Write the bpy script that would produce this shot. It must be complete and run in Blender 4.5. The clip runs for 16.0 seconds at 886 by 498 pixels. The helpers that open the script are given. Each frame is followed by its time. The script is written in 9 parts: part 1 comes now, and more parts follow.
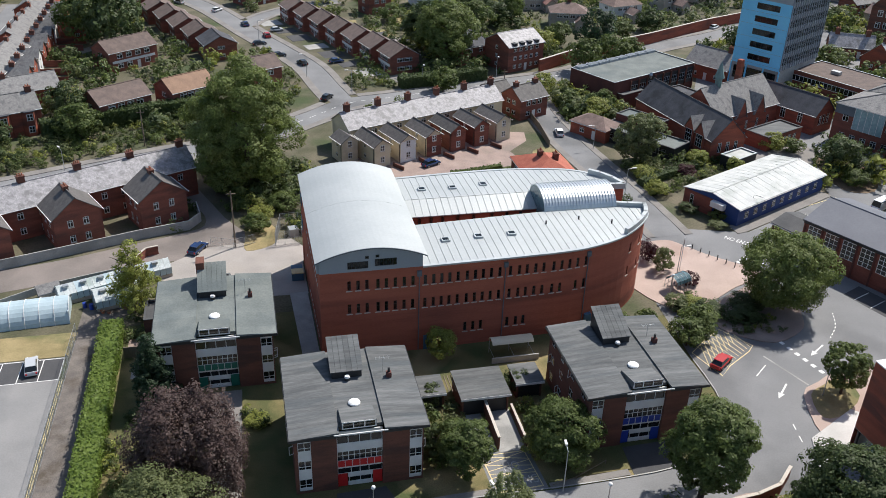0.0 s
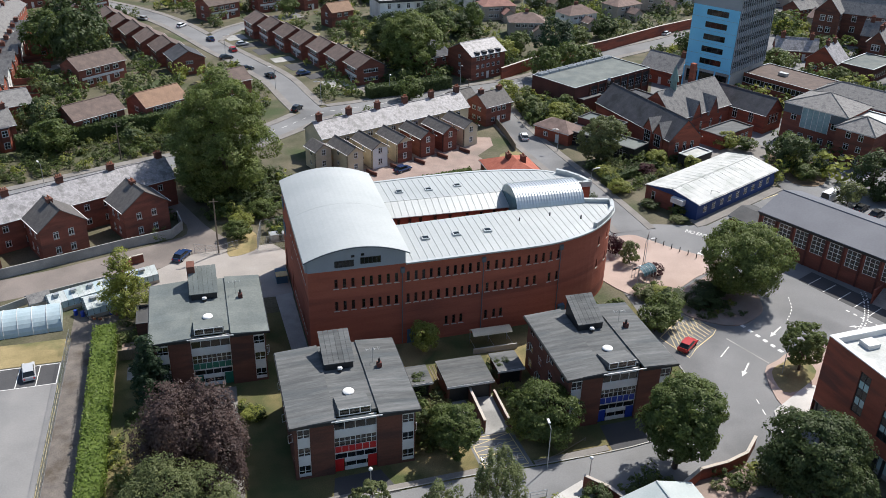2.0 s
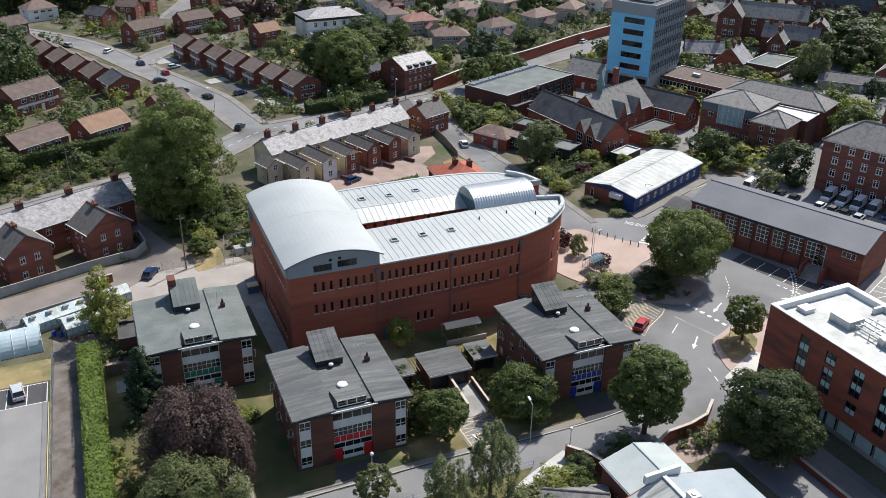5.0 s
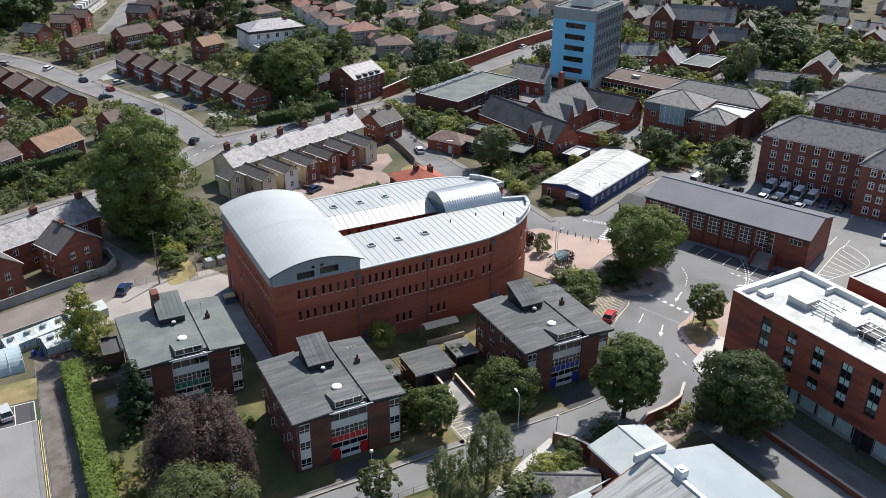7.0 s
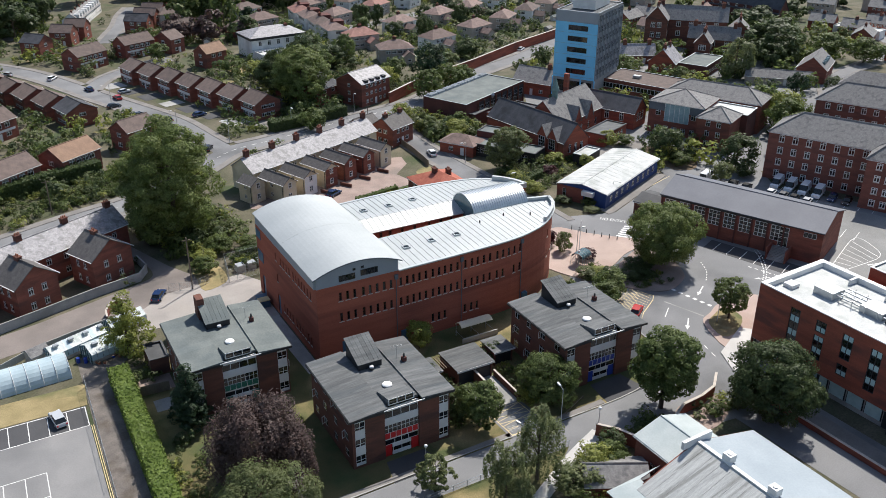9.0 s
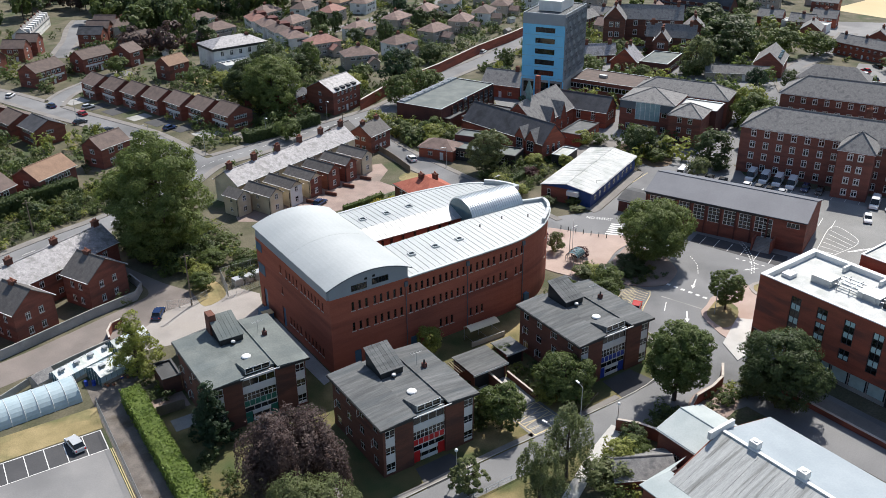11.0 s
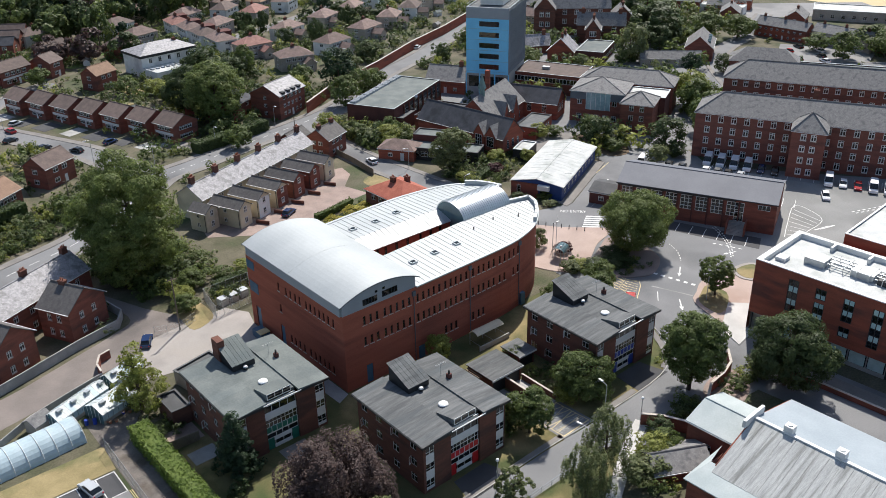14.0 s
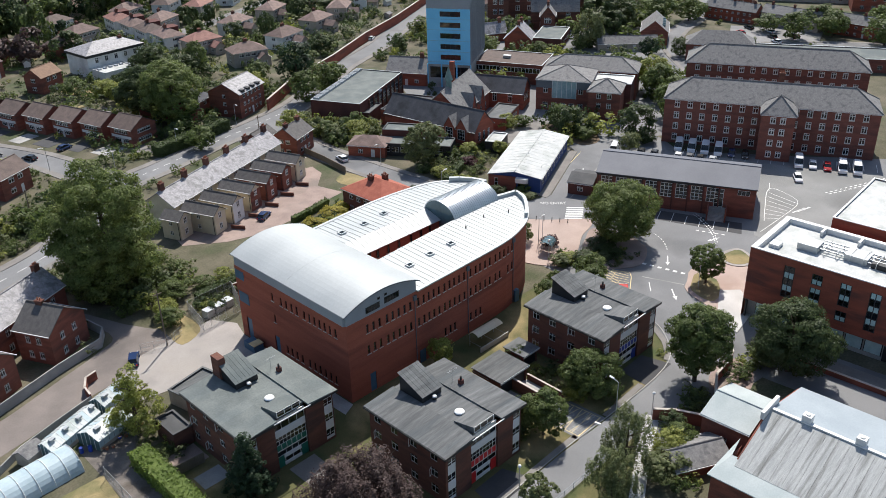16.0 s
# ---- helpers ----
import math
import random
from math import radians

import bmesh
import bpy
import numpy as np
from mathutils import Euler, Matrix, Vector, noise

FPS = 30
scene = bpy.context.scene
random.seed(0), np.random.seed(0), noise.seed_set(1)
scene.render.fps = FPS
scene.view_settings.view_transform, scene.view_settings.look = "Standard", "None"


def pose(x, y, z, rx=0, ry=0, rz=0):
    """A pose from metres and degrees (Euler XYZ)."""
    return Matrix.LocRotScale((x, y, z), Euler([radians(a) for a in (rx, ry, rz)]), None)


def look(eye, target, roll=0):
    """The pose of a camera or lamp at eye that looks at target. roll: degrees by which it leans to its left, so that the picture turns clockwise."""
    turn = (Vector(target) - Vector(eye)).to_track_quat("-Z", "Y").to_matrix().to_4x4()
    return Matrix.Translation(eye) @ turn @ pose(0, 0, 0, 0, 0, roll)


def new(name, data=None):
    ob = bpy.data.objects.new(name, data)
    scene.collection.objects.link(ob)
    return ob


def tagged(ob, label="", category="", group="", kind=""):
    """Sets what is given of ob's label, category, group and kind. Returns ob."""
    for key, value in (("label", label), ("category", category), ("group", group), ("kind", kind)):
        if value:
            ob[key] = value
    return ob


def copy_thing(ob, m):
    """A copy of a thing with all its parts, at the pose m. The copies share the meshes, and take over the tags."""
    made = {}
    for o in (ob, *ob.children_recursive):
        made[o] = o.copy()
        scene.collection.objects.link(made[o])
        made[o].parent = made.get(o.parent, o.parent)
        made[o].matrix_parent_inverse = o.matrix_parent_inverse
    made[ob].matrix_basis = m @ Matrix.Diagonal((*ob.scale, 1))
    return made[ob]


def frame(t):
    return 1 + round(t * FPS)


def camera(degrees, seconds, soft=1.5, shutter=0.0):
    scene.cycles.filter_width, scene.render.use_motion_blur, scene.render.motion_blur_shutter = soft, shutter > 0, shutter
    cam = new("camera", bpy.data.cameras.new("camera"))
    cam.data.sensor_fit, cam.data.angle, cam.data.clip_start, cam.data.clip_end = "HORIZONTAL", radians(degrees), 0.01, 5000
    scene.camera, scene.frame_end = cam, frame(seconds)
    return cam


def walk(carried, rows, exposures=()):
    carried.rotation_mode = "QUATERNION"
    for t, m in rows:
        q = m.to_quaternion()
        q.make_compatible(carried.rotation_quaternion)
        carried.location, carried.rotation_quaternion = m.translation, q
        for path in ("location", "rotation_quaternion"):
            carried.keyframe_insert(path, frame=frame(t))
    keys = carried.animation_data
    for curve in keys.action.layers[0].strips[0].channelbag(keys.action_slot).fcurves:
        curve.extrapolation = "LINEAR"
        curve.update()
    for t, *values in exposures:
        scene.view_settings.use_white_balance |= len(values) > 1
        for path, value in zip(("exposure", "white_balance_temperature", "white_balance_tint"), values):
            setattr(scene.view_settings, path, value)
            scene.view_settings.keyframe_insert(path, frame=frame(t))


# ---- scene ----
cam = camera(53.55, 16.0, soft=0.85)
PATH = [
    (0, (-7.544, -100.393, 72.181), (-7.133, -98.685, 71.225), 1.98),
    (0.5, (-8.369, -101.836, 72.479), (-7.944, -100.127, 71.531), 1.88),
    (1, (-9.435, -103.347, 72.702), (-8.985, -101.640, 71.762), 1.80),
    (1.5, (-10.665, -104.819, 73.036), (-10.191, -103.115, 72.100), 1.74),
    (2, (-12.078, -106.085, 73.347), (-11.575, -104.388, 72.417), 1.66),
    (2.5, (-13.519, -107.281, 73.625), (-12.980, -105.591, 72.701), 1.56),
    (3, (-15.088, -108.448, 73.972), (-14.506, -106.768, 73.055), 1.46),
    (3.5, (-16.899, -109.369, 74.188), (-16.284, -107.698, 73.277), 1.38),
    (4, (-18.655, -110.219, 74.415), (-18.014, -108.554, 73.510), 1.26),
    (6.5, (-28.326, -112.384, 75.836), (-27.537, -110.772, 74.953), 0.82),
    (7, (-30.480, -112.572, 76.262), (-29.649, -110.980, 75.381), 0.78),
    (7.5, (-32.733, -112.582, 76.526), (-31.887, -110.997, 75.648), 0.63),
    (8, (-35.150, -112.308, 76.921), (-34.292, -110.730, 76.043), 0.52),
    (8.5, (-37.467, -111.995, 77.339), (-36.607, -110.417, 76.461), 0.33),
    (11, (-48.987, -107.044, 78.762), (-48.006, -105.536, 77.889), -0.49),
    (11.5, (-51.069, -105.436, 79.128), (-50.064, -103.944, 78.254), -0.63),
    (12, (-53.221, -103.638, 79.404), (-52.192, -102.164, 78.527), -0.76),
    (12.5, (-55.186, -101.799, 79.746), (-54.131, -100.346, 78.866), -0.90),
    (13, (-57.015, -99.787, 80.041), (-55.927, -98.361, 79.156), -0.98),
    (13.5, (-58.673, -97.639, 80.292), (-57.555, -96.241, 79.402), -1.05),
    (14, (-60.105, -95.340, 80.562), (-58.957, -93.969, 79.666), -1.17),
    (14.5, (-61.388, -93.067, 80.853), (-60.216, -91.721, 79.950), -1.30),
    (15, (-62.530, -90.738, 81.160), (-61.334, -89.419, 80.247), -1.39),
    (15.5, (-63.655, -88.382, 81.436), (-62.437, -87.089, 80.517), -1.42),
    (16, (-64.507, -86.164, 81.730), (-63.267, -84.899, 80.802), -1.58),
]
walk(cam, [(t, look(eye, target, roll)) for t, eye, target, roll in PATH])

# ---- world, sun, exposure ----
SUN_AZ, SUN_EL = math.atan2(0.83, 0.56), radians(52)
world = bpy.data.worlds.new("world")
scene.world = world
world.use_nodes = True
wn = world.node_tree.nodes
sky = wn.new("ShaderNodeTexSky")
sky.sky_type = "NISHITA"
sky.sun_disc = False
sky.sun_elevation, sky.sun_rotation = SUN_EL, SUN_AZ
world.node_tree.links.new(sky.outputs[0], wn["Background"].inputs[0])
wn["Background"].inputs[1].default_value = 0.102
sun = new("sun", bpy.data.lights.new("sun", "SUN"))
sun.data.energy, sun.data.angle, sun.data.color = 4.4, radians(0.6), (1.0, 0.95, 0.885)
sun.matrix_world = look((0, 0, 0), (-math.sin(SUN_AZ) * math.cos(SUN_EL), -math.cos(SUN_AZ) * math.cos(SUN_EL), -math.sin(SUN_EL)))
scene.view_settings.exposure = 0.44

# ---- materials ----
MATS = {}


def surf(name, a, b, scale=0.6, rough=0.85, bump=0.15, fine=9.0, metal=0.0, stretch=(1, 1, 1), vary=0.12, spec=0.4, dirt=None, island=0.0, each=0.0):
    """A surface of two colours mixed by a large and a fine noise, with relief and, if given, stains of the colour dirt."""
    if name in MATS:
        return MATS[name]
    m = bpy.data.materials.new(name)
    m.use_nodes = True
    nt = m.node_tree
    n, l = nt.nodes, nt.links
    bsdf = n["Principled BSDF"]
    geo = n.new("ShaderNodeNewGeometry")
    mp = n.new("ShaderNodeMapping")
    mp.inputs["Scale"].default_value = stretch
    l.new(geo.outputs["Position"], mp.inputs[0])
    n1, n2 = n.new("ShaderNodeTexNoise"), n.new("ShaderNodeTexNoise")
    n1.inputs["Scale"].default_value, n1.inputs["Detail"].default_value = scale, 5
    n2.inputs["Scale"].default_value, n2.inputs["Detail"].default_value = fine, 3
    l.new(mp.outputs[0], n1.inputs["Vector"])
    l.new(mp.outputs[0], n2.inputs["Vector"])
    ramp = n.new("ShaderNodeValToRGB")
    ramp.color_ramp.elements[0].position, ramp.color_ramp.elements[1].position = 0.32, 0.68
    ramp.color_ramp.elements[0].color, ramp.color_ramp.elements[1].color = (*a, 1), (*b, 1)
    l.new(n1.outputs[0], ramp.inputs[0])
    col = ramp.outputs[0]
    hsv = n.new("ShaderNodeHueSaturation")
    mr = n.new("ShaderNodeMapRange")
    mr.inputs["To Min"].default_value, mr.inputs["To Max"].default_value = 1 - 2.2 * vary, 1 + 2.2 * vary
    l.new(n2.outputs[0], mr.inputs[0])
    value = mr.outputs[0]
    if island:
        rnd = n.new("ShaderNodeMapRange")
        rnd.inputs["To Min"].default_value, rnd.inputs["To Max"].default_value = 1 - island, 1 + island
        l.new(geo.outputs["Random Per Island"], rnd.inputs[0])
        mul = n.new("ShaderNodeMath")
        mul.operation = "MULTIPLY"
        l.new(value, mul.inputs[0])
        l.new(rnd.outputs[0], mul.inputs[1])
        value = mul.outputs[0]
    if each:
        info, rnd = n.new("ShaderNodeObjectInfo"), n.new("ShaderNodeMapRange")
        rnd.inputs["To Min"].default_value, rnd.inputs["To Max"].default_value = 1 - each, 1 + each
        l.new(info.outputs["Random"], rnd.inputs[0])
        mul = n.new("ShaderNodeMath")
        mul.operation = "MULTIPLY"
        l.new(value, mul.inputs[0])
        l.new(rnd.outputs[0], mul.inputs[1])
        value = mul.outputs[0]
    l.new(value, hsv.inputs["Value"])
    if dirt:
        n3 = n.new("ShaderNodeTexNoise")
        n3.inputs["Scale"].default_value, n3.inputs["Detail"].default_value = scale * 0.45, 7
        l.new(mp.outputs[0], n3.inputs["Vector"])
        r3 = n.new("ShaderNodeValToRGB")
        r3.color_ramp.elements[0].position, r3.color_ramp.elements[1].position = 0.52, 0.66
        l.new(n3.outputs[0], r3.inputs[0])
        mx = n.new("ShaderNodeMixRGB")
        mx.inputs[2].default_value = (*dirt, 1)
        l.new(r3.outputs[0], mx.inputs[0])
        l.new(col, mx.inputs[1])
        col = mx.outputs[0]
    l.new(col, hsv.inputs["Color"])
    l.new(hsv.outputs[0], bsdf.inputs["Base Color"])
    bsdf.inputs["Roughness"].default_value, bsdf.inputs["Metallic"].default_value = rough, metal
    bsdf.inputs["Specular IOR Level"].default_value = spec
    if bump:
        bp = n.new("ShaderNodeBump")
        bp.inputs["Strength"].default_value, bp.inputs["Distance"].default_value = bump, 0.05
        l.new(n2.outputs[0], bp.inputs["Height"])
        l.new(bp.outputs[0], bsdf.inputs["Normal"])
    MATS[name] = m
    return m


def glass(name, tint, rough=0.05, through_=0.5):
    m = surf(name, tint, tuple(1.3 * c for c in tint), 0.5, rough, 0.0, 2.0, vary=0.05, spec=0.6)
    m.node_tree.nodes["Principled BSDF"].inputs["Transmission Weight"].default_value = through_
    return m


BRICK_MAIN = surf("orange_red_brick", (0.30, 0.09, 0.057), (0.385, 0.118, 0.073), 0.25, 0.88, 0.25, 7, stretch=(0.35, 0.35, 3.5), vary=0.14, dirt=(0.22, 0.07, 0.048), spec=0.25)
BRICK_BLOCK = surf("brown_brick", (0.115, 0.05, 0.036), (0.175, 0.07, 0.048), 0.5, 0.88, 0.3, 9, stretch=(0.6, 0.6, 3), vary=0.2, dirt=(0.085, 0.042, 0.034))
BRICK_HOUSE = surf("house_red_brick", (0.17, 0.06, 0.042), (0.25, 0.085, 0.058), 0.5, 0.88, 0.3, 8, stretch=(0.6, 0.6, 3), vary=0.18, dirt=(0.13, 0.052, 0.04))
BRICK_OLD = surf("old_red_brick", (0.22, 0.062, 0.038), (0.31, 0.085, 0.05), 0.4, 0.88, 0.3, 8, stretch=(0.6, 0.6, 3), vary=0.18, dirt=(0.14, 0.05, 0.038))
BRICK_HOSP = surf("plum_red_brick", (0.165, 0.066, 0.05), (0.225, 0.086, 0.063), 0.5, 0.88, 0.3, 8, stretch=(0.6, 0.6, 3), vary=0.18, dirt=(0.135, 0.056, 0.045))
BRICK_DARK = surf("dark_brick", (0.085, 0.032, 0.028), (0.125, 0.045, 0.036), 0.4, 0.88, 0.3, 8, vary=0.15)
RENDER_CREAM = surf("cream_render", (0.58, 0.50, 0.36), (0.66, 0.58, 0.43), 0.4, 0.9, 0.1, 6, vary=0.06, dirt=(0.45, 0.39, 0.29))
RENDER_WHITE = surf("white_render", (0.68, 0.68, 0.66), (0.78, 0.78, 0.76), 0.4, 0.9, 0.08, 6, vary=0.05, dirt=(0.55, 0.55, 0.53))
RENDER_GREY = surf("pebbledash", (0.33, 0.29, 0.25), (0.42, 0.37, 0.32), 0.5, 0.95, 0.4, 14, vary=0.12)
PANEL_GREY = surf("grey_cladding", (0.27, 0.30, 0.33), (0.30, 0.335, 0.365), 0.3, 0.5, 0.03, 3, vary=0.03)
METAL_ROOF = surf("pale_metal_roof", (0.365, 0.39, 0.395), (0.43, 0.455, 0.455), 0.12, 0.5, 0.02, 3, metal=0.12, vary=0.04, spec=0.5)
METAL_VAULT = surf("vault_metal", (0.48, 0.52, 0.54), (0.58, 0.62, 0.64), 0.3, 0.35, 0.02, 4, metal=0.5, vary=0.03)
COPING = surf("metal_coping", (0.36, 0.39, 0.40), (0.44, 0.47, 0.48), 0.4, 0.5, 0.02, 4, metal=0.2, vary=0.04)
FELT = surf("grey_roof_felt", (0.085, 0.09, 0.092), (0.155, 0.16, 0.16), 0.8, 0.85, 0.3, 5, stretch=(0.22, 1.9, 1), vary=0.16, dirt=(0.09, 0.10, 0.105), spec=0.25, each=0.13)
FELT_G = surf("green_grey_roof_felt", (0.125, 0.142, 0.138), (0.185, 0.205, 0.195), 0.3, 0.85, 0.2, 4, vary=0.12, dirt=(0.12, 0.14, 0.14), spec=0.25, each=0.07)
FELT_DARK = surf("dark_felt", (0.06, 0.062, 0.065), (0.09, 0.092, 0.095), 0.4, 0.85, 0.2, 6)
HALL_ROOF = surf("blue_grey_sheet_roof", (0.122, 0.129, 0.15), (0.148, 0.156, 0.178), 0.2, 0.65, 0.03, 3, vary=0.06, spec=0.2)
SLATE = surf("grey_slate", (0.178, 0.175, 0.172), (0.242, 0.236, 0.23), 2.2, 0.8, 0.35, 9, vary=0.24, dirt=(0.14, 0.138, 0.14), spec=0.25, each=0.1)
# mottled weathered slate, its tone also lifted for sun glint on the slopes
SLATE_PALE = surf("pale_glinting_weathered_slate", (0.21, 0.205, 0.215), (0.36, 0.35, 0.365), 1.6, 0.6, 0.4, 7, vary=0.34, dirt=(0.17, 0.168, 0.172), spec=0.5)
SLATE_BROWN = surf("brown_grey_slate", (0.085, 0.08, 0.078), (0.125, 0.117, 0.112), 1.2, 0.75, 0.35, 7, vary=0.2, spec=0.3, each=0.12)
SLATE_DARK = surf("blue_slate", (0.06, 0.062, 0.07), (0.088, 0.09, 0.10), 0.6, 0.8, 0.3, 6, vary=0.18, dirt=(0.048, 0.05, 0.055), spec=0.2)
TILE_BROWN = surf("brown_tiles", (0.102, 0.077, 0.068), (0.152, 0.112, 0.097), 0.7, 0.85, 0.4, 5, vary=0.16, each=0.16)
TILE_TAN = surf("tan_tiles", (0.20, 0.125, 0.085), (0.26, 0.165, 0.11), 0.7, 0.85, 0.4, 5, vary=0.15, each=0.14)
TILE_RED = surf("red_tiles", (0.30, 0.085, 0.055), (0.40, 0.125, 0.08), 0.7, 0.85, 0.4, 5, vary=0.15)
TILE_PINK = surf("weathered_red_tiles", (0.15, 0.108, 0.094), (0.24, 0.168, 0.146), 0.7, 0.85, 0.4, 5, vary=0.22, each=0.22)
TILE_ROSE = surf("rose_tiles", (0.22, 0.115, 0.095), (0.31, 0.165, 0.135), 0.7, 0.85, 0.4, 5, vary=0.2, each=0.15)
# opaque glazing, its pale teal stands in for the sky's reflection
SKY_GLAZE = surf("sky_toned_teal_glazing", (0.24, 0.36, 0.38), (0.33, 0.45, 0.47), 0.5, 0.12, 0.0, 2, vary=0.12, spec=0.6)
WHITE = surf("white_paint", (0.60, 0.60, 0.59), (0.70, 0.70, 0.69), 0.5, 0.5, 0.03, 5, vary=0.03)
WHITE_ROOF = surf("white_sheet_roof", (0.45, 0.465, 0.455), (0.55, 0.56, 0.54), 0.5, 0.7, 0.04, 5, vary=0.10, dirt=(0.36, 0.38, 0.36), spec=0.3)
RED = surf("red_paint", (0.50, 0.018, 0.02), (0.58, 0.025, 0.026), 0.5, 0.45, 0.02, 5, vary=0.04)
GREEN = surf("green_paint", (0.012, 0.12, 0.085), (0.018, 0.155, 0.11), 0.5, 0.45, 0.02, 5, vary=0.05)
BLUE = surf("blue_paint", (0.014, 0.04, 0.27), (0.02, 0.055, 0.34), 0.5, 0.45, 0.02, 5, vary=0.05)
BLUE_DOOR = surf("slate_blue_paint", (0.05, 0.115, 0.18), (0.065, 0.14, 0.215), 0.5, 0.5, 0.02, 5, vary=0.05)
NAVY = surf("navy_boarding", (0.016, 0.045, 0.16), (0.022, 0.06, 0.20), 0.5, 0.6, 0.1, 5, vary=0.08)
SKYBLUE = surf("sky_blue_panel", (0.17, 0.53, 0.80), (0.20, 0.58, 0.84), 0.3, 0.5, 0.02, 4, vary=0.04)
CONCRETE = surf("concrete", (0.30, 0.30, 0.29), (0.40, 0.39, 0.37), 0.4, 0.9, 0.2, 6, vary=0.1, dirt=(0.24, 0.24, 0.23), each=0.06)
CONC_PALE = surf("pale_concrete", (0.28, 0.258, 0.24), (0.36, 0.332, 0.308), 0.2, 0.9, 0.15, 5, vary=0.08, dirt=(0.34, 0.31, 0.28))
WHITE_CONC = surf("bright_concrete", (0.44, 0.43, 0.41), (0.54, 0.53, 0.51), 0.3, 0.9, 0.1, 5, vary=0.07)
CLAD_BLUE = surf("blue_grey_cladding", (0.10, 0.12, 0.14), (0.13, 0.15, 0.17), 0.4, 0.5, 0.03, 4, vary=0.06)
PIPE = surf("blue_grey_pipe", (0.09, 0.11, 0.13), (0.12, 0.14, 0.16), 0.6, 0.5, 0.02, 5, vary=0.05)
LINE_WORN = surf("worn_road_lettering", (0.26, 0.26, 0.26), (0.42, 0.42, 0.41), 2.5, 0.9, 0.05, 12, vary=0.25)
STONE = surf("pale_sill_stone", (0.46, 0.41, 0.36), (0.55, 0.50, 0.44), 0.6, 0.85, 0.1, 6)
ASPHALT = surf("asphalt", (0.178, 0.181, 0.185), (0.225, 0.227, 0.23), 0.12, 0.92, 0.2, 6, vary=0.10, dirt=(0.135, 0.137, 0.14), spec=0.25)
PATH_WORN = surf("worn_path_tarmac", (0.12, 0.108, 0.10), (0.19, 0.168, 0.15), 0.5, 0.92, 0.25, 6, vary=0.2, dirt=(0.09, 0.075, 0.06), spec=0.2)
ASPHALT_D = surf("dark_asphalt", (0.055, 0.056, 0.06), (0.08, 0.08, 0.083), 0.2, 0.9, 0.2, 6, vary=0.1)
# tarmac lightened in its colour to stand for the sun's glare
YARD_GLARE = surf("sun_glare_tarmac", (0.205, 0.208, 0.202), (0.272, 0.272, 0.264), 0.1, 0.92, 0.15, 5, vary=0.14, dirt=(0.18, 0.18, 0.175), spec=0.25)
TARMAC_PALE = surf("worn_tarmac", (0.20, 0.20, 0.20), (0.26, 0.255, 0.25), 0.12, 0.9, 0.15, 5, vary=0.07, dirt=(0.17, 0.17, 0.17))
PAVING = surf("pavement_flags", (0.175, 0.165, 0.155), (0.235, 0.22, 0.205), 0.3, 0.9, 0.15, 5, vary=0.1)
PINK = surf("pink_paving", (0.37, 0.285, 0.245), (0.44, 0.34, 0.295), 0.25, 0.9, 0.12, 6, vary=0.09, dirt=(0.35, 0.255, 0.215))
GRAVEL = surf("dusty_gravel", (0.165, 0.145, 0.133), (0.225, 0.195, 0.178), 0.2, 0.95, 0.25, 5, vary=0.12, dirt=(0.13, 0.115, 0.107))
GRASS = surf("grass", (0.058, 0.078, 0.026), (0.135, 0.115, 0.05), 0.22, 0.95, 0.5, 7, vary=0.22, dirt=(0.26, 0.205, 0.10))
GRASS_G = surf("green_lawn", (0.065, 0.115, 0.028), (0.10, 0.15, 0.042), 0.3, 0.95, 0.5, 8, vary=0.2)
GRASS_DRY = surf("parched_grass", (0.215, 0.175, 0.082), (0.32, 0.255, 0.13), 0.3, 0.95, 0.4, 8, vary=0.18, dirt=(0.11, 0.12, 0.05))
GARDEN = surf("garden_ground", (0.064, 0.066, 0.035), (0.142, 0.124, 0.086), 0.16, 0.95, 0.5, 3, vary=0.26, dirt=(0.05, 0.07, 0.026))
SOIL = surf("bare_soil", (0.12, 0.085, 0.055), (0.18, 0.13, 0.085), 0.4, 0.95, 0.4, 7, vary=0.2)
FIELD = surf("straw_field", (0.52, 0.42, 0.24), (0.60, 0.49, 0.30), 0.03, 0.95, 0.2, 2, vary=0.06)
LINE = surf("road_line_white", (0.62, 0.62, 0.60), (0.74, 0.74, 0.72), 1.5, 0.8, 0.05, 12, vary=0.12)
LINE_Y = surf("road_line_yellow", (0.62, 0.50, 0.26), (0.70, 0.58, 0.32), 1.5, 0.8, 0.05, 12, vary=0.12)
DARK = surf("near_black_metal", (0.02, 0.021, 0.023), (0.032, 0.033, 0.036), 0.8, 0.5, 0.02, 6, vary=0.08)
STEEL = surf("galvanised_steel", (0.36, 0.38, 0.39), (0.45, 0.47, 0.48), 0.8, 0.45, 0.02, 6, metal=0.5, vary=0.06)
WOOD = surf("weathered_fence_wood", (0.15, 0.12, 0.09), (0.21, 0.17, 0.13), 0.6, 0.9, 0.2, 8, stretch=(1, 1, 0.3), vary=0.15)
BARK = surf("bark", (0.07, 0.055, 0.04), (0.12, 0.095, 0.07), 1.5, 0.95, 0.5, 8, stretch=(1, 1, 0.3), vary=0.2)
POLY = surf("hazy_polythene", (0.36, 0.46, 0.50), (0.46, 0.56, 0.60), 0.4, 0.4, 0.05, 3, vary=0.06)
DOME = surf("opal_dome", (0.78, 0.78, 0.76), (0.86, 0.86, 0.84), 0.5, 0.3, 0.0, 3, vary=0.02)
GLASS = glass("window_glass", (0.02, 0.026, 0.03))
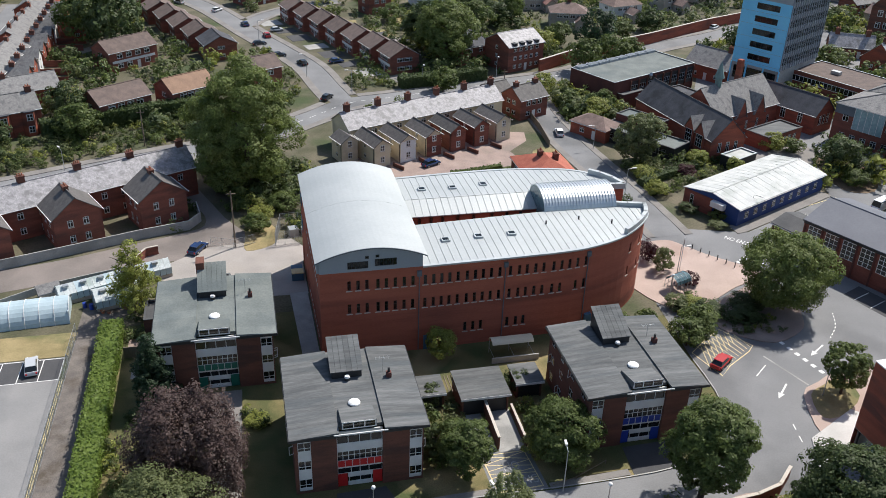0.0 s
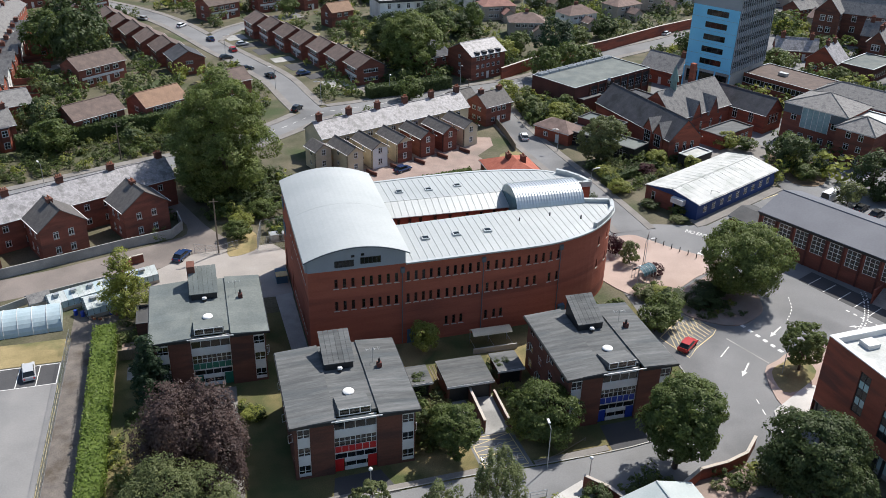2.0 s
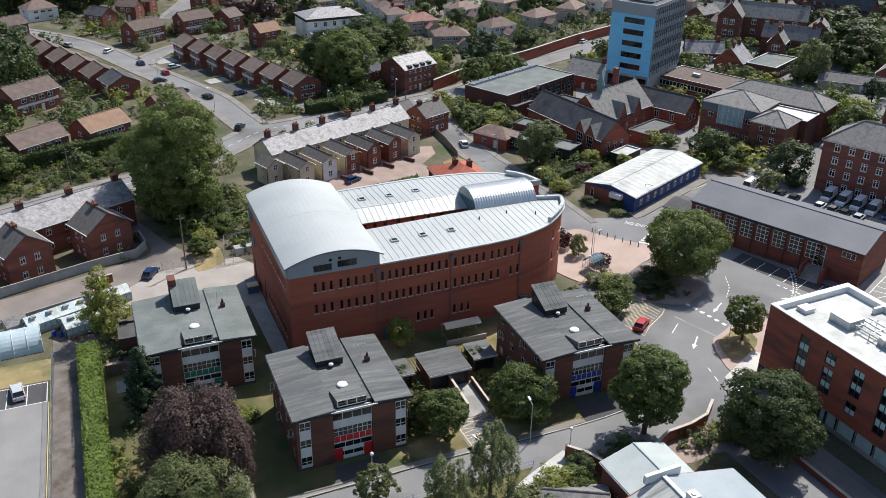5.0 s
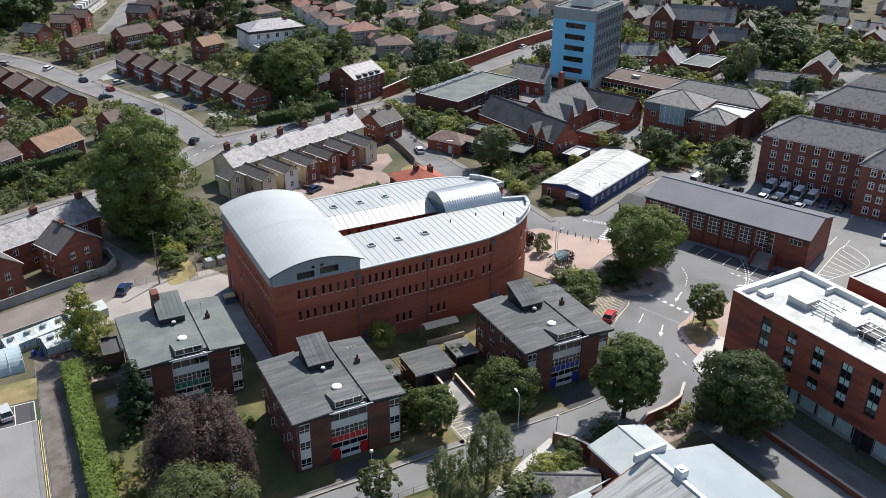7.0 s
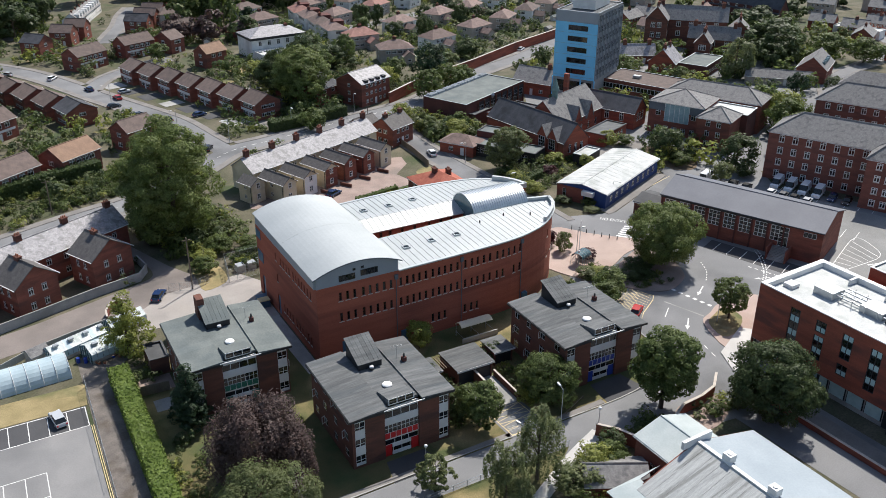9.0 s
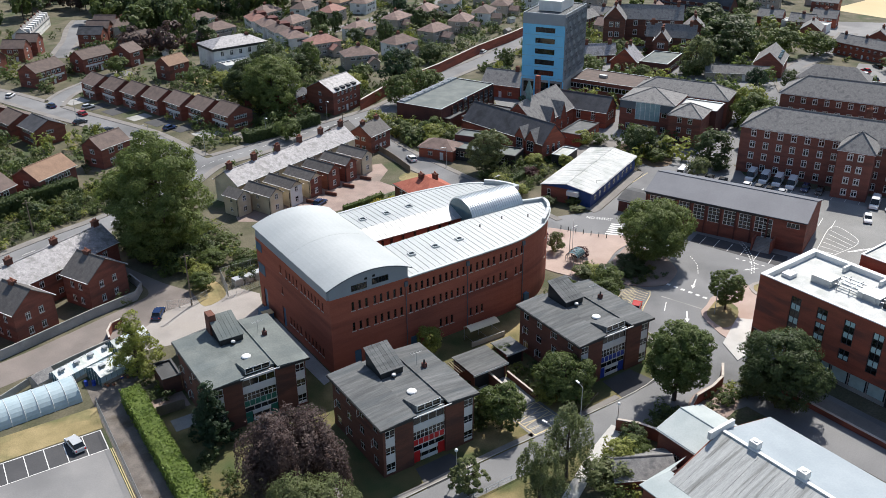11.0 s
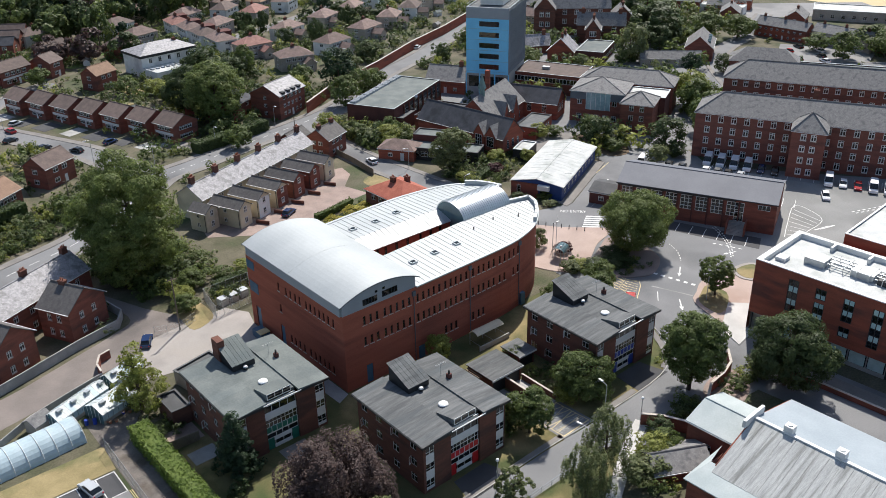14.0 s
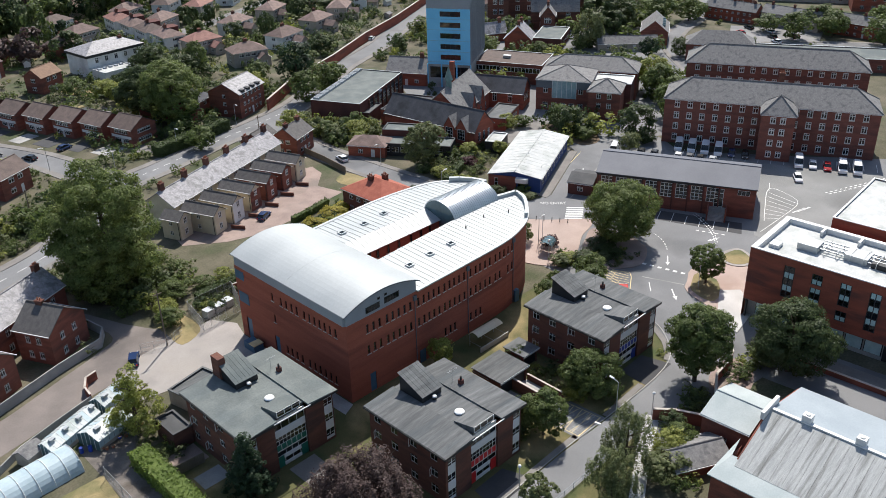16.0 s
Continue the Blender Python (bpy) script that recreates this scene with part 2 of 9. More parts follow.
# opaque pane with the reflected sky put into its pale colour
SKY_PANE = surf("sky_toned_pane", (0.36, 0.52, 0.53), (0.46, 0.62, 0.62), 0.8, 0.25, 0.0, 3, vary=0.06, spec=0.5)
BRICKPAVE = surf("brick_pavers", (0.26, 0.195, 0.17), (0.34, 0.26, 0.225), 0.3, 0.9, 0.2, 6, vary=0.14, dirt=(0.22, 0.18, 0.155))
GLASS_B = glass("blue_green_glass", (0.10, 0.17, 0.19), 0.08, 0.25)
TERRACOTTA = surf("terracotta", (0.33, 0.12, 0.07), (0.42, 0.16, 0.09), 1.0, 0.85, 0.1, 8)
TYRE = surf("tyre_rubber", (0.015, 0.015, 0.016), (0.025, 0.025, 0.026), 1.0, 0.9, 0.05, 8)
VERDIGRIS = surf("verdigris_copper", (0.13, 0.20, 0.19), (0.18, 0.27, 0.25), 0.8, 0.7, 0.1, 6)


def leafy(name, a, b):
    m = surf(name, a, b, 0.35, 0.55, 0.0, 2.0, vary=0.15, spec=0.3, island=0.30)
    n, l = m.node_tree.nodes, m.node_tree.links
    bsdf, tr, mix = n["Principled BSDF"], n.new("ShaderNodeBsdfTranslucent"), n.new("ShaderNodeMixShader")
    l.new(bsdf.inputs["Base Color"].links[0].from_socket, tr.inputs["Color"])
    mix.inputs[0].default_value = 0.46
    l.new(bsdf.outputs[0], mix.inputs[1])
    l.new(tr.outputs[0], mix.inputs[2])
    l.new(mix.outputs[0], n["Material Output"].inputs["Surface"])
    return m


LEAF = leafy("broad_leaves", (0.088, 0.125, 0.034), (0.145, 0.185, 0.058))
LEAF_LIME = leafy("lime_leaves", (0.120, 0.164, 0.042), (0.185, 0.225, 0.068))
LEAF_DK = leafy("dark_leaves", (0.056, 0.084, 0.030), (0.092, 0.124, 0.046))
LEAF_LT = leafy("yellow_green_leaves", (0.21, 0.24, 0.05), (0.30, 0.32, 0.085))
LEAF_PURPLE = leafy("copper_beech_leaves", (0.075, 0.050, 0.048), (0.125, 0.085, 0.074))
LEAF_GREY = leafy("grey_green_leaves", (0.125, 0.152, 0.060), (0.185, 0.21, 0.09))
LEAF_CONIFER = leafy("conifer_sprays", (0.028, 0.054, 0.028), (0.046, 0.08, 0.038))
LEAF_YELLOW = leafy("golden_privet", (0.30, 0.27, 0.03), (0.42, 0.36, 0.05))
LEAF_MAROON = leafy("maroon_leaves", (0.05, 0.014, 0.020), (0.08, 0.022, 0.028))
LEAF_HEDGE = leafy("clipped_hedge", (0.12, 0.18, 0.034), (0.18, 0.245, 0.055))


# ---- building helpers ----
def mesh_of(bm, name, *mats):
    me = bpy.data.meshes.new(name)
    bm.to_mesh(me)
    bm.free()
    for m in mats:
        me.materials.append(m)
    return me


def part(name, bm, material, parent, label="", m=None):
    ob = new(name, bm if isinstance(bm, bpy.types.Mesh) else mesh_of(bm, name, material))
    ob.parent = parent
    if m is not None:
        ob.matrix_basis = m
    return tagged(ob, label)


def thing(name, m, label, category, group="", kind=""):
    ob = new(name)
    ob.empty_display_size = 0.2
    ob.matrix_basis = m
    return tagged(ob, label, category, group, kind)


def solo(name, bm, material, label, category, group="", kind="", m=None):
    ob = part(name, bm, material, None, m=m)
    return tagged(ob, label, category, group, kind)


def B(*boxes):
    """A mesh of boxes (x0, y0, z0, x1, y1, z1)."""
    bm = bmesh.new()
    for b in boxes:
        add_box(bm, *b)
    return bm


def add_box(bm, x0, y0, z0, x1, y1, z1):
    v = [bm.verts.new(p) for p in ((x0, y0, z0), (x1, y0, z0), (x1, y1, z0), (x0, y1, z0), (x0, y0, z1), (x1, y0, z1), (x1, y1, z1), (x0, y1, z1))]
    for f in ((3, 2, 1, 0), (4, 5, 6, 7), (0, 1, 5, 4), (1, 2, 6, 5), (2, 3, 7, 6), (3, 0, 4, 7)):
        bm.faces.new([v[i] for i in f])


def add_hull(bm, low, high):
    """A solid between two rings of the same count, caps included."""
    a, b = [bm.verts.new(p) for p in low], [bm.verts.new(p) for p in high]
    n = len(a)
    bm.faces.new(a[::-1])
    bm.faces.new(b)
    for i in range(n):
        bm.faces.new((a[i], a[(i + 1) % n], b[(i + 1) % n], b[i]))


def prism(poly, z0, z1, bm=None):
    bm = bm or bmesh.new()
    add_hull(bm, [(x, y, z0) for x, y in poly], [(x, y, z1) for x, y in poly])
    bmesh.ops.recalc_face_normals(bm, faces=bm.faces)
    return bm


def add_tube(bm, p, q, r0, r1=None, n=8):
    p, q = Vector(p), Vector(q)
    r1 = r0 if r1 is None else r1
    d = (q - p).normalized()
    u = d.orthogonal().normalized()
    w = d.cross(u)
    ring = [(math.cos(2 * math.pi * i / n), math.sin(2 * math.pi * i / n)) for i in range(n)]
    add_hull(bm, [p + r0 * (c * u + s * w) for c, s in ring], [q + r1 * (c * u + s * w) for c, s in ring])


def tube(p, q, r0, r1=None, n=8):
    bm = bmesh.new()
    add_tube(bm, p, q, r0, r1, n)
    return bm


def smooth_outline(points, steps=4, closed=True):
    """A rounder outline through points (Catmull-Rom)."""
    n, out = len(points), []
    for i in range(n if closed else n - 1):
        p0, p1, p2, p3 = (Vector(points[(i + k) % n] if closed else points[min(max(i + k, 0), n - 1)]) for k in (-1, 0, 1, 2))
        for s in range(steps):
            t = s / steps
            out.append(tuple(0.5 * (2 * p1 + (p2 - p0) * t + (2 * p0 - 5 * p1 + 4 * p2 - p3) * t * t + (3 * p1 - p0 - 3 * p2 + p3) * t ** 3)))
    return out if closed else out + [tuple(points[-1])]


def wall_panel(bm, p, q, z0, z1, holes=(), depth=0.12, top=None):
    """An upright wall face from p to q (outside on the right hand as one goes), with reveals round its holes (u0, z0, u1, z1)."""
    p, q = Vector((*p, 0)), Vector((*q, 0))
    length = (q - p).length
    d = (q - p) / length
    inward = Vector((-d.y, d.x, 0))
    us = sorted({0.0, length, *(h[0] for h in holes), *(h[2] for h in holes)})
    zs = sorted({z0, z1, *(h[1] for h in holes), *(h[3] for h in holes)})
    cache = {}

    def at(u, z, s=0.0):
        key = (round(u, 4), round(z, 4), s)
        if key not in cache:
            v = p + d * u + inward * s
            cache[key] = bm.verts.new((v.x, v.y, z))
        return cache[key]

    for a, b in zip(us, us[1:]):
        for c, e in zip(zs, zs[1:]):
            mu, mz = (a + b) / 2, (c + e) / 2
            if any(h[0] < mu < h[2] and h[1] < mz < h[3] for h in holes):
                continue
            bm.faces.new((at(a, c), at(b, c), at(b, e), at(a, e)))
    for u0, w0, u1, w1 in holes:
        for (a, c), (b, e) in (((u0, w0), (u1, w0)), ((u1, w0), (u1, w1)), ((u1, w1), (u0, w1)), ((u0, w1), (u0, w0))):
            bm.faces.new((at(a, c), at(b, e), at(b, e, depth), at(a, c, depth)))
    if top is not None:
        bm.faces.new((at(0, z1), at(length, z1), at(length / 2, top)))


WINDOWS = {}


def window_mesh(w, h, bars_u, bars_z, frame_mat, bar=0.07):
    """A frame of outer size w x h with its bars, and the pane that fits it, standing on the origin's line, facing -y."""
    key = (round(w, 2), round(h, 2), bars_u, bars_z, frame_mat.name, bar)
    if key in WINDOWS:
        return WINDOWS[key]
    us, zs = [-w / 2, -w / 2 + bar], [0, bar]
    for u in bars_u:
        us += [u * w - w / 2 - bar / 2, u * w - w / 2 + bar / 2]
    for z in bars_z:
        zs += [z * h - bar / 2, z * h + bar / 2]
    us, zs = us + [w / 2 - bar, w / 2], zs + [h - bar, h]
    made = []
    for glazed in (False, True):
        bm, cache = bmesh.new(), {}

        def at(i, j, y):
            if (i, j, y) not in cache:
                cache[i, j, y] = bm.verts.new((us[i], y, zs[j]))
            return cache[i, j, y]

        nu, nz = len(us) - 1, len(zs) - 1
        for i in range(nu):
            for j in range(nz):
                ring = ((i, j), (i + 1, j), (i + 1, j + 1), (i, j + 1))
                if i % 2 and j % 2:
                    for (a, b), (c, d) in zip(ring, ring[1:] + ring[:1]):
                        bm.faces.new((at(a, b, 0.0), at(c, d, 0.0), at(c, d, 0.02), at(a, b, 0.02)))
                    if glazed:
                        bm.faces.new([at(a, b, 0.02) for a, b in ring]).material_index = 1
                else:
                    bm.faces.new([at(a, b, 0.0) for a, b in ring])
        edge = [(i, 0) for i in range(nu)] + [(nu, j) for j in range(nz)] + [(i, nz) for i in range(nu, 0, -1)] + [(0, j) for j in range(nz, 0, -1)]
        for (a, b), (c, d) in zip(edge, edge[1:] + edge[:1]):
            bm.faces.new((at(c, d, 0.0), at(a, b, 0.0), at(a, b, 0.05), at(c, d, 0.05)))
        made.append(mesh_of(bm, "window", frame_mat, GLASS))
    pane = mesh_of(B((-w / 2 + bar * 0.6, 0.016, bar * 0.6, w / 2 - bar * 0.6, 0.024, h - bar * 0.6)), "pane", GLASS)
    WINDOWS[key] = made[0], pane, made[1]
    return WINDOWS[key]


FARSIDE = [False]


def put_window(parent, p, q, u, z, w, h, bars_u=(0.5,), bars_z=(), frame_mat=None, depth=0.06, name="window", bar=0.07, sill=None, pane=True):
    """Sets a window into the wall that runs from p to q, its middle u along it."""
    p, q = Vector((*p, 0)), Vector((*q, 0))
    d = (q - p).normalized()
    place = p + d * u + Vector((-d.y, d.x, 0)) * depth
    fm, pm, whole = window_mesh(w, h, bars_u, bars_z, frame_mat or WHITE, bar)
    if FARSIDE[0]:
        fm, pane = whole, False
    m = Matrix.Translation((place.x, place.y, z)) @ Matrix.Rotation(math.atan2(d.y, d.x), 4, "Z")
    ob = part(name, fm, None, parent, m=m)
    if pane:
        part("pane", pm, None, ob)
    if sill:
        key = ("sill", round(w, 2), sill.name)
        if key not in WINDOWS:
            e = 0.19 if name == "slit_window" else 0.06
            WINDOWS[key] = mesh_of(B((-w / 2 - e, -depth - 0.07, -0.13, w / 2 + e, 0.02, -0.004)), "sill", sill)
        part("sill", WINDOWS[key], None, ob)
    return ob


# ---- ground ----
def sheet(name, poly, z, material, label, category, thick=0.3, kind="structure"):
    return solo(name, prism(poly, z - thick, z), material, label, category, kind=kind)


def strip(points, width, z):
    """A flat ribbon along points."""
    pts = [Vector((*p, 0)) for p in points]
    bm, left, right = bmesh.new(), [], []
    for i, p in enumerate(pts):
        d = (pts[min(i + 1, len(pts) - 1)] - pts[max(i - 1, 0)]).normalized()
        n = Vector((-d.y, d.x, 0)) * width / 2
        left.append(bm.verts.new((p.x + n.x, p.y + n.y, z)))
        right.append(bm.verts.new((p.x - n.x, p.y - n.y, z)))
    for i in range(len(pts) - 1):
        bm.faces.new((right[i], right[i + 1], left[i + 1], left[i]))
    return bm


def road(name, points, width, label, material=None, walk_=2.0, z=0.03):
    """A carriageway with a raised pavement and kerb face along each side."""
    pts = smooth_outline(points, 9, closed=False)
    bm = strip(pts, width, z)
    solo(name, bm, material or ASPHALT, label, "road", kind="structure")
    if walk_:
        PAVE.append((pts, width, walk_))


PAVE = []


def lay_pavements():
    """Raised pavements with a kerb face beside each street, left open where another street joins."""
    for me_, (pts, width, walk_) in enumerate(PAVE):
        def joins(p):
            for k, (other, w, _) in enumerate(PAVE):
                if k != me_ and any(math.dist(p, o) < w / 2 + 1.2 for o in other):
                    return True
            return False

        for side in (-1, 1):
            bm = bmesh.new()
            ps = [Vector((*p, 0)) for p in pts]
            rows = []
            for i, p in enumerate(ps):
                d = (ps[min(i + 1, len(ps) - 1)] - ps[max(i - 1, 0)]).normalized()
                n = Vector((-d.y, d.x, 0)) * side
                a, b = p + n * width / 2, p + n * (width / 2 + walk_)
                rows.append([bm.verts.new(v) for v in ((a.x, a.y, -0.1), (a.x, a.y, 0.14), (b.x, b.y, 0.14), (b.x, b.y, -0.1))])
            for r, s in zip(rows, rows[1:]):
                if joins(((r[1].co.x + s[2].co.x) / 2, (r[1].co.y + s[2].co.y) / 2)):
                    continue
                for k in range(3):
                    bm.faces.new((r[k], s[k], s[k + 1], r[k + 1]) if side < 0 else (r[k + 1], s[k + 1], s[k], r[k]))
            for v in [v for v in bm.verts if not v.link_faces]:
                bm.verts.remove(v)
            solo("pavement", bm, PAVING, "grey flagged pavement with a kerb along the road", "pavement", kind="structure")


bm = bmesh.new()
vs = [bm.verts.new(p) for p in ((-2500, -1500, 0), (2500, -1500, 0), (2500, 3500, 0), (-2500, 3500, 0))]
bm.faces.new(vs)
solo("ground", bm, GARDEN, "patchy green and brown garden ground", "ground", kind="structure")

sheet("campus_lawn", [(-28.56, -36.88), (52.02, -35.16), (54.27, -7.21), (53.74, 2.42), (13.95, 0.76), (0.09, 0.19), (-0.53, 13.05), (-27.88, 13.16)], 0.015, GRASS, "dry mown grass round the blocks", "lawn")
sheet("campus_road", [(-31.17, -31.12), (-14.14, -30.62), (12.61, -29.82), (25.6, -30.06), (39.27, -29.44), (45.85, -26.21), (50.71, -19.07), (51.49, -7.24), (53.21, 11.9), (55.87, 28.51), (69.99, 28.46), (79.73, 25.61), (104.65, 37.14), (107.1, 44.81), (113.45, 59.5), (127.45, 58.88), (135.26, 45.57), (126.04, 25.62),
                      (122.05, 18.72), (134.86, -0.8), (154.45, -27.85), (141.61, -55.27), (112.69, -41.86), (94.13, -31.72), (81.06, -25.24), (59.83, -38.96), (61.99, -75.75), (50.24, -76.55), (47.55, -41.5), (33.83, -39.96), (14.77, -36.46), (-31.28, -38.07)], 0.03, ASPHALT, "grey asphalt campus road", "road")
sheet("plaza", smooth_outline([(50.42, 12.85), (53.12, 5.28), (57.39, 2.63), (62.24, 4.92), (67.87, 8.12), (73.1, 9.61), (75.14, 11.83), (71.44, 15.53), (68, 19.23), (65.65, 22.73), (63.18, 25.22), (57.03, 23.93), (51.94, 18.45)], 3), 0.13, PINK, "pink paved plaza at the entrance", "plaza")
sheet("round_tree_island", smooth_outline([(58.99, -1.37), (61.86, 3.78), (67.94, 7.19), (72.29, 8.49), (74.5, 2.51), (73.1, -2.69), (70.87, -5.47), (65.31, -7.56), (60.66, -4.72)], 3), 0.15, BRICKPAVE, "kerbed bed of bare soil and brick", "planting bed")
sheet("small_tree_island", smooth_outline([(62.48, -19.4), (66.12, -17.26), (70.39, -15.51), (77.66, -16.05), (79.79, -20.38), (75.6, -24.9), (64.82, -28.68), (60.11, -27.82)], 3), 0.15, PINK, "pink paved island with a kerb", "pavement")
sheet("dry_grass_patch", smooth_outline([(63.34, -19.78), (66.18, -18.14), (69.59, -17.19), (69.86, -21.1), (65.46, -24.18), (62.23, -24.26)], 3), 0.17, GRASS_DRY, "parched grass under a small tree", "lawn")
sheet("white_terrace", [(66.8, -23.45), (69.47, -26.15), (64.43, -31.3), (56.16, -32.58), (58.32, -27.67)], 0.19, WHITE_CONC, "bright pale concrete terrace", "pavement")
sheet("car_park", [(-82.21, -44.39), (-35.39, -42.6), (-34.44, 6.72), (-79.29, 6.68)], 0.03, TARMAC_PALE, "worn pale tarmac car park", "car park")
sheet("verge", [(-79.28, 6.89), (-34.12, 6.92), (-33.6, 12.78), (-78.93, 12.95)], 0.05, GRASS_DRY, "parched grass verge beside the car park", "verge")
sheet("west_path", [(-34.94, -48.12), (-30.78, -47.94), (-29.65, 12.16), (-24.19, 20.08), (-26.19, 24.04), (-33.67, 20.17)], 0.03, PATH_WORN, "worn brownish tarmac service path along the hedge", "path")
sheet("back_lane", smooth_outline([(-78.49, 20.59), (-44.8, 26.25), (-27.13, 30.87), (-16.02, 32.6), (-9.08, 37.69), (-13.02, 46.71), (-19.81, 63.54), (-24.74, 61.92), (-17.43, 50.57), (-16.48, 44), (-19.97, 41.73), (-27.02, 39.15), (-44.59, 33.63), (-78.03, 28.74)], 3), 0.025, GRAVEL, "dusty gravel back lane", "lane")
sheet("west_walk", [(-2.51, -1.34), (-0.2, -0.32), (-0.49, 18.41), (-3.26, 18.43)], 0.05, CONCRETE, "narrow concrete walk below the brick wall", "path")
sheet("service_yard", [(-23.13, 24.49), (-9.04, 21.89), (-5.84, 17.97), (-0.38, 17.92), (-0.48, 28.03), (0.74, 32.28), (-1.74, 36.58), (-9.08, 36.27), (-16.01, 35.47), (-22.06, 30.79)], 0.04, CONC_PALE, "pale concrete service yard", "yard")
sheet("block_drive", [(-15.33, -4.89), (-11.02, -4.85), (-11.62, -30.97), (-15.4, -31.08)], 0.035, PAVING, "paved drive to the green-fronted block", "path")
sheet("red_forecourt", [(-0.97, -26.03), (4.64, -25.88), (6.13, -30.12), (-1.86, -30.36)], 0.04, ASPHALT_D, "dark tarmac forecourt before the red doors", "forecourt")
sheet("blue_forecourt", [(34.13, -24.69), (40.02, -24.54), (41.2, -29.39), (33.64, -29.61)], 0.04, ASPHALT_D, "dark tarmac forecourt before the blue doors", "forecourt")
sheet("link_path", [(19.59, -13.15), (22.43, -13.11), (22.32, -22.75), (19.05, -22.83), (19.03, -21.8)], 0.06, CONCRETE, "concrete path beside the brick wall", "path")
sheet("side_path", [(16.66, -22.47), (18.84, -22.42), (18.56, -15.29), (16.49, -15.33)], 0.06, CONCRETE, "concrete path to the garages", "path")


# ---- main building ----
FRONT = [(13.9, 0.0), (25.27, 0.35), (34.67, 0.8), (39.37, 1.7), (44.07, 3.6), (47.83, 6.5), (50.37, 9.4), (51.12, 11.8)]
NORTH = [(13.9, 28.4), (25.27, 29.2), (34.67, 29.3), (44.07, 27.8), (48.77, 24.3), (51.03, 19.4)]
main = thing("brick_hall", pose(0, 0, 0), "long orange-red brick teaching building with pale metal roofs", "building")
SLITS_1 = [3.92, 5.12, 6.32, 7.81, 8.95, 10.17, 11.4, 12.6]
SLITS_2 = [14.32, 15.5, 16.63, 17.75, 18.93, 20.24, 21.42, 22.55, 23.72, 24.95, 26.5, 27.81, 28.94, 30.21, 31.43, 32.94, 34.16, 35.38, 36.65, 38.01]


def slit_wall(name, p, q, z0, z1, slits, extra=()):
    """A brick wall with slit windows (u, z) 0.46 wide and 1.5 high, each with a pane and a stone sill."""
    bm = bmesh.new()
    wall_panel(bm, p, q, z0, z1, [(u - 0.23, z, u + 0.23, z + 1.5) for u, z in slits] + list(extra), 0.22)
    w = part(name, bm, BRICK_MAIN, main)
    for u, z in slits:
        put_window(w, p, q, u, z, 0.46, 1.5, (), (0.62,), DARK, 0.14, "slit_window", 0.04, STONE)
    return w


ws = [(28.4 - y, 10.6) for y in (18.29, 16, 14.65, 13.25, 11.95, 10.1, 8.86, 7.6, 6.4, 5.18, 3.95, 2.65)] + [(28.4 - 18.25, 6.6)]
ws += [(28.4 - y, 1.8) for y in (15.71, 14.49, 13.18, 11.81, 9.96, 8.63, 7.34, 6.07, 4.8, 3.56)]
slit_wall("wall_west", (-0.3, 28.4), (0, 0), 0, 13.6, ws, [(28.4 - 26.1 - 0.75, 0.1, 28.4 - 26.1 + 0.75, 4.2), (28.4 - 18.3 - 0.65, 0.1, 28.4 - 18.3 + 0.65, 4.0)])
slit_wall("wall_south", (0, 0), (13.9, 0), 0, 13.6, [(x, 10.7) for x in SLITS_1] + [(x, 7.05) for x in SLITS_1], [(4.4 - 0.6, 0.1, 4.4 + 0.6, 3.4)])
fine_front = smooth_outline(FRONT, 6, closed=False)


def y_front(x):
    for p, q in zip(fine_front, fine_front[1:]):
        if p[0] <= x <= q[0]:
            return p[1] + (q[1] - p[1]) * (x - p[0]) / (q[0] - p[0])
    return fine_front[-1][1]


joints = [13.9] + [(SLITS_2[k] + SLITS_2[k + 1]) / 2 for k in range(1, 19, 2)] + [38.81, 40.31, 41.72, 43.13, 44.45, 45.77, 47.46, 48.4, 49.71, 50.47, 50.94]
bays = [(x, y_front(x)) for x in joints] + [FRONT[-1]]
for p, q in zip(bays, bays[1:]):
    slits = []
    for x in SLITS_2:
        if p[0] <= x < q[0]:
            u = (x - p[0]) * math.dist(p, q) / (q[0] - p[0])
            slits += [(u, z) for z in ((10.7,) if x == 35.38 else (10.7, 7.05, 2.3) if x in (20.24, 21.42, 22.55, 26.5, 27.81, 28.94) else (10.7, 7.05))]
    if p[0] in (45.77, 48.4, 49.71):
        slits += [(math.dist(p, q) / 2, 9.9), (math.dist(p, q) / 2, 5.9)]
    slit_wall("front_bay", p, q, 0, 13.6, slits)
# blank outer walls of the north wing and the walls of the inner court
for k, (p, q) in enumerate(zip(NORTH[::-1], NORTH[::-1][1:])):
    slit_wall("wall_north", p, q, 0, 13.6, [(u, z) for u in np.arange(1.2, math.dist(p, q) - 1, 1.6) for z in (10.7, 7.05)] if k > 1 else [])
slit_wall("wall_north", (13.9, 28.4), (-0.3, 28.4), 0, 13.6, [])
slit_wall("court_wall", (49.71, 16.4), (14, 16.4), 0, 12.6, [(u, 11.0) for u in (17, 19.2, 21.6, 24.5, 27, 29.4, 31.2, 33.0, 34.8, 36.6)])
slit_wall("court_wall", (13.9, 11.2), (35.14, 12.6), 0, 13.8, [])
bm = bmesh.new()
wall_panel(bm, (46.42, 13.2), (35.14, 12.6), 0, 13.8)
wall_panel(bm, (51.12, 11.8), (46.42, 13.2), 0, 13.8)
wall_panel(bm, (51.03, 19.4), (48.02, 19.8), 0, 13.6)
wall_panel(bm, (48.02, 19.8), (48.02, 16.4), 0, 12.8)
wall_panel(bm, (47.83, 13.0), (47.83, 16.4), 0, 9.0)
part("inner_wall", bm, BRICK_MAIN, main)


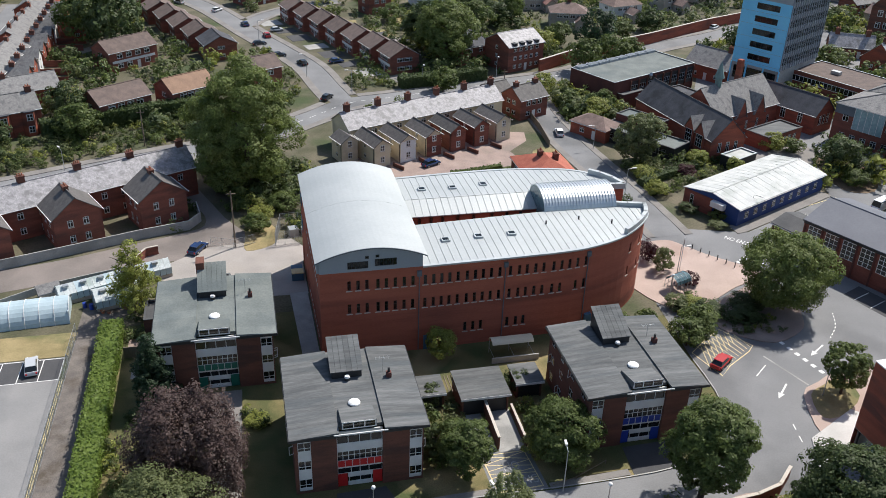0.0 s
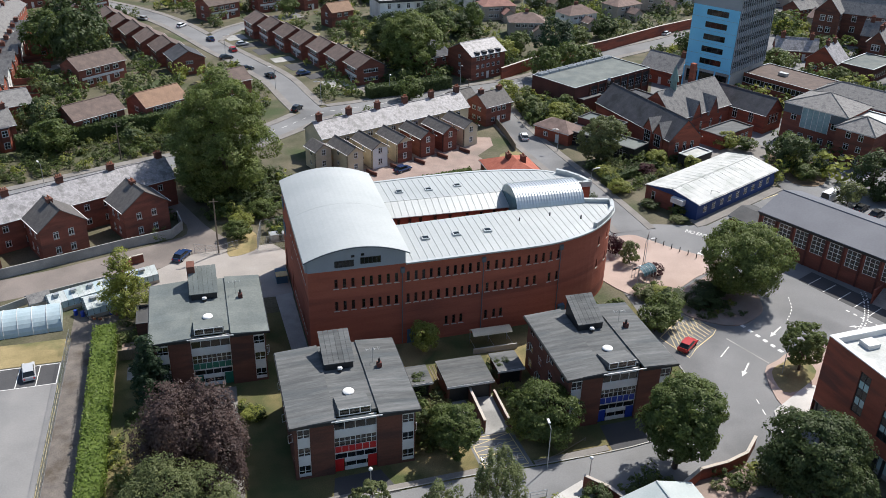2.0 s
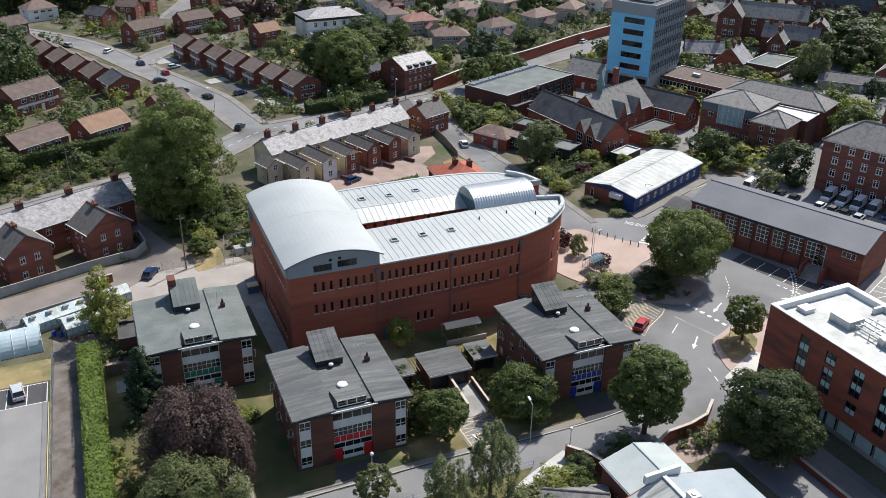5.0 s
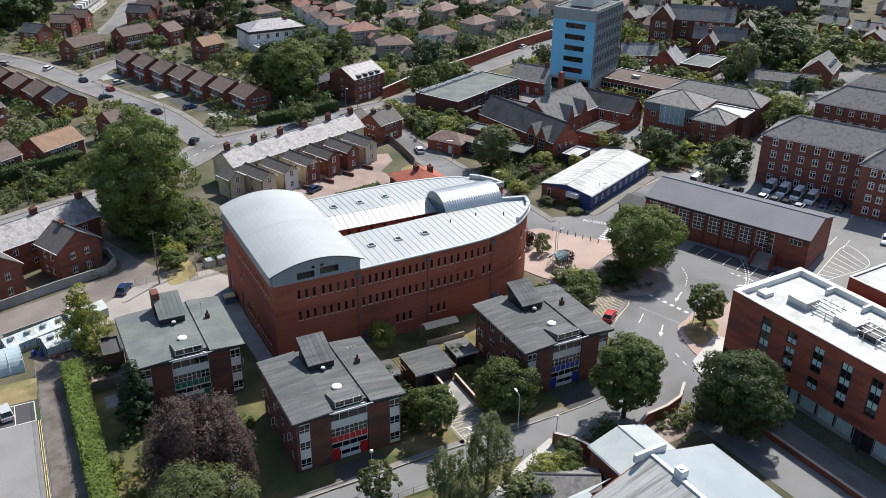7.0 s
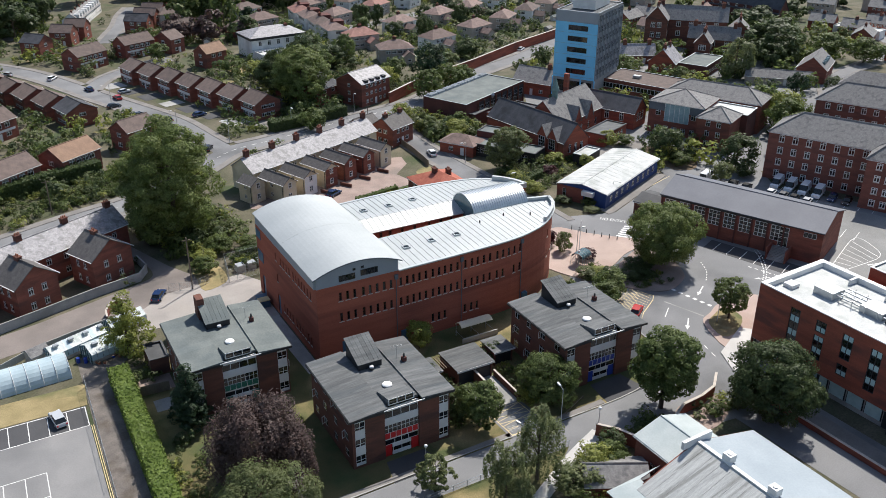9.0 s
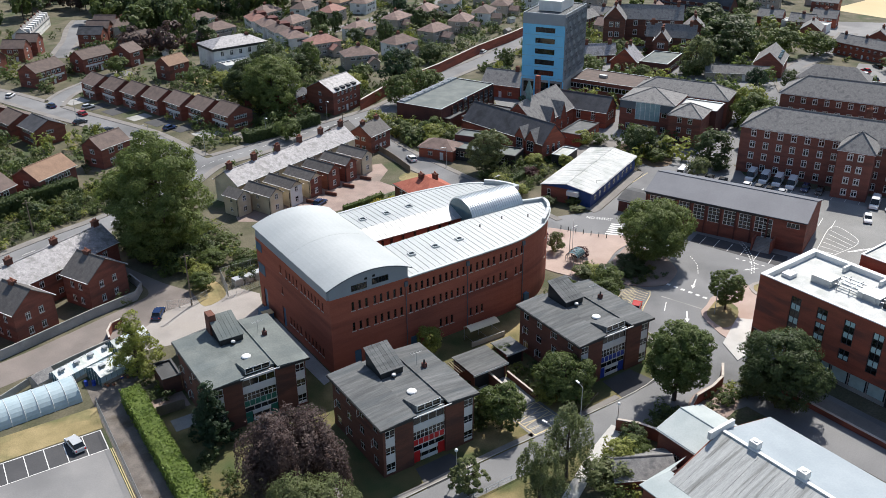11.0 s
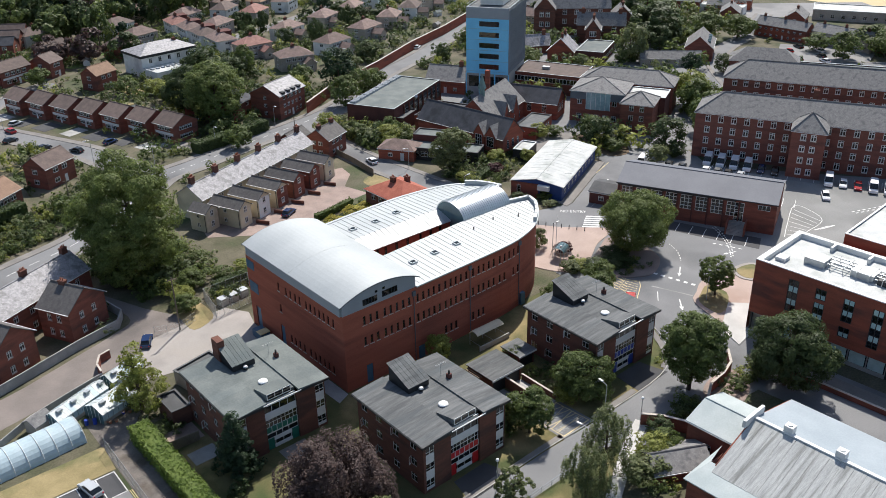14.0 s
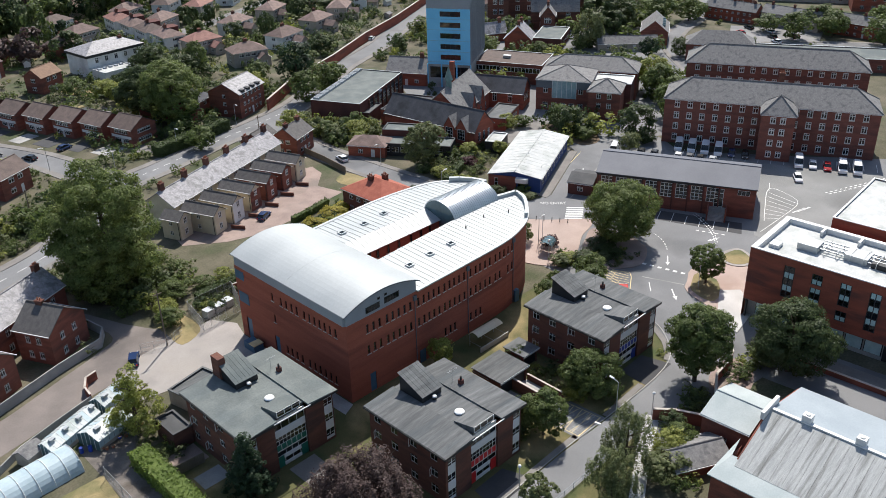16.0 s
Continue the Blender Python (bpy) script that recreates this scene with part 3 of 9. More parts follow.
def arch(x, k=1.0):
    """Height of the barrel roof above its springing, over a width of 14.5."""
    t = (x - 6.95) / 7.25
    return 1.62 * (1 - t * t) * k


# grey gables, side band and sheets of the barrel roof
for y, name in ((0.0, "south_gable"), (28.4, "north_gable")):
    xs = [13.9 * i / 16 for i in range(17)]
    y0, y1 = (y - 0.03, y + 0.25) if y < 1 else (y - 0.25, y + 0.03)
    bm = bmesh.new()
    low, high = [(x, y0, 13.6) for x in xs] + [(x, y0, 15.35 + arch(x)) for x in xs[::-1]], [(x, y1, 13.6) for x in xs] + [(x, y1, 15.35 + arch(x)) for x in xs[::-1]]
    add_hull(bm, low, high)
    bmesh.ops.recalc_face_normals(bm, faces=bm.faces)
    gab = part(name, bm, PANEL_GREY, main, "grey cladding panel under the barrel roof")
    if y < 1:
        for x0, x1, z0, z1, n in ((3.75, 6.5, 14.05, 15.1, 5), (7.4, 10.35, 14.25, 15.3, 5), (6.1, 6.6, 15.45, 15.85, 1), (7.5, 8.0, 15.55, 15.95, 1)):
            put_window(gab, (0, -0.03), (13.9, -0.03), (x0 + x1) / 2, z0, x1 - x0, z1 - z0, tuple(i / n for i in range(1, n)), (), DARK, -0.03, "strip_window", 0.08)
bm = B((-0.33, 0.25, 13.6, 0.0, 28.15, 15.42), (13.7, 0.25, 13.5, 13.95, 28.15, 15.4))
part("side_band", bm, PANEL_GREY, main, "grey cladding band")
rows_n = 2
for i in range(rows_n):
    y0, y1 = -0.35 + 29.1 * i / rows_n, -0.35 + 29.1 * (i + 1) / rows_n - 0.03
    bm = bmesh.new()
    xs = [-0.55 + 15.0 * k / 18 for k in range(19)]
    prof = [(x, 15.45 + arch(x)) for x in xs]
    for a, b in ((y0, y1 - 0.07), (y1 - 0.07, y1)):
        lift = 0.0 if a == y0 else 0.008
        low = [(x, a, z - 0.02) for x, z in prof] + [(x, a, z + 0.14 + lift) for x, z in prof[::-1]]
        add_hull(bm, low, [(x, b, z) for x, _, z in low])
    bmesh.ops.recalc_face_normals(bm, faces=bm.faces)
    part("roof_sheet", bm, METAL_ROOF, main)
for p in ((13.45, -0.12), (25.74, 0.3), (38.34, 1.35)):
    bm = tube((p[0], p[1], 0.2), (p[0], p[1], 12.7), 0.07)
    add_box(bm, p[0] - 0.3, p[1] - 0.2, 12.2, p[0] + 0.3, p[1] + 0.12, 13.0)
    part("downpipe", bm, PIPE, main)
part("side_door", B((3.85, 0.06, 0.1, 4.95, 0.14, 3.3)), BLUE_DOOR, main, "slate-blue metal door")
part("side_door", B((-0.05, 17.7, 0.1, 0.06, 18.9, 3.9)), BLUE_DOOR, main, "slate-blue metal door")
part("side_door", B((-0.13, 25.4, 0.1, 0.0, 26.8, 4.1)), BLUE_DOOR, main, "slate-blue double door")
part("louvre", B((-0.36, 25.3, 6.9, -0.2, 28.0, 8.9)), BLUE_DOOR, main, "blue louvre panel")
part("louvre", B((-0.36, 25.9, 11.3, -0.2, 28.3, 12.9)), BLUE_DOOR, main, "blue louvre panel")
part("porch_frame", B((14.2, -0.12, 0.1, 15.4, 0.05, 2.4)), BLUE_DOOR, main, "slate-blue door")
part("porch_frame", B((38.72, 1.05, 0.1, 39.75, 1.9, 2.4)), BLUE_DOOR, main, "slate-blue door")


fine_north = smooth_outline(NORTH, 4, closed=False)


def y_north(x):
    for p, q in zip(fine_north, fine_north[1:]):
        if p[0] <= x <= q[0]:
            return p[1] + (q[1] - p[1]) * (x - p[0]) / (q[0] - p[0])
    return fine_north[-1][1]


def roof_strip(x0, x1, ya, yb, za, zb, name="roof_sheet"):
    """A sloping sheet between two depths, with a standing seam along one side; ya and yb give (y at x0, y at x1)."""
    bm = bmesh.new()
    for a, b, lift in ((x0, x1 - 0.06, 0.0), (x1 - 0.05, x1, 0.06)):
        k0, k1 = (a - x0) / (x1 - x0), (b - x0) / (x1 - x0)
        la, lb = ya[0] + (ya[1] - ya[0]) * k0, ya[0] + (ya[1] - ya[0]) * k1
        ha, hb = yb[0] + (yb[1] - yb[0]) * k0, yb[0] + (yb[1] - yb[0]) * k1
        ring = [(a, la, za), (b, lb, za), (b, hb, zb), (a, ha, zb)]
        add_hull(bm, [(x, y, z - 0.12) for x, y, z in ring], [(x, y, z + lift) for x, y, z in ring])
    bmesh.ops.recalc_face_normals(bm, faces=bm.faces)
    return part(name, bm, METAL_ROOF, main)


def y_inner(x):
    return 11.2 + (min(x, 35.14) - 13.9) * 1.4 / 21.24 if x < 35.14 else 12.6 + (x - 35.14) * 0.05


x = 13.95
while x < 50.47:
    x1 = min(x + 1.12, 50.65)
    yi = (y_inner(x), y_inner(x1)) if x < 46.33 else (13.2 - (x - 46.42) * 0.3, 13.2 - (x1 - 46.42) * 0.3)
    roof_strip(x, x1, (y_front(x) - 0.25, y_front(x1) - 0.25), yi, 13.72, 14.05)
    x = x1
x = 13.95
while x < 50.65:
    x1 = min(x + 1.12, 50.84)
    yi = 19.7
    roof_strip(x, x1, (yi, yi), (y_north(x) + 0.25, y_north(x1) + 0.25), 14.1, 13.72)
    if x < 35.14:
        roof_strip(x, x1, (16.0, 16.0), (19.72, 19.72), 12.9, 14.06, "lean_to_sheet")
    x = x1
# eaves trim along the outlines
for line, side in ((fine_front, -1), (fine_north, 1)):
    bm = bmesh.new()
    for p, q in zip(line, line[1:]):
        d = Vector((q[0] - p[0], q[1] - p[1])).normalized()
        n = Vector((d.y, -d.x)) * (1 if side < 0 else -1)
        low = [(p[0] - n.x * 0.1, p[1] - n.y * 0.1), (q[0] - n.x * 0.1, q[1] - n.y * 0.1), (q[0] + n.x * 0.42, q[1] + n.y * 0.42), (p[0] + n.x * 0.42, p[1] + n.y * 0.42)]
        add_hull(bm, [(*v, 13.58) for v in low], [(*v, 13.83) for v in low])
    bmesh.ops.recalc_face_normals(bm, faces=bm.faces)
    part("eaves_trim", bm, COPING, main, "grey metal eaves trim")
for line in ([(45.01, y_front(45.01)), (46.42, y_front(46.42)), (47.83, y_front(47.83)), (49.15, y_front(49.15)), (50.28, y_front(50.28)), (50.94, 11.0), (51.12, 11.9), (48.59, 12.5), (46.52, 13.1)], [(47.36, 25.6), (48.77, 24.3), (50.09, 22.2), (51.03, 19.5), (49.53, 19.5), (48.12, 19.7)]):
    for p, q in zip(line, line[1:]):
        L = math.dist(p, q)
        part("rim", B((-0.08, -0.3, 13.7, L + 0.08, 0.3, 14.65)), COPING, main, "pale metal rim of the roof terrace", Matrix.Translation((p[0], p[1], 0)) @ Matrix.Rotation(math.atan2(q[1] - p[1], q[0] - p[0]), 4, "Z"))
for y0 in (-0.42, 28.72):
    bm = bmesh.new()
    xs = [-0.6 + 15.1 * k / 18 for k in range(19)]
    low = [(x, y0, 15.40 + arch(x)) for x in xs] + [(x, y0, 15.56 + arch(x)) for x in xs[::-1]]
    add_hull(bm, low, [(x, y + 0.1, z) for x, y, z in low])
    bmesh.ops.recalc_face_normals(bm, faces=bm.faces)
    part("verge_trim", bm, PIPE, main, "dark verge trim of the barrel roof")
# barrel vault over the entrance court
for i in range(24):
    x0, x1 = 35.24 + 11.6 * i / 24, 35.24 + 11.6 * (i + 1) / 24
    bm = bmesh.new()
    for a, b, lift in ((x0, x1 - 0.1, 0.0), (x1 - 0.1, x1, 0.09)):
        ang = [math.pi * k / 16 for k in range(17)]
        low = [(a, 16.3 - 3.75 * math.cos(t), 13.6 + 2.75 * math.sin(t)) for t in ang]
        hi = [(a, 16.3 - (3.9 + lift) * math.cos(t), 13.6 + (2.9 + lift) * math.sin(t)) for t in ang[::-1]]
        add_hull(bm, low + hi, [(b, y, z) for _, y, z in low + hi])
    bmesh.ops.recalc_face_normals(bm, faces=bm.faces)
    part("vault_sheet", bm, METAL_VAULT, main)
for x in (35.26, 46.75):
    ang = [math.pi * k / 16 for k in range(17)]
    ring = [(x, 16.3 - 3.7 * math.cos(t), 13.6 + 2.7 * math.sin(t)) for t in ang] + [(x, 20.0, 10.5), (x, 12.6, 10.5)]
    bm = bmesh.new()
    add_hull(bm, ring, [(x + 0.1, y, z) for _, y, z in ring])
    bmesh.ops.recalc_face_normals(bm, faces=bm.faces)
    part("vault_end", bm, GLASS_B, main, "glazed end of the vault")
part("court_floor", B((14, 11.5, 9.0, 47.8, 16.4, 9.2)), FELT, main)
for hx, hy in ((18.41, 6.2), (23.3, 6.5), (28.28, 6.6), (18.41, 23.3), (23.39, 23.2), (28.56, 23.8)):
    hz = 13.72 + 0.33 * hy / 12 if hy < 12 else 14.1 - 0.38 * (hy - 19.7) / 9
    up = part("rooflight", B((hx - 0.6, hy - 0.55, hz - 0.05, hx + 0.6, hy - 0.4, hz + 0.28), (hx - 0.6, hy + 0.4, hz - 0.05, hx + 0.6, hy + 0.55, hz + 0.28), (hx - 0.6, hy - 0.4, hz - 0.05, hx - 0.45, hy + 0.4, hz + 0.28), (hx + 0.45, hy - 0.4, hz - 0.05, hx + 0.6, hy + 0.4, hz + 0.28)), COPING, main, "low metal rooflight kerb")
    part("pane", B((hx - 0.45, hy - 0.4, hz + 0.1, hx + 0.45, hy + 0.4, hz + 0.16)), GLASS, up)
for hx, hy in ((39.56, 9.4), (34.2, 8.7), (44.07, 7.5)):
    part("roof_vent", tube((hx, hy, 13.85), (hx, hy, 14.5), 0.12), DARK, main)


# ---- residential blocks ----
def block(cx, cy, accent, accent_label, felt):
    b = thing("accommodation_block", pose(cx, cy, 0), f"three-storey brown brick block with {accent_label} panels and a felt roof", "building", "brick accommodation blocks")
    X, Y, H = 7.25, 7.25, 8.0
    lv = [0.7, 3.35, 6.0]
    # west and east walls with four casements a storey, back wall with four
    for p, q, us in (((-X, Y), (-X, -Y), (1.6, 4.9, 8.6, 12.4)), ((X, -Y), (X, Y), (1.6, 4.9, 8.6, 12.4)), ((X, Y), (-X, Y), (2.0, 5.4, 9.1, 12.5))):
        bm = bmesh.new()
        wall_panel(bm, p, q, 0, H, [(u - 0.65, z + 0.25, u + 0.65, z + 1.6) for u in us for z in lv], 0.12)
        w = part("wall", bm, BRICK_BLOCK, b)
        for u in us:
            for z in lv:
                wo = put_window(w, p, q, u, z + 0.25, 1.3, 1.35, (0.5,), (0.7,), WHITE, 0.07)
                if (int(u * 7 + z * 3) % 3) == 0:
                    key = "casement"
                    if key not in WINDOWS:
                        WINDOWS[key] = mesh_of(B((0, -0.62, 0.05, 0.05, 0, 0.12), (0, -0.62, 1.2, 0.05, 0, 1.28), (0, -0.62, 0.12, 0.05, -0.55, 1.2), (0, -0.07, 0.12, 0.05, 0, 1.2)), "casement", WHITE)
                    part("casement", WINDOWS[key], None, wo, m=pose(-0.62, 0, 0, 0, 0, 25))
    # front: brick piers, two window columns and the recessed middle bay
    F = -Y
    holes = []
    bm = bmesh.new()
    for u0, u1 in ((-X, -6.85), (-5.4, -2.55), (2.6, 5.65), (7.1, X)):
        wall_panel(bm, (u0, F), (u1, F), 0, H)
    for u0, u1 in ((-6.85, -5.4), (5.65, 7.1)):
        wall_panel(bm, (u0, F), (u1, F), 0, 0.35)
    for sx in (-2.55, 2.6):
        wall_panel(bm, (sx, F), (sx, F + 0.7), 0, H) if sx < 0 else wall_panel(bm, (sx, F + 0.7), (sx, F), 0, H)
    bmesh.ops.remove_doubles(bm, verts=bm.verts, dist=0.001)
    other = bm.copy()
    for mesh_, sign in ((bm, 1), (other, -1)):
        bmesh.ops.delete(mesh_, geom=[f for f in mesh_.faces if f.calc_center_median().x * sign > 0], context="FACES")
        part("front_wall", mesh_, BRICK_BLOCK, b)
    for u0, u1 in ((-6.85, -5.4), (5.65, 7.1)):
        for z0, z1 in ((0.35, 0.75), (2.0, 3.4), (4.65, 6.05), (7.35, H)):
            col = part("spandrel", B((u0, F + 0.06, z0, u1, F + 0.2, z1)), WHITE, b, "white spandrel panel")
        for z in (0.75, 3.4, 6.05):
            put_window(col, (u0, F), (u1, F), (u1 - u0) / 2, z, u1 - u0, 1.27, (0.5,), (0.35,), WHITE, 0.08)
    mid = part("middle_bay", B((-2.55, F + 0.3, 5.15, 2.6, F + 0.45, 6.25), (-2.55, F + 0.3, 7.4, 2.6, F + 0.45, H), (-2.55, F + 0.35, 2.75, 2.6, F + 0.45, 2.95)), WHITE, b, "white fascia panels of the middle bay")
    put_window(mid, (-2.55, F), (2.6, F), 2.575, 6.25, 5.1, 1.15, (0.25, 0.5, 0.75), (), WHITE, 0.36)
    put_window(mid, (-2.55, F), (2.6, F), 2.575, 3.8, 5.1, 1.35, (0.125, 0.25, 0.375, 0.5, 0.625, 0.75, 0.875), (0.55,), WHITE, 0.36)
    pan = part("accent_panel", B((-2.55, F + 0.28, 2.95, 2.6, F + 0.42, 3.8)), accent, b, f"{accent_label} spandrel panel")
    for i in range(7):
        part("panel_rib", B((-2.5 + 5.0 * i / 6 - 0.03, F + 0.2, 2.9, -2.5 + 5.0 * i / 6 + 0.03, F + 0.28, 3.85)), WHITE, pan)
    put_window(mid, (-2.55, F), (2.6, F), 2.575, 1.9, 5.1, 0.85, (0.3, 0.5, 0.7), (), WHITE, 0.36)
    part("porch_panel", B((-1.35, F + 0.3, 0.1, 1.45, F + 0.44, 0.6), (-1.35, F + 0.3, 1.35, 1.45, F + 0.44, 1.9)), WHITE, b)
    put_window(mid, (-2.55, F), (2.6, F), 2.6, 0.6, 2.6, 0.75, (0.5,), (), WHITE, 0.36)
    for x0 in (-2.5, 1.5):
        part("front_door", B((x0, F + 0.28, 0.1, x0 + 1.05, F + 0.42, 1.9)), accent, b, f"{accent_label} front door")
    # felt roof in two shallow slopes either side of a sunk strip
    for x0, x1, s in ((-7.75, -2.3, 1), (2.75, 7.75, -1)):
        n = 9
        for i in range(n):
            a, c = -7.8 + 15.6 * i / n, -7.8 + 15.6 * (i + 1) / n - 0.012
            bm = bmesh.new()
            za, zb = (8.28, 8.62) if s > 0 else (8.62, 8.28)
            lap = 0.045
            add_hull(bm, [(x0, a, za - 0.26), (x1, a, zb - 0.26), (x1, c, zb - 0.26), (x0, c, za - 0.26)], [(x0, a, za), (x1, a, zb), (x1, c, zb + lap), (x0, c, za + lap)])
            part("roof_felt", bm, felt, b)
    part("roof_middle", B((-2.3, -6.6, 8.0, 2.75, 7.8, 8.42)), felt, b)
    for box in ((-7.78, -7.86, 7.95, -2.5, -7.78, 8.3), (2.7, -7.86, 7.95, 7.78, -7.78, 8.3), (-7.86, -7.8, 7.95, -7.78, 7.8, 8.2), (7.78, -7.8, 7.95, 7.86, 7.8, 8.2)):
        part("fascia", B(box), DARK, b)
    part("gutter", B((-2.9, -7.95, 8.3, 3.1, -7.82, 8.42)), WHITE, b, "white gutter")
    # clerestory dormer and dome
    bm = bmesh.new()
    add_hull(bm, [(-1.95, -7.1, 8.38), (1.95, -7.1, 8.38), (1.95, -3.6, 8.38), (-1.95, -3.6, 8.38)], [(-1.95, -7.1, 9.45), (1.95, -7.1, 9.45), (1.95, -3.6, 8.62), (-1.95, -3.6, 8.62)])
    dor = part("dormer", bm, felt, b)
    put_window(dor, (-1.95, -7.1), (1.95, -7.1), 1.95, 8.48, 3.8, 0.95, (0.33, 0.66), (), WHITE, -0.06, "clerestory", 0.12)
    bm = bmesh.new()
    bmesh.ops.create_uvsphere(bm, u_segments=16, v_segments=8, radius=0.72, matrix=pose(0, -2.75, 8.55) @ Matrix.Diagonal((1, 1, 0.4, 1)))
    part("dome_rooflight", bm, DOME, b, "white opal dome rooflight")
    # wedge-shaped tank room, vents and chimney
    bm = bmesh.new()
    add_hull(bm, [(-2.0, 2.2, 8.35), (1.55, 2.2, 8.35), (1.55, 6.7, 8.35), (-2.0, 6.7, 8.35)], [(-2.0, 2.2, 9.45), (1.55, 2.2, 9.45), (1.55, 6.7, 11.15), (-2.0, 6.7, 11.15)])
    wedge = part("tank_room", bm, DARK, b)
    for i in range(6):
        x0 = -2.2 + 3.95 * i / 6
        bm = bmesh.new()
        ring = [(x0, 2.0, 9.4), (x0 + 0.63, 2.0, 9.4), (x0 + 0.63, 6.9, 11.25), (x0, 6.9, 11.25)]
        add_hull(bm, ring, [(x, y, z + 0.08) for x, y, z in ring])
        part("roof_sheet", bm, felt, wedge)
    if accent is GREEN:
        part("tank_chimney", B((-2.3, 5.7, 8.4, -1.2, 7.6, 11.9)), BRICK_BLOCK, b)
    vent = part("roof_vent", tube((-0.25, 1.7, 8.4), (-0.25, 1.7, 8.85), 0.3, 0.3, 10), DARK, b)
    part("cowl", tube((-0.25, 1.7, 8.85), (-0.25, 1.7, 9.05), 0.36, 0.28, 10), WHITE, vent)
    chim = part("chimney", B((4.4, 1.2, 8.3, 5.0, 1.8, 9.15)), BRICK_DARK, b)
    part("chimney_pot", tube((4.7, 1.5, 9.15), (4.7, 1.5, 9.75), 0.16, 0.13), DARK, chim)
    bm = tube((4.1, 2.6, 8.5), (4.1, 2.6, 10.6), 0.025)
    add_tube(bm, (3.2, 2.6, 10.5), (5.0, 2.6, 10.5), 0.02)
    for k in range(4):
        add_tube(bm, (3.3 + 0.5 * k, 2.3, 10.5), (3.3 + 0.5 * k, 2.9, 10.5), 0.015)
    part("aerial", bm, STEEL, b)
    return b


block(1.8, -18.05, RED, "bright red", FELT)
block(-13.8, 3.05, GREEN, "dark green", FELT_G)
block(36.5, -17.0, BLUE, "royal blue", FELT)


# ---- trees ----
def crown(seed, r, h, n_lobes, n_leaves, size, shape="round", flat=0.55):
    """A crown: boughs of uneven size, clumps over their outsides, and leaf sprays over each clump; z from 0 to h."""
    rng = np.random.default_rng(seed)
    nb = {"round": 13, "tall": 30, "cone": 22, "weep": 22}[shape]
    boughs = []
    for i in range(nb):
        t, ang = (i + 0.5) / nb, i * 2.39996 + rng.uniform(-0.5, 0.5)
        if shape == "cone":
            z, rad, br = h * (0.08 + 0.84 * t), r * (1 - t) * 0.62 * rng.uniform(0.7, 1.1), r * (0.44 - 0.3 * t)
            bz = max(br * 0.8, 0.07 * h)
        elif shape == "weep":
            z, rad, br = h * (0.24 + 0.60 * t + rng.uniform(-0.07, 0.07)), r * (0.80 - 0.48 * t) * rng.uniform(0.45, 1.12), r * rng.uniform(0.17, 0.33)
            bz = h * rng.uniform(0.14, 0.25)
        elif shape == "tall":
            z = h * (0.10 + 0.80 * t)
            p = 0.72 + 0.8 * t if t < 0.35 else math.sqrt(max(0.0, 1 - ((t - 0.35) / 0.72) ** 2))
            rad, br = r * 0.70 * p * rng.uniform(0.70, 1.10), r * rng.uniform(0.22, 0.36)
            bz = br * rng.uniform(0.75, 1.15)
        else:
            u = 1 - 2 * t
            z, rad, br = h * (0.5 - 0.30 * u), r * 0.58 * math.sqrt(max(0.05, 1 - u * u)) * rng.uniform(0.72, 1.12), r * rng.uniform(0.34, 0.48)
            bz = min(h * 0.28, br * 0.95) * rng.uniform(0.8, 1.1)
        boughs.append((rad * math.cos(ang), rad * math.sin(ang), z, br, bz))
    if shape == "round":
        boughs.append((0, 0, h * 0.66, r * 0.45, h * 0.30))
    bo = np.array(boughs)
    k = int(np.clip(n_leaves / 55, 16, 700))
    w = bo[:, 3] * bo[:, 4]
    pick = rng.choice(len(bo), size=k * 3, p=w / w.sum())
    d = rng.normal(size=(k * 3, 3))
    d[:, 2] += 0.30
    d /= np.linalg.norm(d, axis=1)[:, None]
    axes = np.stack([bo[:, 3], bo[:, 3], bo[:, 4]], 1)
    c = bo[pick, :3] + d * axes[pick] * rng.uniform(0.72, 1.04, size=(k * 3, 1))
    inside = (((c[:, None] - bo[None, :, :3]) / axes[None]) ** 2).sum(2) < 0.62
    inside[np.arange(k * 3), pick] = False
    good = np.where(~inside.any(1))[0]
    rest = np.where(inside.any(1))[0]
    keep = np.concatenate([good, rest])[:k]
    c, d = c[keep], d[keep]
    per = n_leaves // k
    cr = r * rng.uniform(0.09, 0.19, size=(k, 1, 1)) * (1.0 if n_leaves > 3700 else 1.9 if n_leaves > 400 else 2.5)
    g = rng.normal(size=(k, per, 3)) + d[:, None] * 0.8
    g /= np.linalg.norm(g, axis=2)[:, :, None]
    scale = np.array([0.6, 0.6, 1.9]) if shape == "weep" else np.array([1, 1, 0.62 if n_leaves > 3700 else 0.9])
    p = c[:, None] + g * cr * rng.uniform(0.62, 1.08, size=(k, per, 1)) * scale
    nrm = g * 0.75 + d[:, None] * 0.45 + np.array([0, 0, 0.35]) + rng.normal(scale=0.38, size=(k, per, 3))
    p, nrm = p.reshape(-1, 3), nrm.reshape(-1, 3)
    p[:, 2] = np.clip(p[:, 2], 0.0, h * 1.08)
    nrm /= np.linalg.norm(nrm, axis=1)[:, None]
    u = np.cross(nrm, rng.normal(size=nrm.shape))
    u /= np.linalg.norm(u, axis=1)[:, None]
    w = np.cross(nrm, u)
    s = size * rng.uniform(0.55, 1.3, size=(len(p), 1))
    verts = np.stack([p - u * s, p - w * s * 0.55, p + u * s, p + w * s * 0.55], 1).reshape(-1, 3)
    return quads("crown", verts)


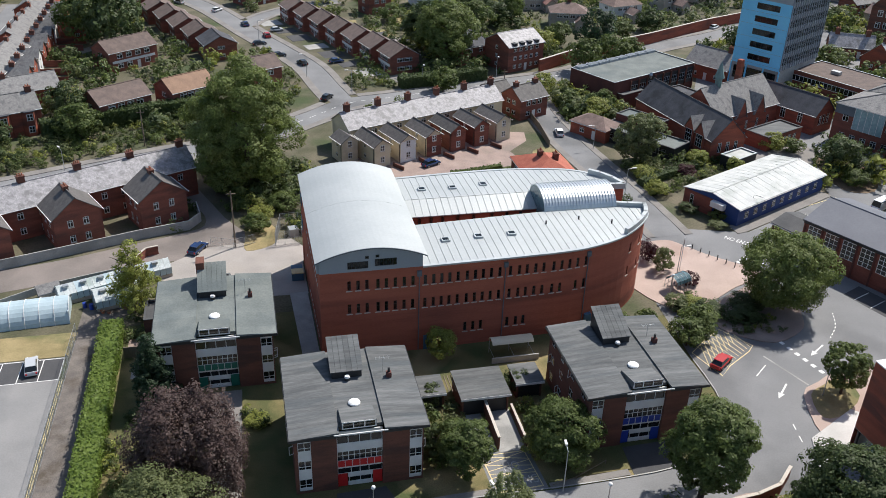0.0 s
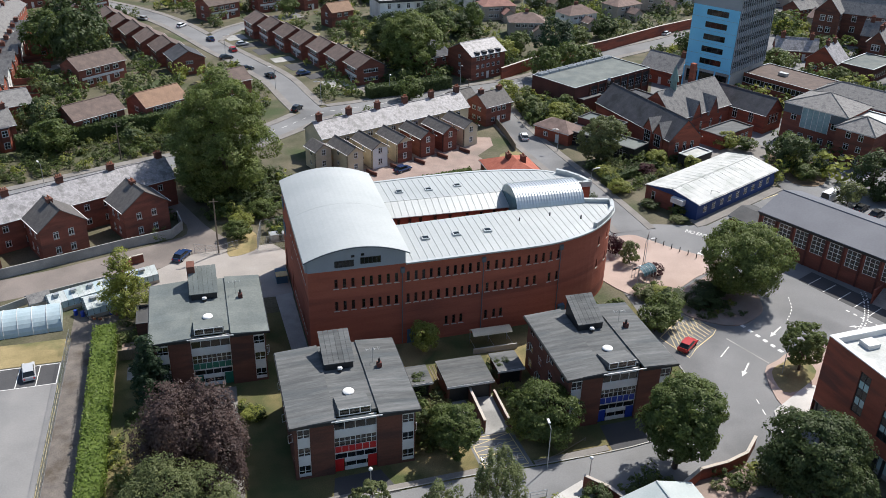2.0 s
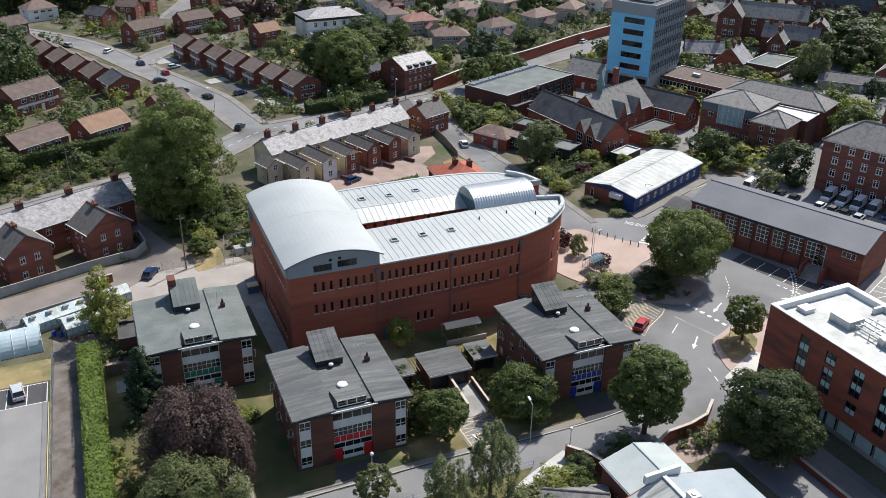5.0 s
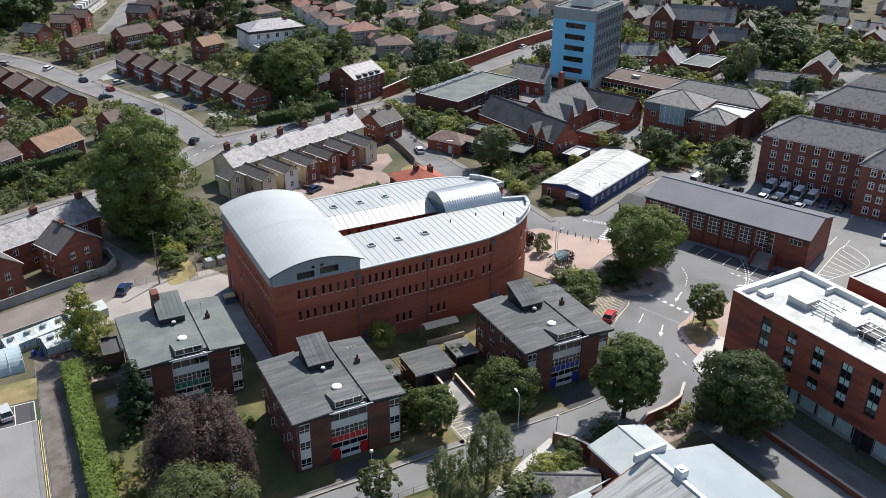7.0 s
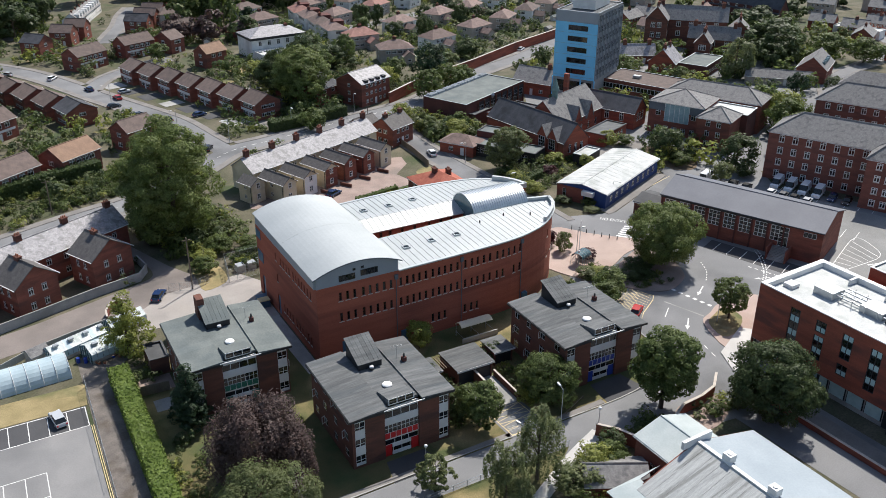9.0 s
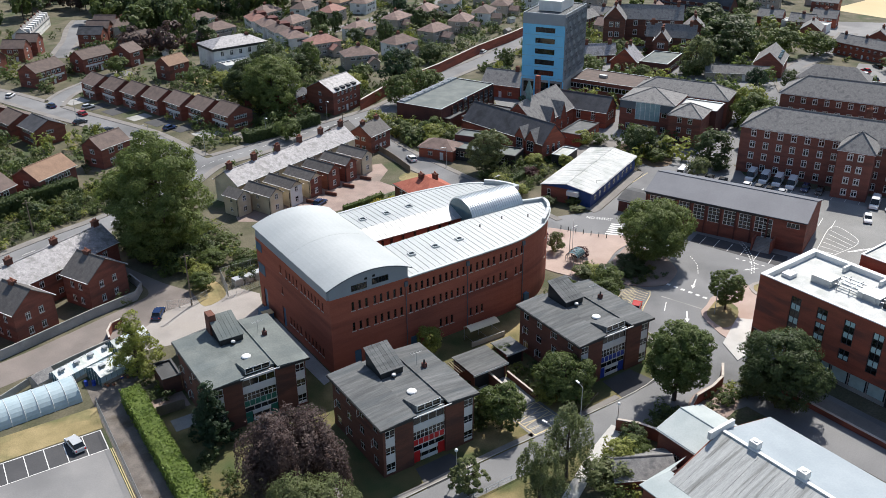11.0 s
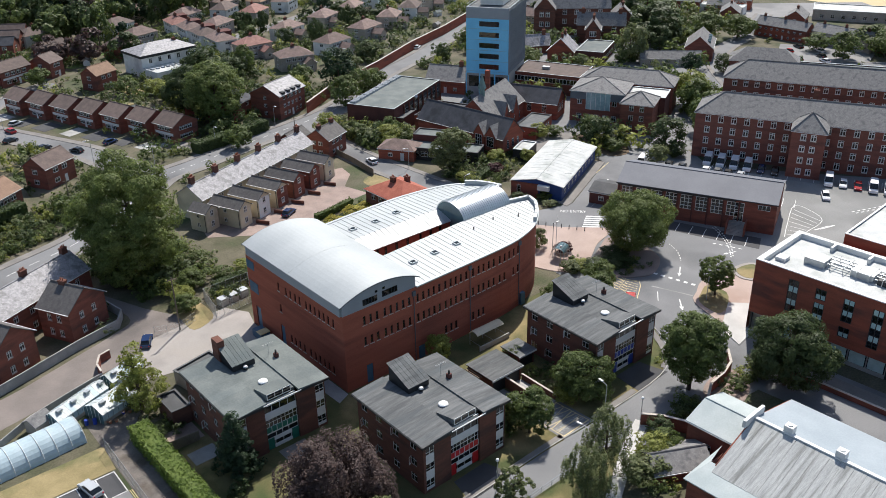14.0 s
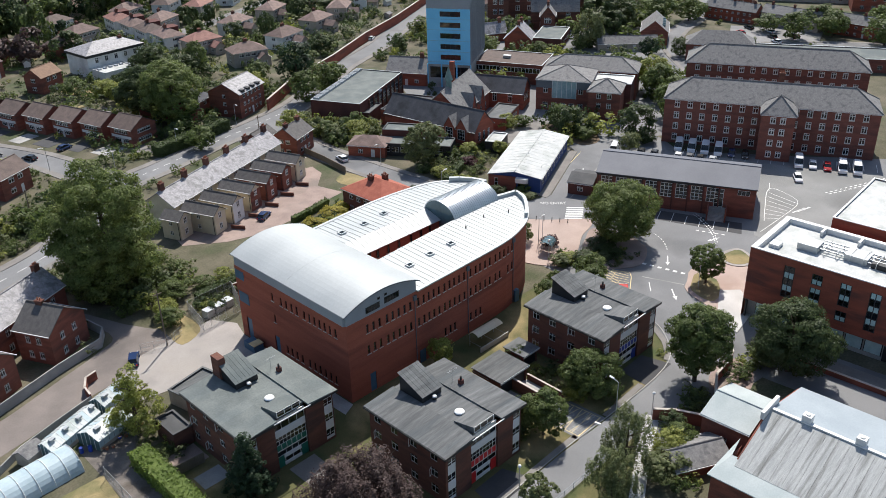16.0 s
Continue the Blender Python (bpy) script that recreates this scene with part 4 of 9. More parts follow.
def quads(name, verts):
    """A mesh of separate four-cornered leaves."""
    me = bpy.data.meshes.new(name)
    n = len(verts)
    me.vertices.add(n)
    me.vertices.foreach_set("co", np.ascontiguousarray(verts, dtype=np.float32).ravel())
    me.loops.add(n)
    me.loops.foreach_set("vertex_index", np.arange(n, dtype=np.int32))
    me.polygons.add(n // 4)
    me.polygons.foreach_set("loop_start", np.arange(0, n, 4, dtype=np.int32))
    me.update(calc_edges=True)
    return me


def trunk_mesh(h, r, spread, seed):
    rng = random.Random(seed)
    bm = bmesh.new()
    add_tube(bm, (0, 0, -0.1), (0.1 * r, 0, h * 0.55), r, r * 0.6, 8)
    add_tube(bm, (0.1 * r, 0, h * 0.55), (0, 0.2 * r, h), r * 0.6, r * 0.15, 7)
    for i in range(7):
        a, z = i * 2.4 + rng.uniform(-0.4, 0.4), h * (0.35 + 0.07 * i)
        end = (spread * 0.75 * math.cos(a), spread * 0.75 * math.sin(a), z + spread * rng.uniform(0.35, 0.7))
        add_tube(bm, (0, 0, z), end, r * 0.35, r * 0.07, 6)
    return mesh_of(bm, "trunk", BARK)


POOL = {}


def tree(x, y, h, r, leaf, label, seed=0, leaves=5000, size=0.35, clear=0.18, shape="round", lobes=34, name="tree", cat="tree", group=""):
    """A tree with its crown from clear * h upwards."""
    t = thing(name, pose(x, y, 0, 0, 0, (seed * 77) % 360), label, cat, group)
    key = (seed, round(h, 1), round(r, 1), leaf.name, shape)
    if key not in POOL:
        me = crown(seed, r, h * (1 - clear), lobes, leaves, size, shape)
        me.materials.append(leaf)
        POOL[key] = me, trunk_mesh(h * 0.8, max(0.12, 0.028 * h), r * 0.8, seed)
    part("trunk", POOL[key][1], None, t)
    part("crown", POOL[key][0], None, t, m=pose(0, 0, h * clear))
    return t


FAR = {}


def far_tree(x, y, h, r, leaf=None, kind=None, name="tree", cat="tree", label=""):
    """A tree of the neighbourhood: one of a few crowns, scaled to its size."""
    rng = random.Random(int(x * 13 + y * 7))
    leaf = leaf or rng.choice((LEAF, LEAF, LEAF_DK, LEAF_DK, LEAF_GREY))
    kind = kind or "round"
    v, near = rng.randrange(3), math.hypot(x - 20, y + 70) < 290
    key = (leaf.name, kind, v, near)
    if key not in FAR:
        me = crown(900 + v * 7 + len(FAR), 0.5, 0.86, 26, 3500 if near else 1500, 0.037 if near else 0.055, kind)
        me.materials.append(leaf)
        FAR[key] = me, trunk_mesh(0.8, 0.025, 0.35, v)
    words = {"broad_leaves": "leafy green", "lime_leaves": "bright green", "dark_leaves": "dark green", "grey_green_leaves": "grey-green", "yellow_green_leaves": "yellow-green", "copper_beech_leaves": "copper-purple", "conifer_sprays": "dark conifer", "golden_privet": "golden yellow", "maroon_leaves": "maroon"}[leaf.name]
    t = thing(name, pose(x, y, 0, 0, 0, rng.uniform(0, 360)), label or f"{words} {'shrub' if h < 3.5 else 'tree'} among the gardens", cat)
    s = Matrix.Diagonal((2 * r, 2 * r, h, 1))
    part("trunk", FAR[key][1], None, t, m=s)
    part("crown", FAR[key][0], None, t, m=pose(0, 0, h * 0.1) @ s)
    return t


def planting(label, spots, seed, name="planting", cat="planting", count=220, leaf_size=0.095):
    """Uncounted greenery as one mesh: spots of (x, y, h, r), each a small crown, with leaves of three greens."""
    rng = np.random.default_rng(seed)
    base = []
    for v in range(5):
        me = crown(700 + v, 0.5, 0.95, 18, count, leaf_size, "round")
        co = np.empty(len(me.vertices) * 3)
        me.vertices.foreach_get("co", co)
        base.append(co.reshape(-1, 3))
        bpy.data.meshes.remove(me)
    verts, mats_ = [], []
    for x, y, h, r in spots:
        co = base[rng.integers(5)].copy()
        a = rng.uniform(0, 6.28)
        c, s_ = math.cos(a), math.sin(a)
        co = np.stack([(co[:, 0] * c - co[:, 1] * s_) * 2 * r + x, (co[:, 0] * s_ + co[:, 1] * c) * 2 * r * rng.uniform(0.8, 1.2) + y, co[:, 2] * h], 1)
        verts.append(co)
        mats_.append(np.full(len(co) // 4, rng.choice(4, p=(0.36, 0.34, 0.12, 0.18))))
    co = np.concatenate(verts)
    me = quads(name, co)
    for m in (LEAF, LEAF_DK, LEAF_LT, LEAF_GREY):
        me.materials.append(m)
    me.polygons.foreach_set("material_index", np.concatenate(mats_).astype(np.int32))
    return tagged(new(name, me), label, cat, kind="stuff")


def hedge(points, width, height, leaf, label, step=0.35, size=0.16):
    """A clipped hedge: a dense skin of sprays over a dark core, along points."""
    rng = np.random.default_rng(int(abs(points[0][0]) * 10))
    h = thing("hedge", pose(0, 0, 0), label, "hedge")
    core = strip(points, width * 0.86, height * 0.94)
    res = bmesh.ops.extrude_face_region(core, geom=core.faces[:])
    for v in res["geom"]:
        if isinstance(v, bmesh.types.BMVert):
            v.co.z = 0.0
    bmesh.ops.recalc_face_normals(core, faces=core.faces)
    part("core", core, leaf, h)
    verts, faces = [], []
    for (ax, ay), (bx, by) in zip(points, points[1:]):
        length = math.dist((ax, ay), (bx, by))
        d = np.array([(bx - ax) / length, (by - ay) / length, 0])
        n = np.array([-d[1], d[0], 0])
        per = 2 * height + width
        k = int(length * per / (step * step) * 2.2)
        along, round_ = rng.uniform(0, length, k), rng.uniform(0, per, k)
        for s, q in zip(along, round_):
            if q < height:
                off, z, nn = -width / 2, q, -n
            elif q < height + width:
                off, z, nn = q - height - width / 2, height, np.array([0, 0, 1.0])
            else:
                off, z, nn = width / 2, per - q, n
            c = np.array([ax, ay, 0]) + d * s + n * off + np.array([0, 0, z]) + rng.normal(scale=0.07, size=3)
            nn = nn + rng.normal(scale=0.5, size=3)
            nn /= np.linalg.norm(nn)
            u = np.cross(nn, rng.normal(size=3))
            u /= np.linalg.norm(u)
            w = np.cross(nn, u)
            sz = size * rng.uniform(0.7, 1.5)
            i = len(verts)
            verts += [tuple(c - u * sz), tuple(c - w * sz * 0.6), tuple(c + u * sz), tuple(c + w * sz * 0.6)]
            faces.append((i, i + 1, i + 2, i + 3))
    me = bpy.data.meshes.new("foliage")
    me.from_pydata(verts, [], faces)
    me.materials.append(leaf)
    part("foliage", me, None, h)
    return h


# ---- houses ----
def roof_gable(L, D, eave, ridge, over=0.35, thick=0.16, gable=None):
    """Two slopes with the ridge along x."""
    bm = bmesh.new()
    k = (ridge - eave) / (D / 2)
    g = 0.25 if gable is None else gable
    for s in (-1, 1):
        y0, z0 = s * (D / 2 + over), eave - over * k
        ring = [(-L / 2 - g, y0, z0), (L / 2 + g, y0, z0), (L / 2 + g, 0, ridge), (-L / 2 - g, 0, ridge)]
        add_hull(bm, ring, [(x, y, z + thick) for x, y, z in ring])
    bmesh.ops.recalc_face_normals(bm, faces=bm.faces)
    return bm


def roof_hip(L, D, eave, ridge, over=0.4, inset=None):
    bm = bmesh.new()
    a, b = L / 2 + over, D / 2 + over
    i = min(b, a) if inset is None else inset
    base = [bm.verts.new(p) for p in ((-a, -b, eave), (a, -b, eave), (a, b, eave), (-a, b, eave))]
    if a - i < 0.05:
        t = bm.verts.new((0, 0, ridge))
        for k in range(4):
            bm.faces.new((base[k], base[(k + 1) % 4], t))
    else:
        r0, r1 = bm.verts.new((-a + i, 0, ridge)), bm.verts.new((a - i, 0, ridge))
        bm.faces.new((base[0], base[1], r1, r0))
        bm.faces.new((base[1], base[2], r1))
        bm.faces.new((base[2], base[3], r0, r1))
        bm.faces.new((base[3], base[0], r0))
    bm.faces.new(base[::-1])
    return bm


def windows_for(length, n, w, margin=0.9):
    return [margin + w / 2 + (length - 2 * margin - w) * (i + 0.5) / n - 0 if n > 1 else length / 2 for i in range(n)] if n else []


def house(x, y, yaw, L, D, eave, ridge, wall, roof, label, cols=4, storeys=2, hip=False, chimneys=(), gable_win=0, win=(1.3, 1.15), group="", back=None, name="house", sill=None, z=0.0, door=True, trim=True, first=0.9, wfront=None, bars=(0.5,), fit=(1, 1, 1), wbar=0.1):
    """A house with its ridge along its own x: walls with openings, roof, windows, door, chimneys."""
    h = thing(name, pose(x, y, z, 0, 0, yaw) @ Matrix.Diagonal((*fit, 1)), label, "house" if name == "house" else "building", group)
    a, b = L / 2, D / 2
    lift = (eave - 0.2) / storeys
    zs = [first + lift * i for i in range(storeys)]
    wh = min(win[1], lift - 1.15)
    sides = [((-a, -b), (a, -b), cols, L), ((a, b), (-a, b), cols if back is None else back, L), ((a, -b), (a, b), gable_win, D), ((-a, b), (-a, -b), gable_win, D)]
    c, s_ = math.cos(radians(yaw)), math.sin(radians(yaw))
    away = Vector((20 - x, -70 - y))
    seen = [max(abs(x - 25), y) < 95 or away.dot(Vector((nx * c - ny * s_, nx * s_ + ny * c))) > -0.12 * away.length for nx, ny in ((0, -1), (0, 1), (1, 0), (-1, 0))]
    for i, (p, q, n, length) in enumerate(sides):
        us = windows_for(length, n, win[0]) if seen[i] else []
        holes, doors = [], []
        for k, u in enumerate(us):
            for s, zz_ in enumerate(zs):
                if door and i == 0 and s == 0 and k == n // 2 and n > 1:
                    doors.append(u)
                    holes.append((u - 0.5, 0.05, u + 0.5, 2.1))
                else:
                    holes.append((u - win[0] / 2, zz_, u + win[0] / 2, zz_ + wh))
        bm = bmesh.new()
        wall_panel(bm, p, q, 0, eave, holes, 0.1, ridge - 0.05 if (i > 1 and not hip) else None)
        w = part("wall", bm, (wfront or wall) if i == 0 else wall, h)
        for u in us if seen[i] else ():
            for s, zz_ in enumerate(zs):
                if u in doors and s == 0:
                    continue
                put_window(w, p, q, u, zz_, win[0], wh, bars, (0.7,), WHITE, 0.05, sill=sill, bar=wbar)
        for u in doors:
            d = Vector((q[0] - p[0], q[1] - p[1])).normalized()
            part("door", B((p[0] + d.x * u - 0.5, -b + 0.04, 0.05, p[0] + d.x * u + 0.5, -b + 0.1, 2.1)), WHITE, h)
    part("roof", roof_hip(L, D, eave, ridge) if hip else roof_gable(L, D, eave, ridge), roof, h)
    if trim and (math.hypot(x - 20, y + 70) < 265 or trim is not True):
        for s in (-1, 1):
            part("gutter", B((-a - 0.3, s * (b + 0.39) - 0.06, eave - 0.18, a + 0.3, s * (b + 0.39) + 0.06, eave - 0.06)), WHITE if trim is True else trim, h)
    if hip and eave > 8 or not hip and L > 6:
        a2, b2 = L / 2 + 0.4, D / 2 + 0.4
        i2 = min(a2, b2) if hip else 0
        cap = SLATE_BROWN if roof is SLATE_DARK else roof
        lift = 0.05 if hip else 0.16
        e = (a2 - i2) if hip else L / 2 + 0.2
        part("ridge_tiles", tube((-e, 0, ridge + lift), (e, 0, ridge + lift), 0.14, 0.14, 6), cap, h)
        for sx in (-1, 1) if hip else ():
            for sy in (-1, 1):
                part("hip_tiles", tube((sx * a2, sy * b2, eave + 0.05), (sx * (a2 - i2), 0, ridge + 0.05), 0.14, 0.14, 6), cap, h)
    for cx, cy, ch in chimneys:
        top = ridge + ch
        c = part("chimney", B((cx - 0.62, cy - 0.42, eave, cx + 0.62, cy + 0.42, top), (cx - 0.7, cy - 0.5, top - 0.22, cx + 0.7, cy + 0.5, top - 0.05)), BRICK_BLOCK, h)
        for dx in (-0.36, 0.0, 0.36) if ch > 1.2 else (-0.25, 0.25):
            part("chimney_pot", tube((cx + dx, cy, top - 0.05), (cx + dx, cy, top + 0.45), 0.13, 0.1, 8), TERRACOTTA, c)
    return h


def flat_building(x, y, yaw, L, D, height, wall, roof, label, cols=(), storeys=1, win=(1.4, 1.4), parapet=0.3, name="flat_roofed_building", frame_mat=None, first=1.0, lift=3.2, bars=(0.5,), edge=None, z=0.0, fit=(1, 1, 1)):
    """A flat-roofed building; cols: windows along the front, right, back and left."""
    h = thing(name, pose(x, y, z, 0, 0, yaw) @ Matrix.Diagonal((*fit, 1)), label, "building")
    a, b = L / 2, D / 2
    sides = [((-a, -b), (a, -b), L), ((a, -b), (a, b), D), ((a, b), (-a, b), L), ((-a, b), (-a, -b), D)]
    for i, (p, q, length) in enumerate(sides):
        n = cols[i] if i < len(cols) else 0
        us = windows_for(length, n, win[0])
        bm = bmesh.new()
        wall_panel(bm, p, q, 0, height, [(u - win[0] / 2, first + lift * s, u + win[0] / 2, first + lift * s + win[1]) for u in us for s in range(storeys)], 0.12)
        w = part("wall", bm, wall, h)
        for u in us:
            for s in range(storeys):
                put_window(w, p, q, u, first + lift * s, win[0], win[1], bars, (0.6,), frame_mat or WHITE, 0.07)
    part("roof", B((-a + 0.02, -b + 0.02, height - 0.35, a - 0.02, b - 0.02, height - parapet + 0.1)), roof, h)
    part("parapet", B((-a - 0.06, -b - 0.06, height, a + 0.06, -b + 0.28, height + 0.12), (-a - 0.06, b - 0.28, height, a + 0.06, b + 0.06, height + 0.12), (-a - 0.06, -b + 0.28, height, -a + 0.28, b - 0.28, height + 0.12), (a - 0.28, -b + 0.28, height, a + 0.06, b - 0.28, height + 0.12)), edge or COPING, h)
    return h


# ---- what stands where, so that planting keeps clear of it ----
TAKEN = [(30, 93.5, 22, 62, 9), (6.9, 14.2, 0, 15, 30), (33, 14, 0, 44, 32), (1.55, -17.95, 0, 17, 17), (-13.7, 2.85, 0, 17, 17), (36.65, -17.6, 0, 17, 17)]
WAYS = []
HOMES = []


def clear_of(x, y, r):
    for cx, cy, yaw, L, D in TAKEN:
        a = radians(-yaw)
        dx, dy = x - cx, y - cy
        if abs(dx * math.cos(a) - dy * math.sin(a)) < L / 2 + r and abs(dx * math.sin(a) + dy * math.cos(a)) < D / 2 + r:
            return False
    for pts, w in WAYS:
        for (ax, ay), (bx, by) in zip(pts, pts[1:]):
            t = max(0, min(1, ((x - ax) * (bx - ax) + (y - ay) * (by - ay)) / ((bx - ax) ** 2 + (by - ay) ** 2)))
            if math.hypot(x - ax - t * (bx - ax), y - ay - t * (by - ay)) < w / 2 + r:
                return False
    return True


def site(x, y):
    """From the grid of the garden plan to metres on the ground."""
    w = 1 + 0.000778 * x + 0.000846 * y
    return (1.0017 * x - 0.0101 * y + 0.09) / w, (0.0061 * x + 1.0005 * y + 0.19) / w


def home(x, y, yaw, L, D, *rest, **kw):
    sx, sy, _ = kw.get("fit", (1, 1, 1))
    TAKEN.append((x, y, yaw, L * sx, D * sy))
    FARSIDE[0] = True
    h = house(x, y, yaw, L, D, *rest, **kw)
    FARSIDE[0] = False
    HOMES.append(h.name)
    return h


def hall(x, y, yaw, L, D, *rest, **kw):
    sx, sy, _ = kw.get("fit", (1, 1, 1))
    TAKEN.append((x, y, yaw, L * sx, D * sy))
    return flat_building(x, y, yaw, L, D, *rest, **kw)


def street(name, pts, width, label, walk_=2.0, material=None, z=0.03):
    WAYS.append((pts, width + 2 * walk_))
    road(name, pts, width, label, material, walk_, 0.03 + 0.006 * len(WAYS))


# ---- streets of the neighbourhood ----
street("main_street", [(-76.45, 56.37), (-49.73, 67.6), (-28.48, 76.59), (-9.76, 83.51), (6.43, 96.15), (17, 105.31), (29.14, 108.4), (46.73, 113.29), (62.12, 116.59), (78.45, 121.13), (96.59, 131.04), (114.17, 143.12), (142.65, 155.6), (164.84, 168.88), (197.97, 187.14), (231.57, 203.72)], 6.4, "worn grey asphalt street with pavements")
street("close_road", [(15.64, 106.23), (13.31, 118.53), (9.93, 136.92), (2.75, 155.97), (-4.59, 173.88), (-9.89, 188.28), (-17.11, 206.19), (-26.3, 222.7), (-39.59, 239.67), (-57.05, 257.27)], 6, "curving residential close of grey asphalt")
street("close_road", [(-6.86, 179.98), (-0.2, 193.26), (8.72, 202.26), (19.77, 209.25), (26.71, 212.73)], 4.9, "short spur of the residential close", 1.5)
street("upper_road", [(10.07, 248.52), (15.75, 263.66), (21.19, 278.14), (27.44, 300.4), (34.15, 318.04)], 4.8, "straight suburban road of grey asphalt")
street("school_street", [(64.67, 114.83), (62.85, 100.22), (61.87, 86.68), (62.27, 71.86), (63.41, 54.86), (64.46, 39.11), (64.86, 26.55)], 5.8, "narrow street between terrace and school", 1.6, z=0.034)
street("west_street", [(-72, 61), (-76, 105), (-77.5, 156), (-79, 217)], 6.1, "side street of old terraces", 1.6, z=0.034)
street("hospital_lane", [(183.44, 50.25), (206.08, 73.1), (226.08, 83.09), (251.44, 89.32), (288.43, 105.14)], 4.5, "lane past the hospital", 1.5, z=0.034)
street("hospital_lane", [(204.11, 73.22), (222.38, 56.18), (248.19, 25.29), (266.84, -14.35)], 5.5, "lane past the hospital", 1.5, z=0.038)
street("avenue", [(80.08, 224.75), (106.33, 229.24), (136.07, 239.45), (167.97, 253.27), (201.37, 266.85)], 4.5, "suburban avenue of grey asphalt", 1.8)
sheet("terrace_yard", [(9.7, 65.8), (17, 60.5), (24, 58.2), (32, 59.0), (42.5, 61.2), (49.2, 62.4), (47.5, 69.5), (53, 75), (54, 80), (50, 81), (35.7, 76.6), (23.4, 71.3), (10.6, 70.2)], 0.03, BRICKPAVE, "reddish paved yard behind the terrace", "yard")
sheet("hospital_car_park", [(230.39, 33.34), (262.45, 43.6), (246.56, 72.74), (221.61, 59.89)], 0.05, TARMAC_PALE, "pale tarmac car park", "car park")
sheet("far_field", [(332, 44.55), (558.61, -58.38), (459.84, 156.52), (326.11, 140.49)], 0.06, FIELD, "wide straw-coloured mown field", "field")
sheet("games_court", [(277.62, 106.19), (325.95, 64.58), (340.66, 88.31), (290.31, 134.29)], 0.07, TARMAC_PALE, "pale fenced games court", "court")
sheet("college_tarmac", [(107.1, 44.81), (131.59, 25.54), (146.92, 26.99), (188.88, 46.94), (205.26, 67.33), (226.08, 83.09), (235.51, 110.29), (210.86, 153.42), (177.92, 157.87), (155.77, 135.01), (145.4, 119.06), (119.5, 123.01), (105.98, 99.24), (94.09, 62)], 0.018, ASPHALT, "grey tarmac round college and school", "yard")
# paler sheet over the asphalt, a painted stretch of sun glare
sheet("hospital_yard", [(121, 22), (126.6, 2), (139, -23.5), (128, -47), (114.8, -40), (95, -30), (91.2, -17.5), (104, -10)], 0.037, YARD_GLARE, "worn tarmac yard before the hospital, coloured paler for sun glare", "yard")
sheet("college_bed", smooth_outline([(109.25, 39.67), (115.07, 37.81), (121.26, 46.03), (119.7, 52.7), (113.82, 56.21), (110.58, 49.72)], 3), 0.1, SOIL, "planted bed with a kerb", "planting bed")
sheet("terrace_pavement", [(-77.45, 38.76), (-21.77, 64.08), (-14.91, 75.89), (-28.54, 73), (-49.85, 63.89), (-76.67, 52.51)], 0.022, PAVING, "paved strip before the old terrace", "pavement")
sheet("seat_paving", smooth_outline([(39.26, -40.79), (40.53, -36.39), (45.3, -34.78), (49.19, -35.87), (48.41, -39.4), (43.68, -41.66)], 3), 0.045, BRICKPAVE, "red brick paving under the trees", "pavement")
sheet("ramp_footway", [(54.49, -35.07), (58.27, -34.94), (61.2, -85.68), (57.27, -85.98)], 0.12, PAVING, "paved ramp along the modern hall", "pavement")
WAYS.append(([(-27.05, 36.66), (-15.99, 40.21), (-14.98, 50.49), (-20.78, 65.4)], 5.5))
sheet("hut_footway", [(77.6, 25.37), (79.72, 25.79), (104.95, 37.39), (103.51, 40.33), (77.61, 28.51)], 0.12, PAVING, "narrow footway along the navy hut", "pavement")
sheet("school_yard", [(100.27, 48.41), (118.73, 54.37), (112.36, 69.24), (95.71, 61.93)], 0.04, PAVING, "paved school yard", "yard")

# ---- houses of the close ----
rd = -74.7
TAKEN += [(12.6, 155.0, rd, 64, 8.5), (-19.0, 174.0, rd, 60, 16)]
for i in range(7):
    fx, fy = 6.5 + 3.883 * i, 184.9 - 9.195 * i
    home(fx + 4.0, fy + 1.5, rd, 8.2, 8.4, 4.8, 7.1, BRICK_HOUSE, TILE_BROWN, "stepped terrace house with white front panels and brown tiles", 3, gable_win=0 if i < 6 else 2, win=(2.3, 1.35), group="stepped terrace houses", bars=(0.33, 0.66), back=3)
    part("front_panel", B((-3.61, -4.29, 2.1, 3.61, -4.19, 2.8)), WHITE, bpy.data.objects[HOMES[-1]], "white boarded panel between the windows")
    wide = 1.6 if i % 2 else 3.4
    sheet("drive", [(fx - 0.6, fy - 2.7), (fx - 6.8, fy - 4.6), (fx - 7.7 - 0.26 * wide, fy - 1.6 + wide), (fx - 1.5 - 0.26 * wide, fy + 0.3 + wide)], 0.05, ASPHALT_D if i % 3 else CONCRETE, "dark asphalt drive before the house" if i % 3 else "concrete drive to the house", "drive")
for i in range(6):
    home(-14.26 - 4.487 * i, 149.5 + 10.518 * i, rd + 180, 9.1, 8.7, 4.5, 6.7, BRICK_HOUSE, TILE_BROWN if i else SLATE_DARK, "stepped terrace house of red brick with brown tiles", 3, gable_win=1, win=(2.0, 1.3), group="stepped terrace houses", bars=(0.33, 0.66))
